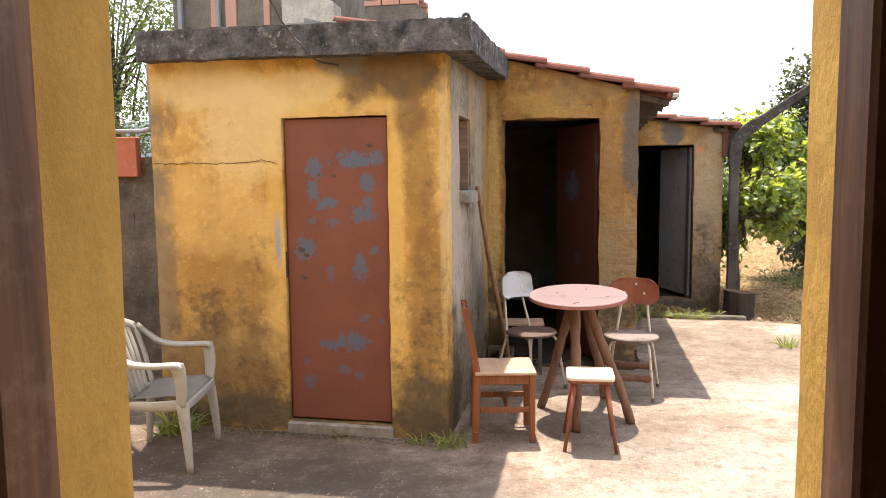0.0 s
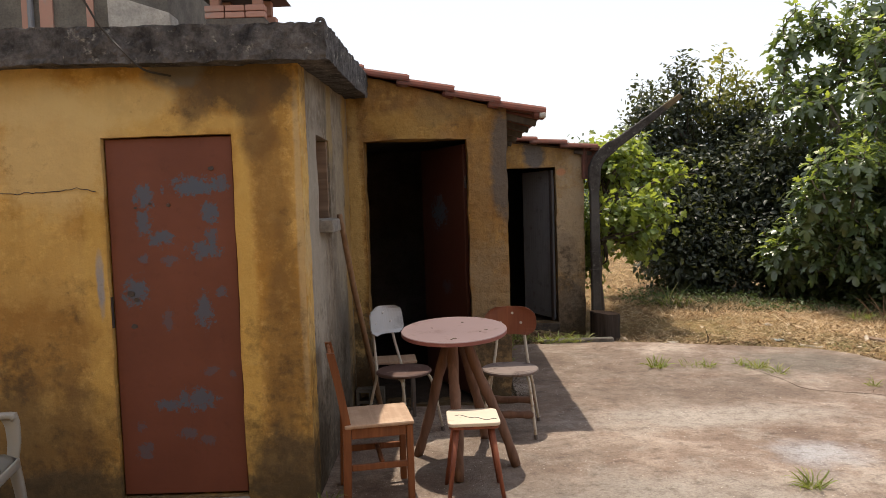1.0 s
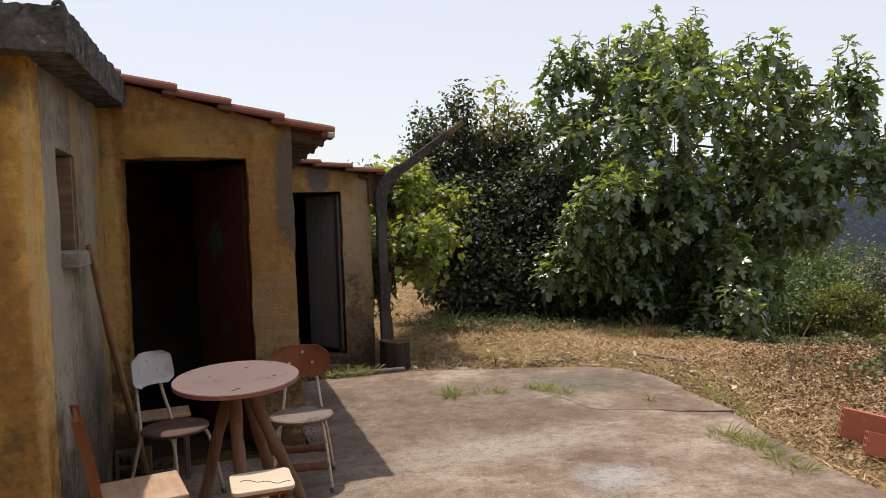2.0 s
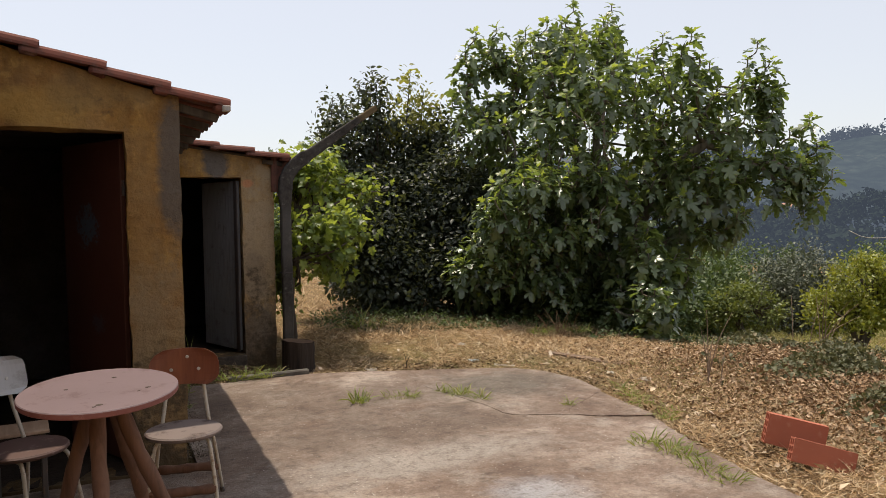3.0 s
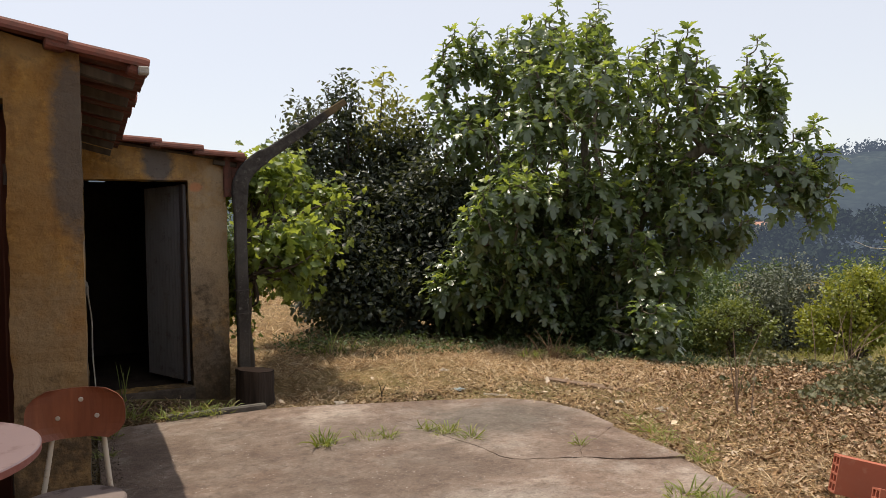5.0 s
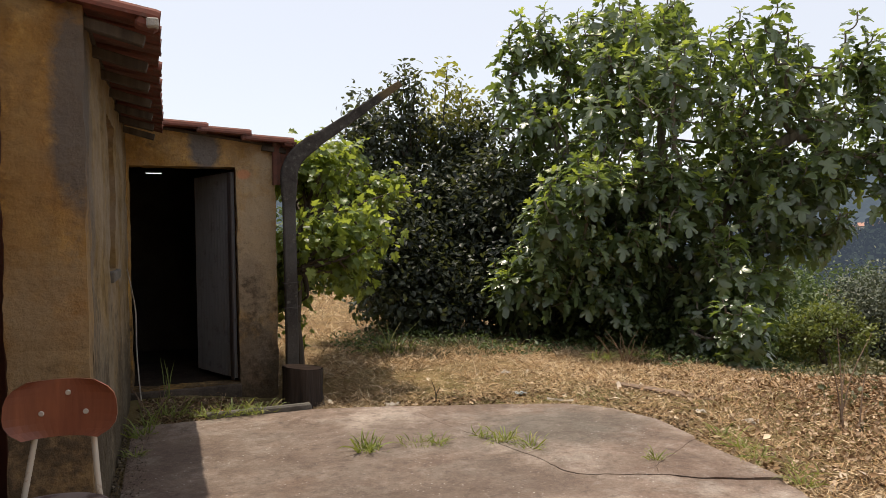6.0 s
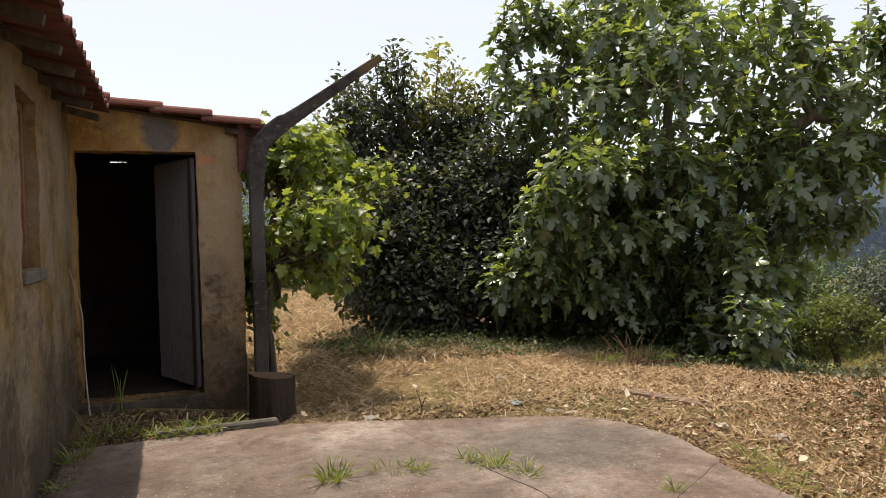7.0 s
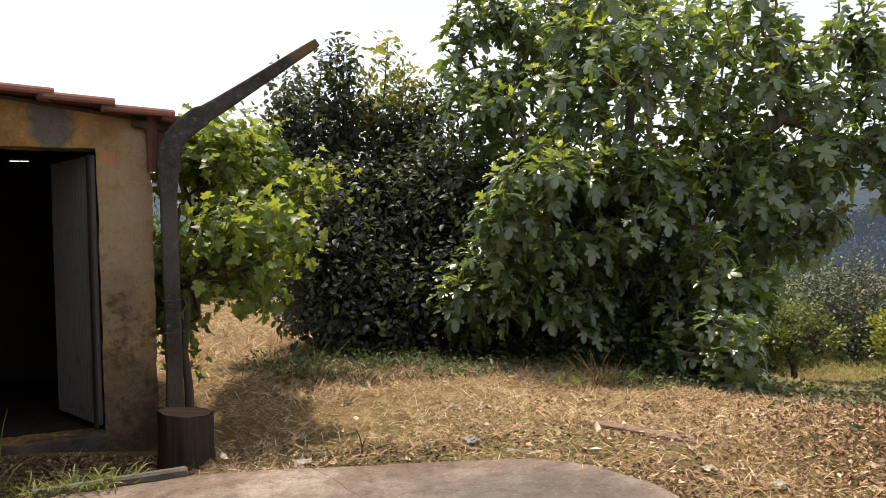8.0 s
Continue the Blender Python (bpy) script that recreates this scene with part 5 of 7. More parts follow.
def wooden_chair():
    c = thing("wooden_chair", pose(0.70, 5.37, 0, 0, 0, 11) @ Matrix.Diagonal((1.04, 1.04, 1, 1)), "reddish-brown wooden kitchen chair with plywood seat", "chair", "chairs and stools in the yard")
    part("seat", box(bmesh.new(), (-0.185, -0.185, 0.435), (0.185, 0.185, 0.458), 0.008, None, 2), SEAT_PLY, c, "pale plywood seat")
    for s in (-1, 1):
        part("apron", box(bmesh.new(), (-0.15, s * 0.158 - 0.01, 0.375), (0.14, s * 0.158 + 0.01, 0.434), 0.003), CHAIR_WOOD, c)
        part("stretcher", box(bmesh.new(), (-0.155, s * 0.160 - 0.009, 0.195), (0.145, s * 0.160 + 0.009, 0.23), 0.003), CHAIR_WOOD, c)
        bm = box(bmesh.new(), (0.142, s * 0.158 - 0.018, 0.0), (0.178, s * 0.158 + 0.018, 0.434), 0.004)
        part("leg", bm, CHAIR_WOOD, c)
        line = [(-0.185, 0.0), (-0.175, 0.3), (-0.172, 0.45), (-0.205, 0.66), (-0.245, 0.86)]
        bm, rings = bmesh.new(), []
        for x, z in line:
            w = 0.021 if z < 0.5 else 0.021 - 0.006 * (z - 0.5)
            rings.append([bm.verts.new((x + a * w, s * 0.160 + b * 0.015, z)) for a, b in ((-1, -1), (1, -1), (1, 1), (-1, 1))])
        for a, b in zip(rings, rings[1:]):
            for k in range(4):
                bm.faces.new((a[k], a[(k + 1) % 4], b[(k + 1) % 4], b[k]))
        bm.faces.new(rings[0][::-1])
        bm.faces.new(rings[-1])
        part("back_post", bm, CHAIR_WOOD, c)
    part("apron", box(bmesh.new(), (0.152, -0.138, 0.375), (0.170, 0.138, 0.434), 0.003), CHAIR_WOOD, c)
    part("stretcher", box(bmesh.new(), (0.0, -0.150, 0.205), (0.022, 0.150, 0.235), 0.003), CHAIR_WOOD, c)
    for z, h, x in ((0.70, 0.05, -0.222), (0.81, 0.075, -0.245)):
        bm = box(bmesh.new(), (-0.009, -0.144, 0), (0.009, 0.144, h), 0.004)
        bmesh.ops.transform(bm, matrix=pose(x + 0.012, 0, z - 0.03, 0, -11, 0), verts=bm.verts)
        part("back_rail", bm, CHAIR_WOOD, c)


wooden_chair()


def rounded_plate(w, d, r, z0, z1, n=6):
    bm = bmesh.new()
    pts = []
    for cx, cy, a0 in ((w - r, d - r, 0), (r - w, d - r, 90), (r - w, r - d, 180), (w - r, r - d, 270)):
        for k in range(n + 1):
            a = math.radians(a0 + 90 * k / n)
            pts.append((cx + r * math.cos(a), cy + r * math.sin(a)))
    rings = [[bm.verts.new((x * q, y * q, z)) for x, y in pts] for q, z in ((0.985, z0), (1, z0 + 0.003), (1, z1 - 0.003), (0.985, z1))]
    for a, b in zip(rings, rings[1:]):
        for k in range(len(pts)):
            bm.faces.new((a[k], a[(k + 1) % len(pts)], b[(k + 1) % len(pts)], b[k]))
    bm.faces.new(rings[0][::-1])
    bm.faces.new(rings[-1])
    return bm


def stool():
    s = thing("stool", pose(1.25, 5.28, -0.0, 0, 0, 2) @ Matrix.Diagonal((1, 1, 0.97, 1)), "small stool with cracked cream laminate top and red legs", "stool", "chairs and stools in the yard")
    seat = part("seat", rounded_plate(0.145, 0.14, 0.035, 0.448, 0.468), STOOL_TOP, s, "cream laminate top peeling at one edge")
    part("under_board", rounded_plate(0.138, 0.133, 0.03, 0.43, 0.4475), RED_LEG, s)
    bm = bmesh.new()
    tube(bm, [(x, -0.03 - 0.05 * math.sin(x * 14) + 0.012 * math.sin(x * 70), 0.4685) for x in np.arange(-0.10, 0.135, 0.012)], 0.0022, 5)
    part("crack", bm, IRON, seat)
    for sx in (-1, 1):
        for sy in (-1, 1):
            line = [(sx * 0.155, sy * 0.165, 0.0), (sx * 0.095, sy * 0.095, 0.432)]
            part("leg", tube(bmesh.new(), line, [0.011, 0.017], 10), RED_LEG, s, "", True)
    part("rail", box(bmesh.new(), (-0.10, -0.012, 0.405), (0.10, 0.012, 0.429), 0.003), RED_LEG, s)


stool()


def tube_chair(m, label, seat_mat, back_mat, tube_mat, bars, wide=0.197, low=0.665, square=3.2):
    """A round seat and a curved backrest on a bent tube frame; faces -y."""
    c = thing("tubular_chair", m, label, "chair", "chairs and stools in the yard")
    part("seat", disc(bmesh.new(), 0.205, 0.432, 0.458, 40, 0.008, 0.195), seat_mat, c)
    bm = bmesh.new()
    n, back, front = 16, [], []
    rows = 8
    for j in range(rows + 1):
        z = low + 0.205 * j / rows
        half = wide * (1 - 0.36 * abs(2 * j / rows - 1) ** square) - 0.012 * j / rows
        for off, store in ((0.0, back), (-0.011, front)):
            store.append([bm.verts.new((half * (2 * i / n - 1), 0.215 + 0.06 * (z - 0.72) * 2 - 0.055 * (2 * i / n - 1) ** 2 + off, z)) for i in range(n + 1)])
    for g in (back, front):
        for a, b in zip(g, g[1:]):
            for i in range(n):
                bm.faces.new((a[i], a[i + 1], b[i + 1], b[i]))
    for i in range(n):
        bm.faces.new((back[0][i], front[0][i], front[0][i + 1], back[0][i + 1]))
        bm.faces.new((back[-1][i], back[-1][i + 1], front[-1][i + 1], front[-1][i]))
    for j in range(rows):
        bm.faces.new((back[j][0], back[j + 1][0], front[j + 1][0], front[j][0]))
        bm.faces.new((back[j][n], front[j][n], front[j + 1][n], back[j + 1][n]))
    bmesh.ops.recalc_face_normals(bm, faces=bm.faces)
    rest = part("backrest", bm, back_mat, c)
    for x, z in ((-0.075, low + 0.085), (0.075, low + 0.085), (0.012, low + 0.155)):
        b = disc(bmesh.new(), 0.010, 0, 0.006, 12, 0.002)
        bmesh.ops.transform(b, matrix=pose(x, 0.2035 + 0.12 * (z - 0.72) - 0.055 * (x / 0.19) ** 2, z, 90, 0, 0), verts=b.verts)
        part("screw", b, SCREW, rest)
    for s in (-1, 1):
        line = bend([(s * 0.19, 0.23, 0.0), (s * 0.155, 0.165, 0.30), (s * 0.13, 0.150, 0.43), (s * 0.10, 0.20, 0.66), (s * 0.085, 0.227, 0.86)], 4)
        part("back_leg", tube(bmesh.new(), line, 0.0105, 10), tube_mat, c, "", True)
        line = bend([(s * 0.185, -0.20, 0.0), (s * 0.15, -0.145, 0.33), (s * 0.13, -0.105, 0.415), (s * 0.09, -0.04, 0.425)], 4)
        part("front_leg", tube(bmesh.new(), line, 0.0105, 10), tube_mat, c, "", True)
        for y in (-0.20, 0.23):
            part("foot_cap", tube(bmesh.new(), [(s * (0.185 if y < 0 else 0.19), y, 0.0), (s * (0.18 if y < 0 else 0.185), y * 0.97, 0.03)], 0.014, 10), DARK_TUBE, c)
    part("cross_tube", tube(bmesh.new(), [(-0.14, 0.15, 0.42), (0.14, 0.15, 0.42)], 0.010, 8), tube_mat, c)
    part("cross_tube", tube(bmesh.new(), [(-0.12, -0.07, 0.42), (0.12, -0.07, 0.42)], 0.010, 8), tube_mat, c)
    if bars:
        for y, z in ((-0.165, 0.165), (0.20, 0.17)):
            b = tube(bmesh.new(), bend([(-0.17, y, z), (0.0, y + 0.006, z - 0.005), (0.17, y, z)], 4), [0.026 + 0.003 * math.sin(i * 2) for i in range(9)], 10)
            part("wooden_bar", ragged(b, 0.003, 14), LOG_WOOD, c, "round wooden bar tied between the legs", True)
    return c


tube_chair(pose(1.565, 6.42, 0, 0, 0, -9), "tubular chair with brown laminate back and worn round seat", WORN_SEAT, LAMINATE, TUBE, True)
tube_chair(pose(0.80, 6.46, 0, 0, 0, 48), "tubular chair with scuffed white back and dark worn seat", DARK_SEAT, WHITE_WORN, TUBE, False, 0.168, 0.70, 6.0)


def low_stool():
    s = thing("plank_stool", pose(0.70, 6.90, 0, 0, 0, 6), "low wooden stool with a plain board seat", "stool", "chairs and stools in the yard")
    part("seat", box(bmesh.new(), (-0.17, -0.12, 0.425), (0.17, 0.12, 0.447), 0.004), SEAT_PLY, s)
    for sx in (-1, 1):
        for sy in (-1, 1):
            part("leg", box(bmesh.new(), (sx * 0.14 - 0.014, sy * 0.09 - 0.014, 0), (sx * 0.14 + 0.014, sy * 0.09 + 0.014, 0.424), 0.003), DARK_TUBE, s)


low_stool()


def concrete_block():
    b = thing("hollow_block", pose(0.50, 6.96, 0), "grey hollow concrete block standing by the wall", "block")
    bm = holed(0.11, 0.22, 0.20, 2, 2, 0.022)
    bmesh.ops.transform(bm, matrix=pose(0, 0, 0, 0, 0, 90), verts=bm.verts)
    part("shell", bm, BLOCKWORK, b)


concrete_block()

bm = tube(bmesh.new(), bend([(0.60, 6.84, 0.0), (0.55, 6.53, 0.53), (0.495, 6.22, 1.07), (0.455, 5.93, 1.60)], 4), [0.020, 0.021, 0.022, 0.022, 0.021, 0.021, 0.020, 0.020, 0.020, 0.019, 0.019, 0.018, 0.018], 10)
solid("wooden_pole", ragged(bm, 0.003, 8), STICK_WOOD, "brown wooden pole leaning against the grey wall", "pole", "", True)


def plastic_chair():
    """A moulded garden armchair; faces +x."""
    c = thing("plastic_armchair", pose(-1.255, 4.64, 0, 0, 0, 12) @ Matrix.Diagonal((0.80, 1.0, 0.97, 1)), "dirty white moulded plastic garden armchair", "chair", "chairs and stools in the yard")
    bm = bmesh.new()
    n = 14
    rows = []
    for i in range(n + 1):
        u = i / n
        x = -0.21 + 0.46 * u
        rows.append([bm.verts.new((x, (0.215 + 0.02 * u) * (2 * j / n - 1), 0.405 + 0.03 * u + 0.03 * (2 * j / n - 1) ** 4 - 0.05 * max(0, u - 0.85) / 0.15 * 0.7)) for j in range(n + 1)])
    for a, b in zip(rows, rows[1:]):
        for j in range(n):
            bm.faces.new((a[j], b[j], b[j + 1], a[j + 1]))
    bmesh.ops.solidify(bm, geom=bm.faces[:], thickness=0.018)
    part("seat", bm, PLASTIC, c, "", True)

    def strip(name, pts, wide, thick, up):
        """A moulded bar of oblong section along pts; up: the way its flat side faces at each point."""
        pts = bend(pts, 5)
        bm, rings = bmesh.new(), []
        for i, p in enumerate(pts):
            d = (pts[min(i + 1, len(pts) - 1)] - pts[max(i - 1, 0)]).normalized()
            v = Vector(up)
            v = (v - d * v.dot(d)).normalized()
            s = d.cross(v)
            w = wide[0] + (wide[1] - wide[0]) * i / (len(pts) - 1)
            rings.append([bm.verts.new(p + s * a * w + v * b * thick) for a, b in ((-1, -0.4), (-0.8, -1), (0.8, -1), (1, -0.4), (1, 0.4), (0.8, 1), (-0.8, 1), (-1, 0.4))])
        for a, b in zip(rings, rings[1:]):
            for k in range(8):
                bm.faces.new((a[k], a[(k + 1) % 8], b[(k + 1) % 8], b[k]))
        bm.faces.new(rings[0][::-1])
        bm.faces.new(rings[-1])
        part(name, bm, PLASTIC, c, "", True)

    for s in (-1, 1):
        strip("front_leg", [(0.27, s * 0.275, 0.0), (0.245, s * 0.262, 0.25), (0.22, s * 0.245, 0.42)], (0.021, 0.045), 0.019, (0.25, s, 0))
        strip("back_leg", [(-0.27, s * 0.235, 0.0), (-0.235, s * 0.215, 0.25), (-0.21, s * 0.20, 0.41)], (0.020, 0.040), 0.019, (-0.3, s, 0))
        strip("arm_post", [(0.215, s * 0.255, 0.40), (0.228, s * 0.268, 0.50), (0.222, s * 0.275, 0.60), (0.205, s * 0.277, 0.648)], (0.034, 0.050), 0.013, (0, s, 0))
        strip("armrest", [(0.24, s * 0.277, 0.632), (0.205, s * 0.277, 0.650), (0.0, s * 0.278, 0.648), (-0.15, s * 0.27, 0.668), (-0.24, s * 0.245, 0.73), (-0.30, s * 0.20, 0.80)], (0.030, 0.030), 0.015, (0.2, 0, 1))
        strip("seat_apron", [(0.235, s * 0.248, 0.405), (0.0, s * 0.235, 0.395), (-0.21, s * 0.205, 0.395)], (0.034, 0.024), 0.010, (0, s, 0))
        strip("back_post", [(-0.20, s * 0.195, 0.41), (-0.25, s * 0.20, 0.60), (-0.315, s * 0.19, 0.80)], (0.022, 0.022), 0.010, (1, 0, 0.3))
    strip("front_apron", [(0.255, -0.235, 0.40), (0.268, 0.0, 0.405), (0.255, 0.235, 0.40)], (0.026, 0.026), 0.010, (1, 0, 0))
    strip("top_rail", [(-0.315, -0.19, 0.795), (-0.345, -0.10, 0.835), (-0.352, 0.0, 0.845), (-0.345, 0.10, 0.835), (-0.315, 0.19, 0.795)], (0.026, 0.026), 0.010, (1, 0, 0.3))
    for y in (-0.12, -0.06, 0.0, 0.06, 0.12):
        strip("back_slat", [(-0.205, y * 0.95, 0.41), (-0.262, y * 1.03, 0.60), (-0.345, y, 0.825)], (0.021, 0.021), 0.007, (1, 0, 0.3))


plastic_chair()


# ---- bricks, plank and litter ----
def hollow_brick(m, label, high):
    """A red clay brick, 0.38 m long, with rows of holes through it."""
    b = thing("hollow_brick", m, label, "brick", "bricks at the yard's edge")
    part("body", holed(0.38, 0.095, high, 2, 4 if high > 0.2 else 3), TERRACOTTA, b)


hollow_brick(pose(5.42, 5.68, -0.005, -6, 12, -37), "red hollow clay brick standing on its long edge", 0.205)
hollow_brick(pose(5.33, 5.39, -0.035, -12, 13, -37), "red hollow clay brick tilted against the slab edge", 0.15)

solid("plank", ragged(box(bmesh.new(), (-0.46, -0.045, 0), (0.46, 0.045, 0.03), 0.005, pose(6.08, 8.96, -0.045, 3, 2, -60)), 0.014), GREY_WOOD, "weathered grey plank lying in the straw", "plank")


def scrap(name, x, y, w, d, yaw, mat, label, category):
    bm = bmesh.new()
    n = 7
    g = [[bm.verts.new((w * (i / n - 0.5), d * (j / n - 0.5), 0.02 + 0.03 * noise.noise(Vector((x + i * 0.35, y + j * 0.35, 0))))) for j in range(n + 1)] for i in range(n + 1)]
    for i in range(n):
        for j in range(n):
            bm.faces.new((g[i][j], g[i + 1][j], g[i + 1][j + 1], g[i][j + 1]))
    bmesh.ops.solidify(bm, geom=bm.faces[:], thickness=0.003)
    ob = solid(name, bm, mat, label, category)
    ob.matrix_basis = pose(x, y, max(land(x, y), 0 if inside(x, y) else -1) + 0.008, 6, 4, yaw)


OUTLINE = [(-6.0, 1.85), (4.55, 1.85), (4.70, 4.5), (4.80, 5.57), (4.93, 6.1), (5.06, 6.6), (5.15, 7.0), (5.27, 7.6), (5.33, 8.1), (5.24, 8.5), (5.0, 8.82), (4.29, 9.10), (3.74, 9.30), (3.02, 9.58), (1.70, 9.60)]


def inside(x, y, grow=0.0):
    """Whether a place lies on the yard's slabs or under the buildings."""
    if x < 1.75 and y < 10.6 or x < 3.0 and 10.5 < y < 13.6:
        return True
    hit = False
    pts = [*OUTLINE, (-6.0, 9.6)]
    for (ax, ay), (bx, by) in zip(pts, pts[1:] + pts[:1]):
        if (ay > y) != (by > y) and x - grow < (bx - ax) * (y - ay) / (by - ay) + ax:
            hit = not hit
    return hit


scrap("paper_scrap", 5.95, 7.82, 0.13, 0.09, 20, PAPER, "crumpled pale paper in the straw", "paper")
scrap("paper_scrap", 5.82, 8.20, 0.09, 0.07, 70, PAPER, "crumpled pale paper in the straw", "paper")
scrap("paper_scrap", 5.05, 9.02, 0.22, 0.045, -20, PAPER, "torn strip of white paper by the slab", "paper")
scrap("plastic_scrap", 4.87, 9.42, 0.13, 0.10, 40, BLUE_PLASTIC, "bluish plastic scrap in the straw", "litter")
scrap("paper_scrap", 5.2, 10.4, 0.10, 0.06, -10, PAPER, "crumpled pale paper in the straw", "paper")
scrap("paper_scrap", 3.75, 9.62, 0.13, 0.08, 0, PAPER, "crumpled pale paper in the straw", "paper")
# ---- plants ----
def tree(name, label, category, lumps, count, per, size, shapes, mat, base, forks, r0, bark=BARK, shell=0.5, gap=-0.22, lift=0.35, hang=0.0, twigs=110, singles=0, near=None, shoots=(), jitter=0.12, spread=1.0, bole=0.0, thin=(9, 0), freq=1.1, young=None, fresh=9.0):
    """A tree: trunk with limbs and twigs, a crown of leaves round many shoots; singles: so many leaves near a place are parts of their own."""
    t = thing(name, pose(*base), label, category)
    p, w = cloud(lumps, count, shell, gap, freq, thin)
    for sx, sy, sz, length in shoots:
        k = max(4, int(length / 0.085))
        s = np.array([[sx + 0.10 * length * i / k + 0.04 * math.sin(i * 2.4), sy + 0.04 * math.cos(i * 2.4), sz + length * (i + 1) / k] for i in range(k)])
        p = np.concatenate([p, s])
        w = np.concatenate([w, np.tile([0.1, 0.0, 1.0], (k, 1))])
    b = Vector(base)
    off = np.array(base)
    bm = limbs((0, 0, 0), [Vector(f) - b for f in forks], p - off, r0, twigs, bole)
    for sx, sy, sz, length in shoots:
        tube(bm, [Vector((sx - 0.05, sy, sz - 0.5)) - b, Vector((sx + 0.10 * length, sy, sz + length)) - b], [0.016, 0.006], 4, False)
    part("trunk", bm, bark, t, "", True)
    leaves = list(rosette(p - off, unit(w + np.array([0, 0, 0.35])), per, size, shapes, spread, lift, jitter, hang))
    green = np.repeat(np.array([q[2] > fresh + 1.6 * noise.noise(Vector(q * 0.9)) and q[0] > 6.0 for q in p]), per)
    if young:
        fresh_ones = new("young_leaves", leafy("young_leaves", [a[green] for a in leaves], shapes, young))
        fresh_ones.parent = t
        leaves = [a[~green] for a in leaves]
    if singles:
        order = np.argsort(((leaves[0] + off - np.array(near)) ** 2).sum(1))
        meshes = [tri_mesh("leaf", *[np.asarray(a) for a in s], mat) for s in shapes]
        for i in order[:singles]:
            ob = new("leaf", meshes[leaves[3][i]])
            ob.parent = t
            ob.matrix_basis = Matrix.Translation(leaves[0][i]) @ Matrix(leaves[1][i].tolist()).to_4x4() @ Matrix.Scale(float(leaves[2][i]), 4)
        rest = order[singles:]
        leaves = [a[rest] for a in leaves]
    crown = new("crown", leafy("crown", leaves, shapes, mat))
    crown.parent = t
    return t


def skin(lumps, count, apart, deep=0.25, floor=-0.1, gap=-0.45, freq=1.1):
    """Shoot tips near the skin of a crown made of ellipsoid lumps, at least apart from each other; and their outward ways."""
    lumps = np.asarray(lumps, float)
    area = (lumps[:, 3] * lumps[:, 4] + lumps[:, 4] * lumps[:, 5] + lumps[:, 3] * lumps[:, 5])
    pts, ways = np.zeros((0, 3)), np.zeros((0, 3))
    for tries in range(count * 40):
        if len(pts) >= count:
            break
        L = lumps[RNG.choice(len(lumps), p=area / area.sum())]
        d = unit(RNG.normal(size=3))
        p = L[:3] + d * L[3:] * (1 - deep * RNG.random() ** 1.5) * (1 + 0.16 * noise.noise(Vector(L[:3] * 3 + d * 2.0)))
        if p[2] < floor or noise.noise(Vector(p * freq)) < gap:
            continue
        if (((p - lumps[:, :3]) / lumps[:, 3:]) ** 2).sum(1).min() < 0.32:
            continue
        if len(pts) and ((pts - p) ** 2).sum(1).min() < (apart * (0.6 + 0.8 * RNG.random())) ** 2:
            continue
        pts, ways = np.vstack([pts, p]), np.vstack([ways, unit(d)])
    return pts, ways


def branching(base, forks, tips, ways, r_tip=0.006, rise=0.3, power=0.47):
    """Limbs from base to the forks, and from them a branch to every tip, thicker the more tips it bears: one mesh."""
    nodes, parent, dist = [np.zeros(3)], [-1], [0.0]

    def grow(start, pts):
        at = start
        for q in pts:
            nodes.append(np.asarray(q, float))
            parent.append(at)
            dist.append(dist[at] + float(np.linalg.norm(nodes[-1] - nodes[at])))
            at = len(nodes) - 1
        return at
    base = np.asarray(base, float)
    for f in forks:
        f = np.asarray(f, float) - base
        side = RNG.normal(size=3) * 0.10
        line = bend([(0, 0, 0), tuple(f * 0.33 + side + (0, 0, 0.18 * np.linalg.norm(f))), tuple(f * 0.7 - side * 0.7 + (0, 0, 0.12 * np.linalg.norm(f))), tuple(f)], 4)
        grow(0, [np.array(q) for q in line[1:]])
    loc = tips - base
    first = np.array(nodes[1:])
    order = np.argsort([((first - t) ** 2).sum(1).min() for t in loc])
    ends = []
    for i in order:
        t, w = loc[i], ways[i]
        arr = np.array(nodes)
        d = np.sqrt(((arr - t) ** 2).sum(1))
        k = int(np.argmin(d * 1.0 + 0.22 * np.array(dist) + 3.0 * (d < 0.12) + 0.5 * np.maximum(0, arr[:, 2] - t[2])))
        s = arr[k]
        neck = t - unit(w * 0.5 + np.array([0, 0, 0.9])) * min(0.30, d[k] * 0.45)
        mid = (s + neck) / 2 + RNG.normal(size=3) * 0.05 * d[k] - np.array([0, 0, 0.06 * d[k] * rise])
        ends.append(grow(k, [np.array(q) for q in bend([tuple(s), tuple(mid), tuple(neck), tuple(t)], 2)[1:]]))
    load = np.zeros(len(nodes))
    for e in ends:
        while e >= 0:
            load[e] += 1
            e = parent[e]
    rad = r_tip * np.maximum(load, 0.6) ** power
    child = {}
    for i, q in enumerate(parent):
        child.setdefault(q, []).append(i)
    bm, todo = bmesh.new(), [(0, k) for k in child.get(0, [])]
    while todo:
        a, b = todo.pop()
        line, r = [nodes[a], nodes[b]], [min(rad[a], rad[b] * 1.3), rad[b]]
        while b in child:
            kids = sorted(child[b], key=lambda q: -load[q])
            todo += [(b, q) for q in kids[1:]]
            b = kids[0]
            line.append(nodes[b])
            r.append(rad[b])
        tube(bm, line, r, 8 if r[0] > 0.03 else 4, False)
    return bm


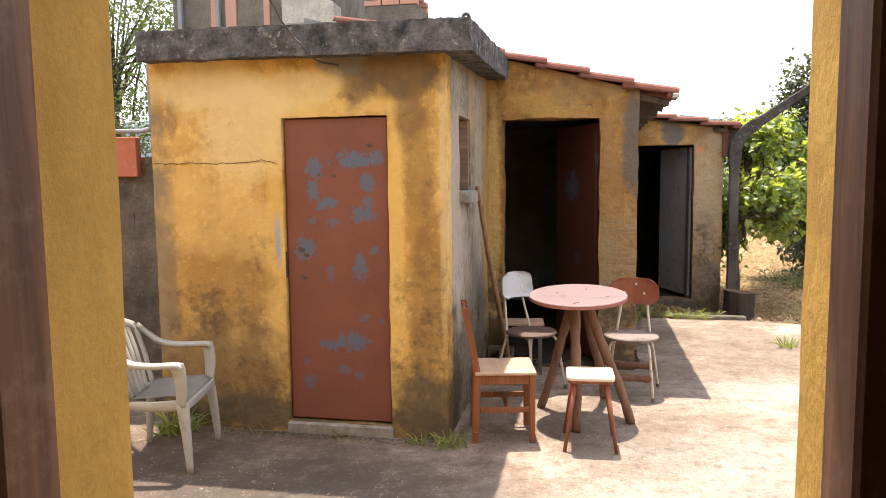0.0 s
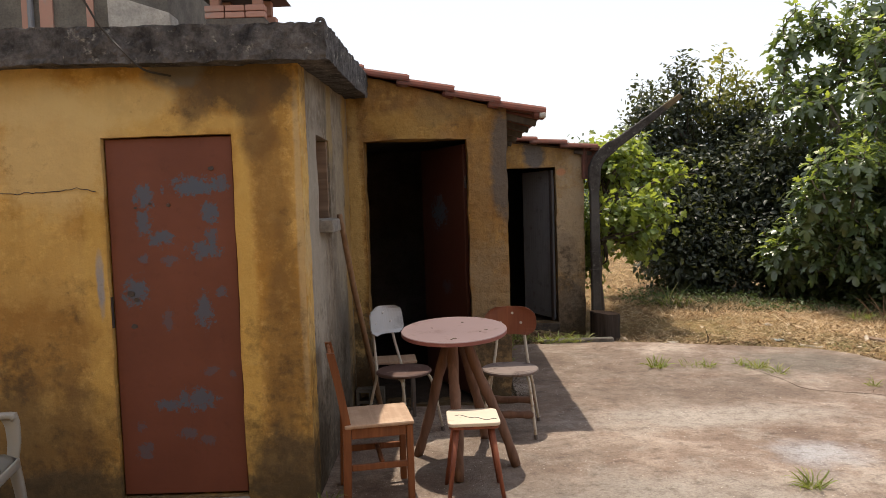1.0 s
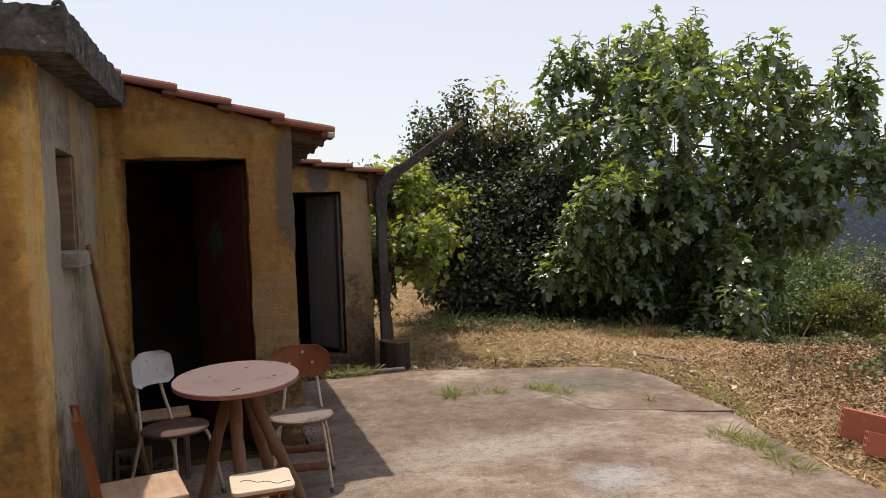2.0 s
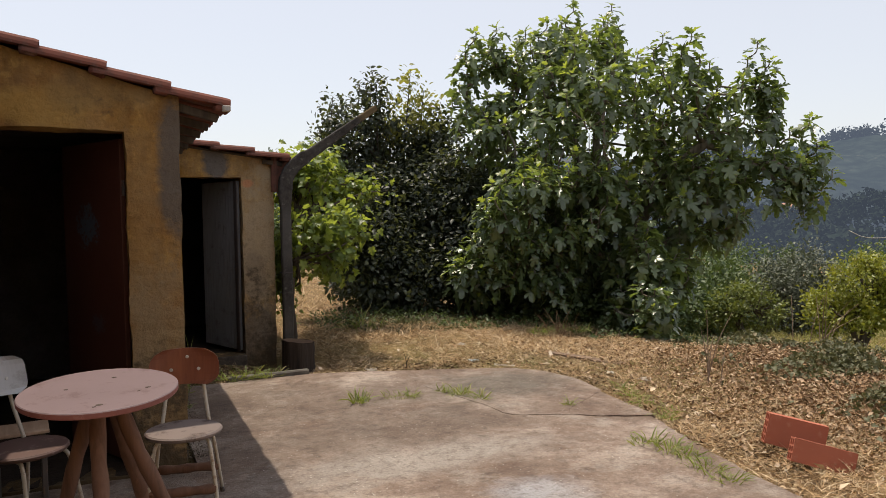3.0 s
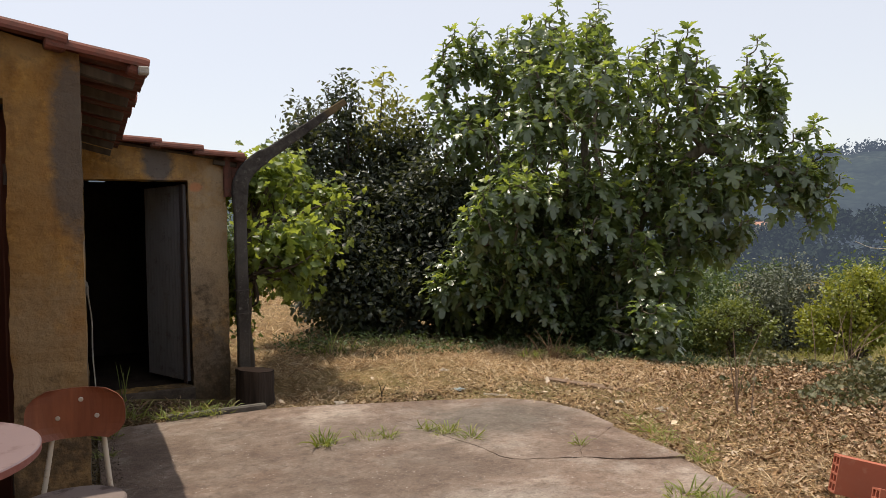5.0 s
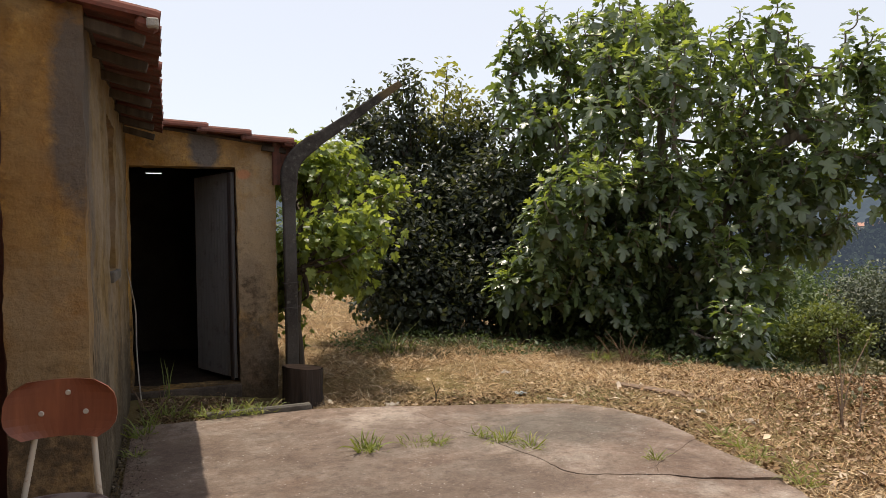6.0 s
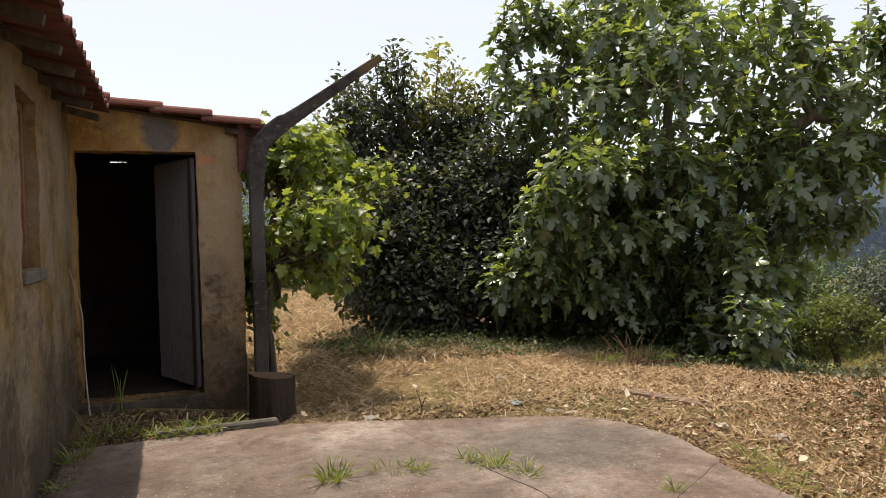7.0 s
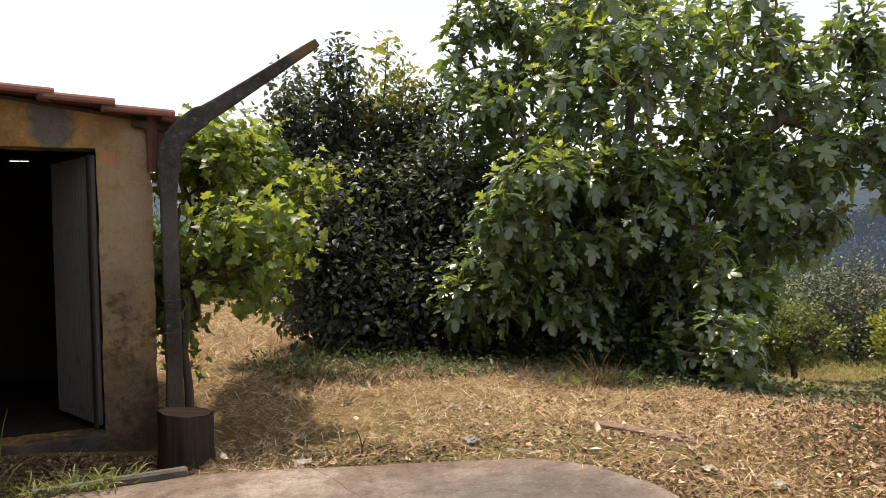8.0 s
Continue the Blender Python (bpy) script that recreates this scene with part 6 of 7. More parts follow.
def fig_whorls(tips, ways, per, size, shapes):
    """Fig leaves at shoot tips: a small bright upright heart, and large drooping leaves on stalks below it."""
    n, N = len(tips), len(tips) * per
    k = np.tile(np.arange(per), n)
    age = (k + RNG.random(N) * 0.6) / per
    axis = unit(ways * 0.55 + np.array([0, 0, 0.85]) + RNG.normal(size=(n, 3)) * 0.18)
    p, w = np.repeat(tips, per, 0), np.repeat(axis, per, 0)
    u = unit(np.cross(w, np.repeat(unit(RNG.normal(size=(n, 3))), per, 0)))
    v = np.cross(w, u)
    turn = (k * 2.4 + RNG.normal(size=N) * 0.3)[:, None]
    side = u * np.cos(turn) + v * np.sin(turn)
    stalk = (0.02 + 0.10 * age)[:, None]
    d = unit(side * 0.9 + w * (1.0 - 1.0 * age)[:, None] + np.array([0, 0, -1.0]) * (age ** 1.2 * RNG.uniform(0.6, 2.0, N))[:, None] + RNG.normal(size=(N, 3)) * 0.15)
    nrm = unit(w * 0.6 + np.array([0, 0, 0.9]) + side * 0.25 + RNG.normal(size=(N, 3)) * 0.38)
    place = p - w * (0.30 * age ** 1.2)[:, None] + unit(side + w * 0.5) * stalk
    grow = np.repeat(0.8 + 0.45 * RNG.random(n), per)
    return [place, turned(d, nrm), size * (0.60 + 0.62 * np.minimum(1, age * 1.6)) * grow * (0.85 + 0.3 * RNG.random(N)), RNG.integers(0, len(shapes), N)], age


FIG_LUMPS = [(8.85, 12.5, 2.9, 1.65, 1.45, 1.6), (8.75, 11.7, 2.85, 0.95, 0.75, 0.85), (9.15, 13.2, 4.25, 0.85, 0.75, 0.72), (8.25, 13.2, 4.05, 0.75, 0.75, 0.72), (7.45, 13.6, 3.9, 0.55, 0.6, 0.72), (7.6, 13.0, 2.9, 0.75, 0.85, 0.75), (9.6, 11.3, 3.4, 0.75, 0.75, 0.75),
             (10.4, 10.95, 3.1, 0.60, 0.65, 0.85), (10.95, 10.6, 2.25, 0.6, 0.55, 0.5), (9.9, 11.2, 1.9, 1.0, 0.85, 0.95), (7.25, 11.9, 1.75, 0.85, 0.8, 0.75), (8.2, 11.7, 1.6, 1.05, 0.75, 0.8),
             (6.55, 12.15, 1.0, 0.5, 0.5, 0.75), (8.9, 11.5, 0.95, 0.85, 0.6, 0.75), (9.2, 11.2, 0.5, 0.4, 0.4, 0.65), (7.7, 12.1, 0.85, 0.75, 0.5, 0.6), (8.25, 10.35, 0.22, 0.34, 0.28, 0.55), (8.65, 10.85, 0.85, 0.45, 0.4, 0.6)]
FIG_HEADS = [(9.2, 13.7, 5.35), (9.5, 12.95, 5.2), (8.75, 13.4, 4.95), (8.3, 13.2, 4.85), (7.75, 13.5, 4.35), (9.53, 11.0, 4.28), (9.75, 11.9, 4.45), (10.6, 10.7, 4.15), (10.75, 10.6, 3.85), (11.35, 10.35, 2.95), (11.45, 10.15, 2.5), (11.1, 10.2, 2.1),
             (7.1, 13.6, 4.65), (7.45, 13.5, 4.75), (6.95, 13.7, 4.3), (7.4, 14.9, 3.95), (10.1, 11.2, 3.9), (11.1, 10.5, 2.75), (10.75, 10.6, 3.5), (9.0, 12.4, 4.75), (8.1, 13.6, 4.75), (6.9, 13.6, 3.3)]


def fig_tree():
    base = (8.9, 12.6, -0.25)
    t = thing("fig_tree", pose(*base), "large spreading fig tree with broad lobed green leaves", "tree")
    high, high_ways = skin([q for q in FIG_LUMPS if q[2] > 2.5], 310, 0.34, 0.8, 1.6, -0.10, 1.9)
    low, low_ways = skin([q for q in FIG_LUMPS if q[2] < 2.5], 330, 0.24, 0.5, -0.15, -0.03, 1.5)
    tips, ways = np.vstack([high, low]), np.vstack([high_ways, low_ways])
    heads = []
    for x, y, z in FIG_HEADS:
        z += 0.13
        heads += [(x, y, z), (x - 0.10, y + 0.1, z - 0.24), (x + 0.12, y - 0.05, z - 0.40), (x + 0.02, y + 0.05, z - 0.62)]
    tips = np.vstack([tips, heads])
    ways = np.vstack([ways, np.tile([0.0, 0.0, 1.0], (len(heads), 1))])
    inner = [(x, y + 0.65, z * 0.8, a * 0.8, b * 0.8, c * 0.7) for x, y, z, a, b, c in FIG_LUMPS if z < 1.8]
    deep, deep_ways = skin(inner, 230, 0.24, 0.8, 0.1, -0.9)
    every, each = np.vstack([tips, deep]), np.vstack([ways, deep_ways])
    forks = [(8.3, 12.4, 1.7), (9.4, 12.1, 2.2), (7.6, 12.7, 2.2), (8.9, 12.8, 3.0), (9.9, 11.4, 1.7), (7.0, 12.2, 1.1), (8.4, 11.9, 1.0), (8.5, 13.0, 3.3), (10.0, 11.2, 2.7), (9.1, 11.7, 0.7), (9.3, 13.0, 3.5), (7.6, 13.5, 2.8)]
    part("trunk", branching(base, forks, every, each, 0.0095), BARK, t, "", True)
    off = np.array(base)
    leaves, age = fig_whorls(every - off, each, 11, 0.162, FIG_SHAPES)
    # bright young leaves mostly high up; fewer low down imitates the weaker light
    green = (age < 0.2) & (RNG.random(len(age)) < np.where(leaves[0][:, 2] > 2.0, 0.75, 0.35))
    part_mesh = new("young_leaves", leafy("young_leaves", [a[green] for a in leaves], FIG_SHAPES, YOUNG_FIG))
    part_mesh.parent = t
    leaves = [a[~green] for a in leaves]
    order = np.argsort(((leaves[0] + off - np.array((7.0, 11.0, 1.3))) ** 2).sum(1))
    meshes = [tri_mesh("leaf", *[np.asarray(a) for a in q], FIG_LEAF) for q in FIG_SHAPES]
    for i in order[:300]:
        ob = new("leaf", meshes[leaves[3][i]])
        ob.parent = t
        ob.matrix_basis = Matrix.Translation(leaves[0][i]) @ Matrix(leaves[1][i].tolist()).to_4x4() @ Matrix.Scale(float(leaves[2][i]), 4)
    crown = new("crown", leafy("crown", [a[order[300:]] for a in leaves], FIG_SHAPES, FIG_LEAF))
    crown.parent = t


fig_tree()

tree("bay_tree", "dense dark evergreen tree with small glossy leaves", "tree",
     [(6.1, 14.8, 1.2, 1.2, 1.1, 1.25), (5.05, 15.2, 2.85, 0.36, 0.5, 0.95), (5.75, 15.3, 3.25, 0.34, 0.5, 1.0), (6.45, 15.3, 3.15, 0.40, 0.5, 0.95), (7.05, 15.2, 2.85, 0.45, 0.5, 0.95), (5.25, 14.2, 0.95, 0.75, 0.9, 1.05), (6.9, 14.1, 1.4, 0.95, 0.9, 1.4), (7.1, 13.5, 0.75, 0.9, 0.75, 0.85), (7.7, 14.4, 1.6, 0.9, 0.9, 1.5), (6.0, 13.6, 0.5, 1.3, 0.6, 0.65), (5.5, 14.9, 2.0, 0.7, 0.8, 0.5), (6.6, 15.0, 2.2, 0.8, 0.8, 0.5)],
     6200, 9, 0.106, [BAY_SHAPE], BAY_LEAF, (6.2, 14.6, -0.08),
     [(6.0, 14.5, 1.4), (6.5, 15.1, 2.6), (5.5, 14.4, 1.0), (6.9, 14.4, 1.6), (5.1, 15.1, 2.4), (7.0, 14.8, 2.7), (5.75, 15.2, 2.9)], 0.08,
     DARK_BARK, 0.15, -0.5, 0.45, 0.12, 190, 0, None,
     [(5.75, 15.3, 3.95, 0.35), (5.5, 15.3, 3.75, 0.3), (6.5, 15.3, 3.85, 0.55), (6.75, 15.2, 3.7, 0.3), (4.95, 15.2, 3.5, 0.3), (5.2, 15.2, 3.4, 0.3), (4.65, 15.0, 2.9, 0.3), (5.95, 15.3, 3.9, 0.25), (7.1, 15.2, 3.5, 0.3)],
     0.10, 1.0, 0.0, (2.6, 0.14), 2.4, YOUNG_BAY, 3.3)

tree("grape_vine", "sunlit bright green grape vine on the pergola post", "vine",
     [(3.52, 10.62, 1.30, 0.34, 0.2, 0.42), (3.88, 10.7, 1.5, 0.22, 0.2, 0.28), (3.45, 11.35, 2.05, 0.42, 0.3, 0.36), (3.4, 12.3, 2.2, 0.34, 0.4, 0.2), (3.75, 11.6, 1.2, 0.36, 0.35, 0.42), (4.0, 12.9, 2.3, 0.5, 0.5, 0.3), (4.1, 13.7, 1.9, 0.5, 0.4, 0.55), (4.55, 12.6, 2.0, 0.5, 0.2, 0.13), (4.05, 12.6, 1.4, 0.35, 0.4, 0.5), (3.13, 11.25, 1.15, 0.13, 0.3, 0.85)],
     940, 6, 0.086, VINE_SHAPES, VINE_LEAF, (3.13, 10.66, -0.15),
     [(3.22, 10.75, 1.2), (3.4, 11.4, 1.9), (3.9, 12.6, 1.9), (3.3, 12.3, 2.2)], 0.030,
     DARK_BARK, 0.1, 0.0, 0.2, 0.45, 80, 300, (3.6, 10.4, 1.4), (), 0.10, 1.0, 0.75, (9, 0), 3.0)

tree("orange_tree", "yellow-green orange tree with a short forked trunk", "tree",
     [(17.75, 13.9, -0.15, 0.85, 0.85, 0.62), (17.2, 14.4, -0.75, 0.5, 0.55, 0.38), (18.4, 13.5, -0.7, 0.55, 0.55, 0.42), (17.0, 14.6, -1.15, 0.35, 0.4, 0.25), (17.6, 14.0, -0.95, 0.95, 0.8, 0.32)], 800, 9, 0.11, [SMALL_SHAPE], ORANGE_LEAF, (17.75, 13.95, land(17.75, 13.95) - 0.1),
     [(17.6, 13.9, -0.7), (18.0, 13.7, -0.5), (17.2, 14.3, -0.9), (18.4, 13.5, -0.9)], 0.08, DARK_BARK, 0.35, -0.05, 0.5, 0.0, 60, 0, None, (), 0.12, 1.0, 0.55, (9, 0), 2.2)
tree("orange_tree", "tall yellow-green orange tree with a sparse crown", "tree",
     [(20.7, 13.4, 0.7, 1.2, 1.3, 1.4), (21.3, 13.0, -0.5, 0.9, 0.9, 0.6), (19.9, 13.9, 0.9, 0.5, 0.6, 0.8)], 760, 9, 0.12, [SMALL_SHAPE], ORANGE_LEAF, (20.9, 13.4, land(20.9, 13.4) - 0.1),
     [(20.5, 13.5, 0.2), (21.1, 13.2, 0.4), (20.2, 13.7, 0.0), (20.7, 13.3, 1.0)], 0.12, DARK_BARK, 0.4, -0.1, 0.5, 0.0, 90, 0, None, (), 0.14, 1.0, 0.7, (9, 0), 1.6)
tree("citrus_tree", "small round citrus tree with a bare trunk on the slope", "tree",
     [(16.9, 16.8, -1.0, 0.8, 0.8, 0.62), (17.4, 16.4, -1.1, 0.5, 0.5, 0.40), (16.5, 17.1, -1.2, 0.4, 0.4, 0.32)], 420, 9, 0.11, [SMALL_SHAPE], CITRUS_LEAF, (16.9, 16.8, land(16.9, 16.8) - 0.1),
     [(16.7, 16.8, -1.15), (17.2, 16.6, -1.05), (16.9, 16.9, -0.75)], 0.07, DARK_BARK, 0.3, -0.1, 0.5, 0.0, 50, 0, None, (), 0.12, 1.0, 0.6, (9, 0), 2.0)
tree("olive_tree", "grey-green olive tree down the slope", "tree",
     [(21.5, 18.8, -0.8, 1.3, 1.3, 1.1), (20.6, 19.3, -1.2, 1.0, 1.0, 0.8), (22.3, 18.4, -1.4, 0.9, 0.9, 0.8), (21.2, 19.0, -1.9, 1.3, 1.3, 0.8)], 1900, 9, 0.12, [SMALL_SHAPE], OLIVE_LEAF, (21.5, 18.8, land(21.5, 18.8) - 0.1),
     [(21.3, 18.9, -1.2), (21.9, 18.7, -0.9)], 0.12, DARK_BARK, 0.5, -0.25, 0.6, 0.0, 40, 0, None, (), 0.2)
for k, (x, y, h, r) in enumerate(((18.3, 19.5, 2.0, 1.2), (16.4, 19.0, 1.9, 1.2), (14.6, 18.6, 1.8, 1.3), (13.4, 20.5, 2.6, 1.6), (19.6, 22.0, 2.8, 1.8), (25.5, 24.0, 2.0, 1.8), (26.5, 19.5, 1.6, 1.4), (29.0, 21.0, 2.0, 2.0), (22.0, 23.5, 1.6, 1.6))):
    z = land(x, y)
    tree("bush", "green bush on the slope below the yard", "bush", [(x, y, z + h * 0.6, r, r, h * 0.7), (x + r * 0.5, y - r * 0.4, z + h * 0.4, r * 0.7, r * 0.7, h * 0.5)], 420, 8, 0.16, [SMALL_SHAPE], BUSH_LEAF, (x, y, z - 0.05),
         [(x, y, z + h * 0.5), (x + r * 0.4, y, z + h * 0.4)], 0.05, DARK_BARK, 0.5, -0.3, 0.5, 0.0, 20, 0, None, (), 0.2)
# bushes added below the fig crown to close the gap with dark
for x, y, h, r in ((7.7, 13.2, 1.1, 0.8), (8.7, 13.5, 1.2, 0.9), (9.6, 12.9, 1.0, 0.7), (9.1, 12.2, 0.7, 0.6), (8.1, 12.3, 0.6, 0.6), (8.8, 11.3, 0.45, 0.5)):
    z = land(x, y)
    tree("bush", "bush added under the fig tree to deepen the dark there", "bush", [(x, y, z + h * 0.5, r, r * 0.7, h * 0.6)], 330, 8, 0.11, [SMALL_SHAPE], BUSH_LEAF, (x, y, z - 0.05),
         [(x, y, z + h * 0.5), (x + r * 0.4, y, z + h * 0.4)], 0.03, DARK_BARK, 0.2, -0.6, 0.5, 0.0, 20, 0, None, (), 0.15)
for k, (x, y, h, r) in enumerate(((2.6, 24.0, 2.0, 1.6), (4.8, 25.0, 1.8, 1.8), (7.2, 24.6, 2.3, 2.0), (9.8, 24.0, 2.2, 2.0), (6.0, 27.0, 3.2, 2.2), (0.5, 25.0, 3.0, 2.0))):
    tree("bush", "sunlit green hedge bush beyond the dry field", "bush", [(x, y, h * 0.55, r, r * 0.8, h * 0.6), (x + 0.8, y - 0.3, h * 0.35, r * 0.8, r * 0.7, h * 0.4)], 420, 8, 0.16, [SMALL_SHAPE], BUSH_LEAF, (x, y, land(x, y) - 0.05),
         [(x, y, h * 0.5), (x + 0.5, y, h * 0.4)], 0.05, DARK_BARK, 0.5, -0.3, 0.5, 0.0, 20, 0, None, (), 0.2)
tree("garden_tree", "leafy sunlit tree behind the garden wall", "tree",
     [(-4.6, 9.5, 2.6, 1.5, 1.4, 2.0), (-5.6, 10.4, 4.2, 1.6, 1.4, 1.8), (-4.1, 8.6, 1.6, 0.8, 0.8, 1.0)], 2000, 8, 0.065, [SMALL_SHAPE], BUSH_LEAF, (-4.8, 9.6, -0.1),
     [(-4.6, 9.5, 2.0), (-5.4, 10.2, 3.4), (-4.2, 8.9, 1.6)], 0.1, DARK_BARK, 0.5, -0.2, 0.5, 0.0, 60, 0, None, (), 0.15)


def scattered(name, label, category, shape, mat, pts, sizes, flat=0.25, sink=0.0, up=0.0, shapes=None):
    """Blades or leaves strewn on the ground, as one object."""
    pts = np.asarray(pts)
    n = len(pts)
    a = RNG.random(n) * 2 * math.pi
    d = np.stack([np.cos(a), np.sin(a), up + RNG.normal(size=n) * flat], 1)
    nrm = np.stack([RNG.normal(size=n) * flat * 1.5, RNG.normal(size=n) * flat * 1.5, np.ones(n)], 1)
    v, f = strewn(shape, turned(d, nrm), pts, sizes)
    tagged(new(name, tri_mesh(name, v, f, mat)), label, category, "", "stuff")


LAND_X, LAND_Y = np.arange(-7, 33.1, 0.35), np.arange(-4, 31.1, 0.35)
LAND_Z = np.array([[land(x, y) for y in LAND_Y] for x in LAND_X])


def lie(x, y):
    """The height of the ground at many places at once."""
    u, v = np.clip((x + 7) / 0.35, 0, len(LAND_X) - 1.001), np.clip((y + 4) / 0.35, 0, len(LAND_Y) - 1.001)
    i, j = u.astype(int), v.astype(int)
    a, b = u - i, v - j
    return (LAND_Z[i, j] * (1 - a) + LAND_Z[i + 1, j] * a) * (1 - b) + (LAND_Z[i, j + 1] * (1 - a) + LAND_Z[i + 1, j + 1] * a) * b


def paved(x, y):
    """inside() for many places at once."""
    hit = np.zeros(len(x), bool)
    pts = [*OUTLINE, (-6.0, 9.6)]
    for (ax, ay), (bx, by) in zip(pts, pts[1:] + pts[:1]):
        if ay != by:
            hit ^= ((ay > y) != (by > y)) & (x < (bx - ax) * (y - ay) / (by - ay) + ax)
    return hit | ((x < 1.75) & (y < 10.6)) | ((x < 3.0) & (y > 10.5) & (y < 13.6))


def sow(count, spots, soft=False):
    """Random places on the ground near spots (x, y, rx, ry)."""
    spots = np.asarray(spots, float)
    w = spots[:, 2] * spots[:, 3]
    out = np.zeros((0, 3))
    while len(out) < count:
        q = spots[RNG.choice(len(spots), count, p=w / w.sum())]
        e = RNG.normal(size=(count, 2)) * 0.62 if soft else 2 * RNG.random((count, 2)) - 1
        p = q[:, :2] + q[:, 2:] * e
        p = p[~paved(p[:, 0] + 0.02 * RNG.normal(size=count), p[:, 1])]
        out = np.vstack([out, np.column_stack([p, lie(p[:, 0], p[:, 1]) + 0.012 * RNG.random(len(p))])])
    return out[:count]


def raised(pts, height, power):
    """The same places lifted by up to height."""
    return pts + np.column_stack([np.zeros((len(pts), 2)), height * RNG.random(len(pts)) ** power])


near_spots = [(5.0, 10.5, 3.4, 1.1), (6.6, 7.6, 2.0, 3.0), (5.9, 5.2, 1.3, 1.6), (3.9, 12.0, 0.9, 1.0), (6.8, 11.7, 2.6, 0.6)]
def straw_places(count):
    """Raked straw in uneven low heaps, with thinner places between."""
    p = sow(int(count * 1.7), near_spots)
    h = np.array([max(0.0, 0.5 * noise.noise(Vector((x * 2.3, y * 2.3, 4))) + 0.35 * noise.noise(Vector((x * 6, y * 6, 8))) + 0.18) for x, y, z in p.tolist()])
    bare = np.where((p[:, 0] < 3.0) & (p[:, 1] < 11), 0.12, np.where((p[:, 0] > 6.2) & (p[:, 1] < 8.6), 0.4, 1.0))
    keep = np.nonzero(RNG.random(len(p)) < (0.30 + 1.6 * h) * bare)[0][:count]
    p, h = p[keep], h[keep]
    p[:, 2] += (0.02 + 0.09 * h) * RNG.random(len(p)) ** 1.3
    return p


straw_at = straw_places(210000)
scattered("straw", "dry golden straw and mown grass lying on the soil", "straw", BLADE_SHAPE, STRAW, straw_at, 0.018 + 0.13 * RNG.random(len(straw_at)) ** 2.8, 0.42)
scattered("fallen_leaves", "large curled pale dead leaves lying on the straw", "leaves", CURL_SHAPE, dry("pale_dead_leaf", (0.50, 0.36, 0.22), (0.68, 0.55, 0.40), (0.36, 0.22, 0.13), (0.74, 0.65, 0.52)),
          raised(sow(420, [(5.4, 9.6, 2.6, 0.9), (6.6, 7.4, 2.0, 2.6), (5.9, 5.2, 1.0, 1.4)]), 0.05, 1), 0.03 + 0.075 * RNG.random(420) ** 3, 0.45)
scattered("straw_field", "dry golden grass of the field behind the trees", "straw", BLADE_SHAPE, STRAW, sow(30000, [(5.0, 18.0, 5.0, 4.5), (3.9, 13.0, 1.3, 1.7)]), 0.08 + 0.16 * RNG.random(30000), 0.3, 0, 0.2)
scattered("dead_leaves", "brown dead leaves and chaff among the straw", "leaves", CURL_SHAPE, DEAD_LEAF, raised(sow(4000, [(6.6, 7.6, 2.0, 3.0), (5.9, 5.2, 1.3, 1.6), (4.8, 9.8, 2.6, 0.8)]), 0.03, 1), 0.014 + 0.04 * RNG.random(4000) ** 3, 0.45)
scattered("chaff", "dark leaf litter gathered along the slab's edge", "leaves", CURL_SHAPE, dry("dark_litter", (0.10, 0.062, 0.034), (0.20, 0.125, 0.068), (0.065, 0.042, 0.025), (0.40, 0.31, 0.2)),
          np.vstack([sow(9000, [(3.9, 9.45, 1.6, 0.35), (5.3, 8.2, 0.5, 0.7), (5.3, 6.2, 0.5, 0.9)], True), sow(5000, [(2.3, 10.1, 0.75, 0.55)])]), 0.012 + 0.03 * RNG.random(14000), 0.35)
bank = [(8.0, 6.7, 0.8, 1.0), (7.5, 5.7, 0.8, 0.8), (9.1, 8.8, 0.9, 0.8), (8.8, 6.0, 0.8, 1.0)]
clumps = [(x, y, z + (0.04 + 0.30 * max(0.0, noise.noise(Vector((x * 1.6, y * 1.6, 3))) + 0.15)) * RNG.random() ** 0.7) for x, y, z in sow(24000, bank, True).tolist() if noise.noise(Vector((x * 1.6, y * 1.6, 3))) + 0.5 * noise.noise(Vector((x * 5, y * 5, 1))) > -0.08]
scattered("bramble_cover", "dull green bramble and ivy leaves covering the bank", "groundcover", VINE_SHAPES[1], IVY_LEAF, clumps, 0.02 + 0.04 * RNG.random(len(clumps)), 0.7)
scattered("dry_leaves", "brown dry leaves fallen over the bank", "leaves", CURL_SHAPE, LITTER, raised(sow(60000, bank + [(7.2, 7.0, 1.3, 2.2), (6.4, 5.8, 0.9, 1.6), (8.0, 7.6, 1.0, 0.9)], True), 0.07, 1), 0.012 + 0.04 * RNG.random(60000) ** 2, 0.6)
scattered("slope_grass", "yellow-green grass on the slope below the yard", "grass", GRASS_SHAPE, foliage("slope_grass", (0.20, 0.20, 0.06), (0.36, 0.32, 0.12), (0.50, 0.48, 0.12), 0.7, 0.3, (0.50, 0.42, 0.20)), sow(80000, [(18.0, 16.0, 6.5, 7.0), (12.6, 12.5, 3.0, 3.5), (22.0, 24.0, 8.0, 6.0)]), 0.08 + 0.22 * RNG.random(80000), 0.4, 0, 0.8)
scattered("shade_weeds", "low green weeds in the shade of the trees", "weeds", SMALL_SHAPE, BUSH_LEAF, raised(sow(4200, [(7.3, 11.8, 1.8, 0.3), (5.2, 12.9, 1.2, 0.6), (9.0, 10.3, 0.8, 0.35), (8.0, 10.7, 0.8, 0.35)]), 0.16, 2), 0.025 + 0.05 * RNG.random(4200), 0.5, 0, 0.3)
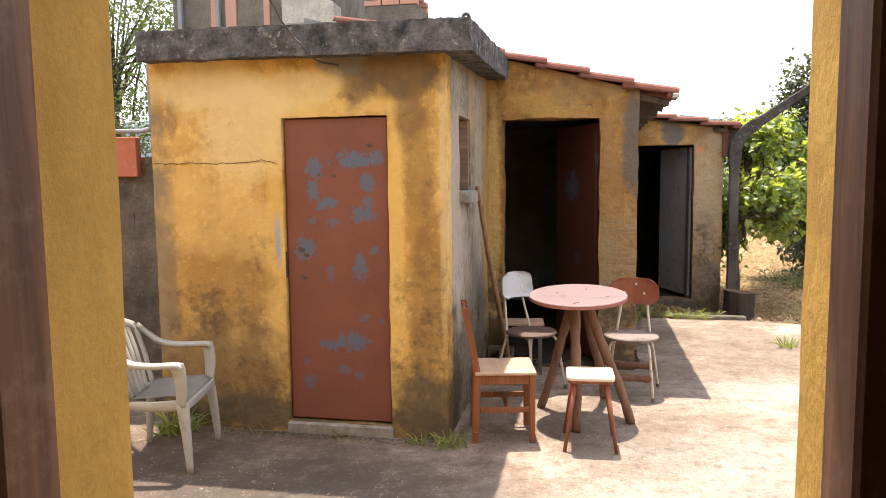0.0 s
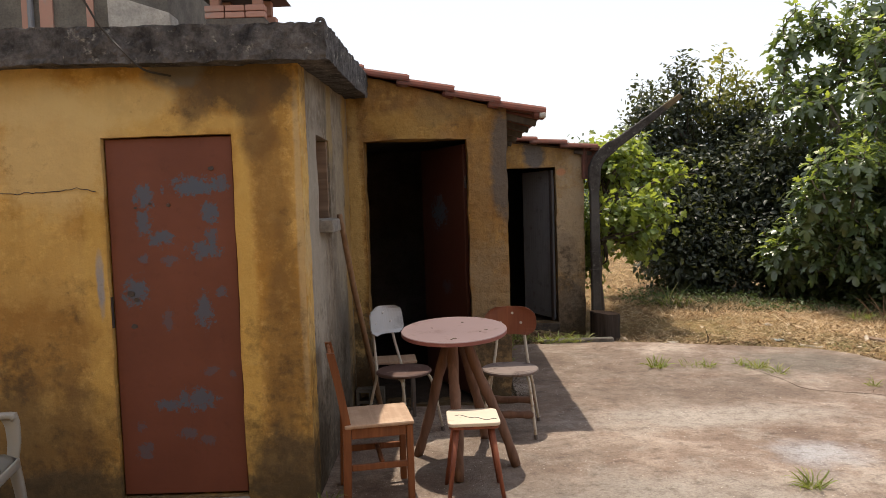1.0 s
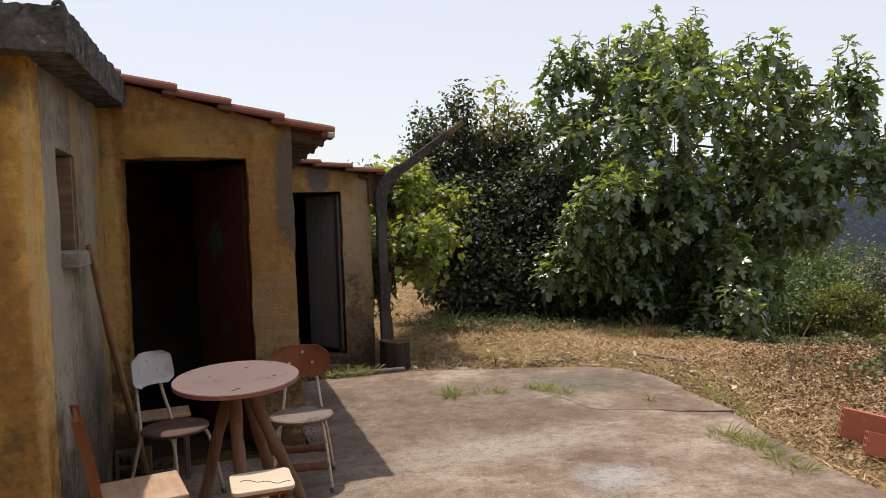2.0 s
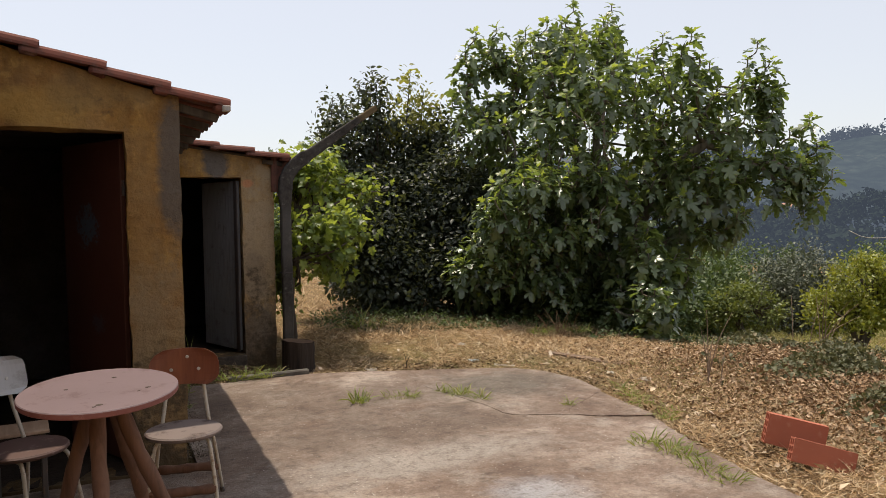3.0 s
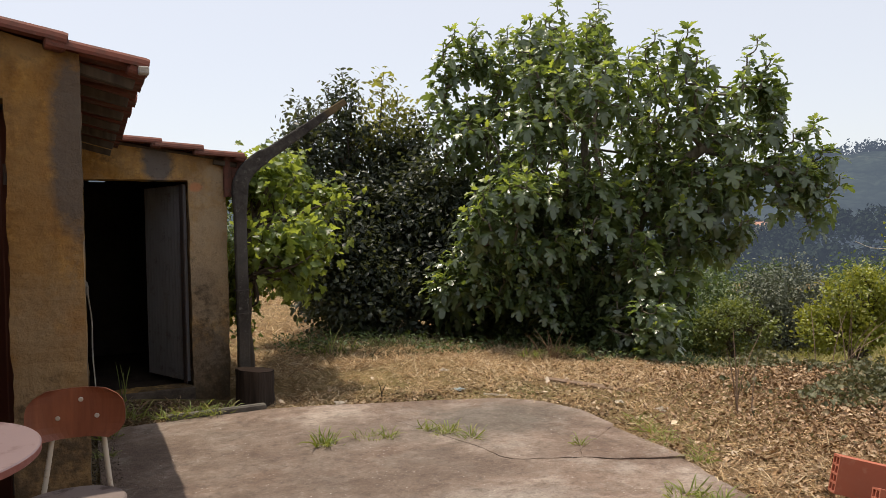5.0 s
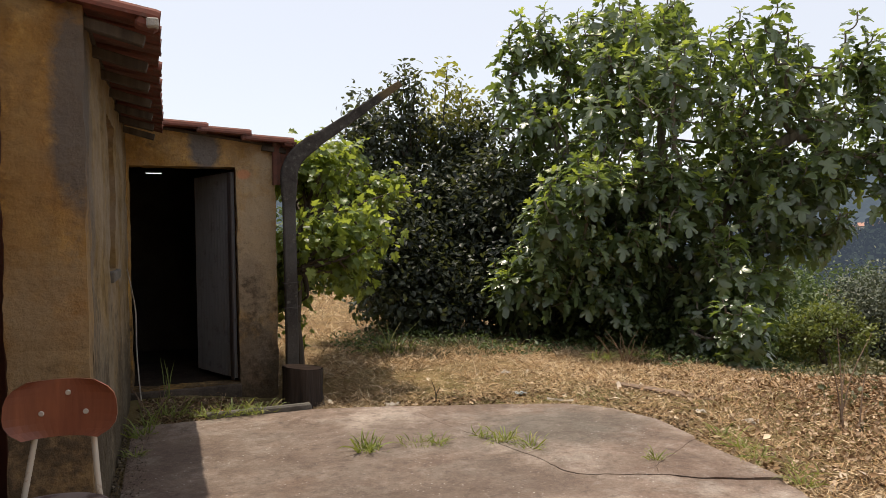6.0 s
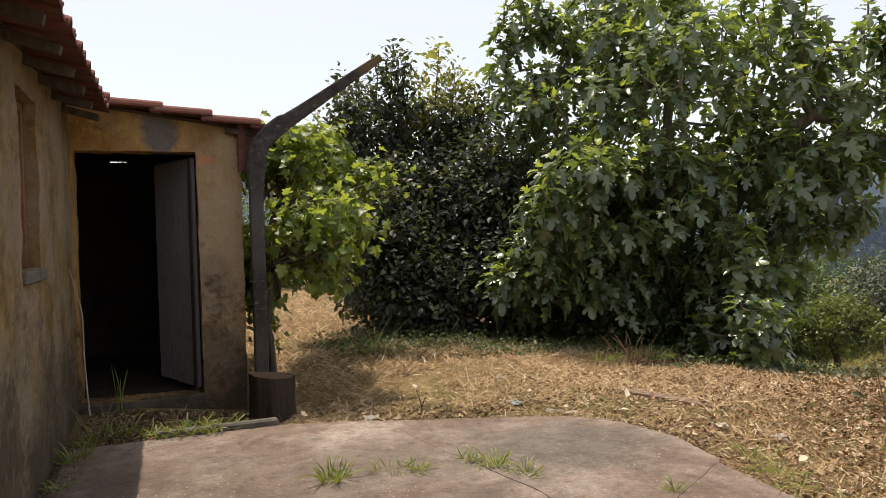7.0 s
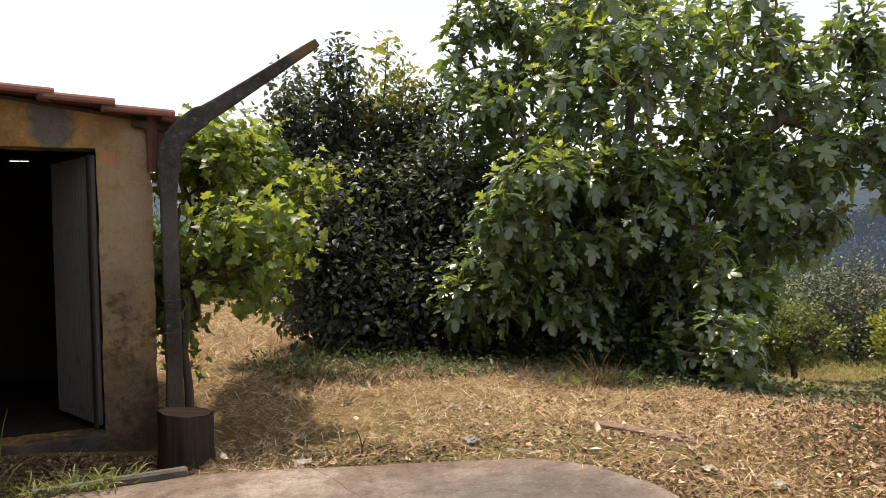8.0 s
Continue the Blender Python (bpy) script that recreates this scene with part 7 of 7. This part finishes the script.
# this grass is coloured extra dark to deepen the tree shade
scattered("shade_grass", "tall dull grass under the trees, its colour darkened for their shade", "grass", GRASS_SHAPE, foliage("dull_shaded_grass", (0.06, 0.058, 0.025), (0.13, 0.11, 0.05), (0.15, 0.15, 0.05), 0.7, 0.15, (0.22, 0.165, 0.09)), sow(9000, [(6.4, 12.4, 2.0, 0.8), (5.2, 13.2, 1.0, 1.0), (8.6, 11.3, 1.2, 0.7)]), 0.04 + 0.12 * RNG.random(9000) ** 2, 0.4, 0, 0.7)


scattered("wall_dirt", "dark crumbs of soil and plaster along the wall's foot", "dirt", CURL_SHAPE, dry("dirt_crumbs", (0.09, 0.07, 0.05), (0.14, 0.105, 0.07), (0.06, 0.05, 0.035), (0.24, 0.19, 0.13)),
          [(x, y, 0.002) for x, y in zip(-1.6 + 2.1 * RNG.random(2600), 5.14 - 0.10 * RNG.random(2600) ** 2)] + [(1.66 + 0.16 * RNG.random() ** 3, 7.3 + 2.3 * RNG.random(), 0.002) for k in range(2400)], 0.005 + 0.016 * RNG.random(5000) ** 2, 0.4)


def tuft(x, y, r, n, h, label="tuft of green grass growing from the slab", z=0.0):
    n = int(n * 2.0)
    a, q = RNG.random(n) * 2 * math.pi, r * RNG.random(n) ** 0.8
    pts = np.stack([q * np.cos(a), q * np.sin(a), np.zeros(n)], 1)
    b = a + RNG.normal(size=n) * 0.9
    d = np.stack([np.cos(b), np.sin(b), 0.08 + 1.3 * RNG.random(n) ** 1.8], 1)
    v, f = strewn(GRASS_SHAPE, turned(d, np.tile([0.0, 0.0, 1.0], (n, 1)) + RNG.normal(size=(n, 3)) * 0.5), pts, h * (0.35 + 1.5 * RNG.random(n) ** 2))
    ob = tagged(new("grass_tuft", tri_mesh("grass_tuft", v, f, WEED_LEAF)), label, "grass", "", "stuff")
    ob.matrix_basis = pose(x, y, z)


for x, y, r, n, h in ((3.15, 8.20, 0.08, 46, 0.10), (3.50, 8.22, 0.14, 40, 0.06), (3.62, 8.15, 0.08, 30, 0.06), (4.05, 8.05, 0.11, 44, 0.085), (4.15, 7.85, 0.10, 30, 0.08), (3.95, 8.2, 0.08, 30, 0.06),
                      (5.28, 7.05, 0.10, 26, 0.075), (5.36, 7.3, 0.12, 30, 0.08), (4.62, 6.22, 0.13, 40, 0.075), (4.66, 6.02, 0.12, 50, 0.08), (4.67, 5.85, 0.10, 34, 0.08), (4.62, 5.62, 0.13, 46, 0.075), (4.58, 5.42, 0.10, 34, 0.07),
                      (3.15, 5.25, 0.06, 40, 0.09), (5.45, 7.55, 0.12, 28, 0.08), (5.3, 6.75, 0.10, 24, 0.07), (5.15, 6.62, 0.08, 24, 0.07), (4.72, 7.30, 0.05, 25, 0.06)):
    tuft(x, y, r, n, h)
for x, y, r, n, h in ((2.2, 9.60, 0.12, 40, 0.08), (2.45, 9.60, 0.14, 60, 0.09), (2.66, 9.58, 0.10, 40, 0.08), (1.95, 9.75, 0.16, 40, 0.10), (2.0, 10.2, 0.16, 30, 0.10), (0.42, 5.12, 0.09, 50, 0.07), (0.2, 5.10, 0.07, 40, 0.06), (0.34, 5.06, 0.06, 30, 0.06),
                      (-1.45, 5.05, 0.12, 60, 0.16), (-0.3, 5.10, 0.10, 20, 0.05), (-0.9, 5.10, 0.12, 16, 0.04), (2.32, 9.54, 0.10, 30, 0.08), (2.56, 9.53, 0.10, 40, 0.08), (1.85, 9.55, 0.10, 20, 0.07), (1.78, 9.2, 0.10, 30, 0.10), (1.75, 8.7, 0.07, 20, 0.07), (6.7, 10.85, 0.25, 40, 0.11), (7.2, 10.75, 0.25, 40, 0.10), (4.5, 12.3, 0.3, 60, 0.16)):
    tuft(x, y, r, n, h, "grass and weeds growing along the edge", 0.0 if y < 9 else 0.01 if y < 9.8 else -0.06)


def stalks(x, y, n, h, spread, mat, label, name="dry_stalks"):
    t = thing(name, pose(x, y, land(x, y)), label, "stalks")
    for k in range(n):
        px, py = RNG.normal(size=2) * spread * 0.35
        lx, ly = RNG.normal(size=2) * spread
        hh = h * (0.5 + 0.7 * RNG.random())
        bm = tube(bmesh.new(), bend([(px, py, -0.02), (px + lx * 0.4, py + ly * 0.4, hh * 0.55), (px + lx, py + ly, hh)], 3), [0.006, 0.005, 0.005, 0.004, 0.004, 0.003, 0.002], 4, False)
        part("stalk", bm, mat, t)


stalks(6.9, 10.75, 16, 0.34, 0.22, STICK_WOOD, "clump of dry bent stalks under the fig tree")
stalks(6.35, 7.35, 5, 0.62, 0.10, GREY_WOOD, "thin bare weed stalks on the bank")
stalks(9.0, 8.3, 9, 0.75, 0.25, GREY_WOOD, "dry bramble stems sticking up from the bank")
stalks(4.15, 9.62, 2, 0.24, 0.04, DARK_BARK, "short dark twig standing in the straw")
stalks(4.95, 10.55, 1, 0.22, 0.02, STRAW, "single pale straw stalk")
stalks(1.95, 10.50, 5, 0.32, 0.06, WEED_LEAF, "thin green weeds in the store doorway", "weed_stems")


stalks(1.85, 9.75, 7, 0.30, 0.16, GREY_WOOD, "dead weed stems by the store wall")
stalks(2.35, 9.95, 4, 0.16, 0.20, GREY_WOOD, "dry twigs lying by the doorstep")
stalks(1.80, 9.45, 6, 0.22, 0.12, WEED_LEAF, "green weed stems at the wall's foot", "weed_stems")
stalks(4.55, 12.25, 12, 0.34, 0.22, WEED_LEAF, "tall green weeds beside the tree", "weed_stems")


# ---- distance: woods and hill ----
def hill_height(az, t):
    """The far hill's height on a bearing (radians from the x axis), t: 0 at its foot to 1 at its ridge."""
    peak = 60 + 8 * noise.noise(Vector((az * 3, 0, 5))) + 6 * noise.noise(Vector((az * 9, 0, 2))) - 8 * max(0, min(1, (math.degrees(az) - 33) / 18))
    r = 240 + 520 * t
    x, y = r * math.cos(az), r * math.sin(az)
    return x, y, -18 + (peak + 18) * (t * t * (3 - 2 * t)) + 5 * noise.noise(Vector((x * 0.02, y * 0.02, 0))) * t


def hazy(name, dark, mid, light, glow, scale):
    """Far woodland; summer haze is put in as a blue glow of the surface."""
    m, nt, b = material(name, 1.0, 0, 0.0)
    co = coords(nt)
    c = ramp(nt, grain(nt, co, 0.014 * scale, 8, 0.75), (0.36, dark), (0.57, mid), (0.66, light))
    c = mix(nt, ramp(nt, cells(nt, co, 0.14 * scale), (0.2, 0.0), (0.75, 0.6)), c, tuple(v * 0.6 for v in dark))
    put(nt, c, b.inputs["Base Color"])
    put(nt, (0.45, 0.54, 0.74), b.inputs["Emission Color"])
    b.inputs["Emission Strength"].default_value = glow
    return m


HAZE_GLOW_HILL = hazy("haze_glow_hill", (0.012, 0.018, 0.014), (0.03, 0.04, 0.03), (0.13, 0.12, 0.085), 0.165, 1.0)
HAZE_GLOW_GROVE = hazy("haze_glow_grove", (0.014, 0.022, 0.015), (0.028, 0.038, 0.025), (0.045, 0.052, 0.035), 0.085, 1.0)


def hill():
    bm = bmesh.new()
    na, nr = 420, 36
    grid = []
    for i in range(na + 1):
        az = math.radians(-35 + 175 * i / na)
        row = []
        for j in range(nr + 1):
            x, y, z = hill_height(az, j / nr)
            row.append(bm.verts.new((x, y, z + 3.0 * noise.noise(Vector((x * 0.12, y * 0.12, 0))) + 2.6 * abs(noise.noise(Vector((x * 0.25, y * 0.25, 0)))))))
        grid.append(row)
    for i in range(na):
        for j in range(nr):
            bm.faces.new((grid[i][j], grid[i + 1][j], grid[i + 1][j + 1], grid[i][j + 1]))
    solid("backdrop_hill", bm, HAZE_GLOW_HILL, "wooded hill across the valley with painted blue haze", "hill", "structure")


hill()


def woods(name, label, mat, spread, count, low, high, size, tufts, leaf):
    """Tree crowns of many leaf clumps on the far hill, in groves; between t = low and high."""
    p, w = [], []
    while count > 0:
        az, t = math.radians(spread[0] + (spread[1] - spread[0]) * RNG.random()), low + (high - low) * RNG.random()
        x, y, z = hill_height(az, t)
        if noise.noise(Vector((x * 0.016, y * 0.016, 2))) < -0.05:
            continue
        count -= 1
        r = size * (0.6 + 0.8 * RNG.random())
        d = unit(RNG.normal(size=(tufts, 3)))
        p.append(np.array([x, y, z + r * 0.9]) + d * r * np.array([1, 1, 1.15]))
        w.append(d)
    leaves = rosette(np.vstack(p), np.vstack(w), 4, leaf, [SMALL_SHAPE], 1.0, 0.3, leaf * 0.5)
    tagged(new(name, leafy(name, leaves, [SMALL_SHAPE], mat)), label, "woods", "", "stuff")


woods("valley_woods", "dark green groves with painted haze at the foot of the far hill", HAZE_GLOW_GROVE, (15, 70), 420, 0.0, 0.30, 4.0, 40, 2.6)
woods("ridge_trees", "row of pines with painted haze along the hill's ridge", HAZE_GLOW_HILL, (18, 50), 150, 0.93, 1.0, 4.6, 22, 3.2)


def far_house(x, y, z, turn, w):
    h = thing("far_house", pose(x, y, z, 0, 0, turn), "small white house with a red roof across the valley", "house", "houses across the valley")
    part("wall", box(bmesh.new(), (-w, -3.0, -3.0), (w, 3.0, 3.0)), ROOM, h)
    bm = bmesh.new()
    v = [bm.verts.new(q) for q in ((-w - 0.4, -3.4, 3.01), (w + 0.4, -3.4, 3.01), (w + 0.4, 3.4, 3.01), (-w - 0.4, 3.4, 3.01), (-w - 0.4, 0, 4.7), (w + 0.4, 0, 4.7))]
    for f in ((3, 2, 1, 0), (0, 1, 5, 4), (2, 3, 4, 5), (1, 2, 5), (3, 0, 4)):
        bm.faces.new([v[i] for i in f])
    part("roof", bm, CHIMNEY_BRICK, h)
    for k in (-0.5, 0.15, 0.62):
        part("window", box(bmesh.new(), (w * k - 0.5, -3.06, -0.4), (w * k + 0.5, -3.0, 1.2)), IRON, h)


for bearing, t, turn, w in ((38.2, 0.285, 50, 3.2), (39.2, 0.29, 35, 2.6), (40.2, 0.28, 60, 2.8)):
    hx, hy, hz = hill_height(math.radians(bearing), t)
    far_house(hx, hy, hz + 4.0, turn - 90, w)

# a loose wire strung between the trees down the slope
bm = tube(bmesh.new(), bend([(12.8, 10.7, 1.24), (12.95, 10.4, 1.12), (13.6, 9.9, 1.18), (14.6, 9.0, 1.34), (18.0, 6.5, 1.6)], 6), 0.007, 5)
solid("clothes_line", bm, PALE_CONCRETE, "thin pale line strung beyond the bank", "wire")
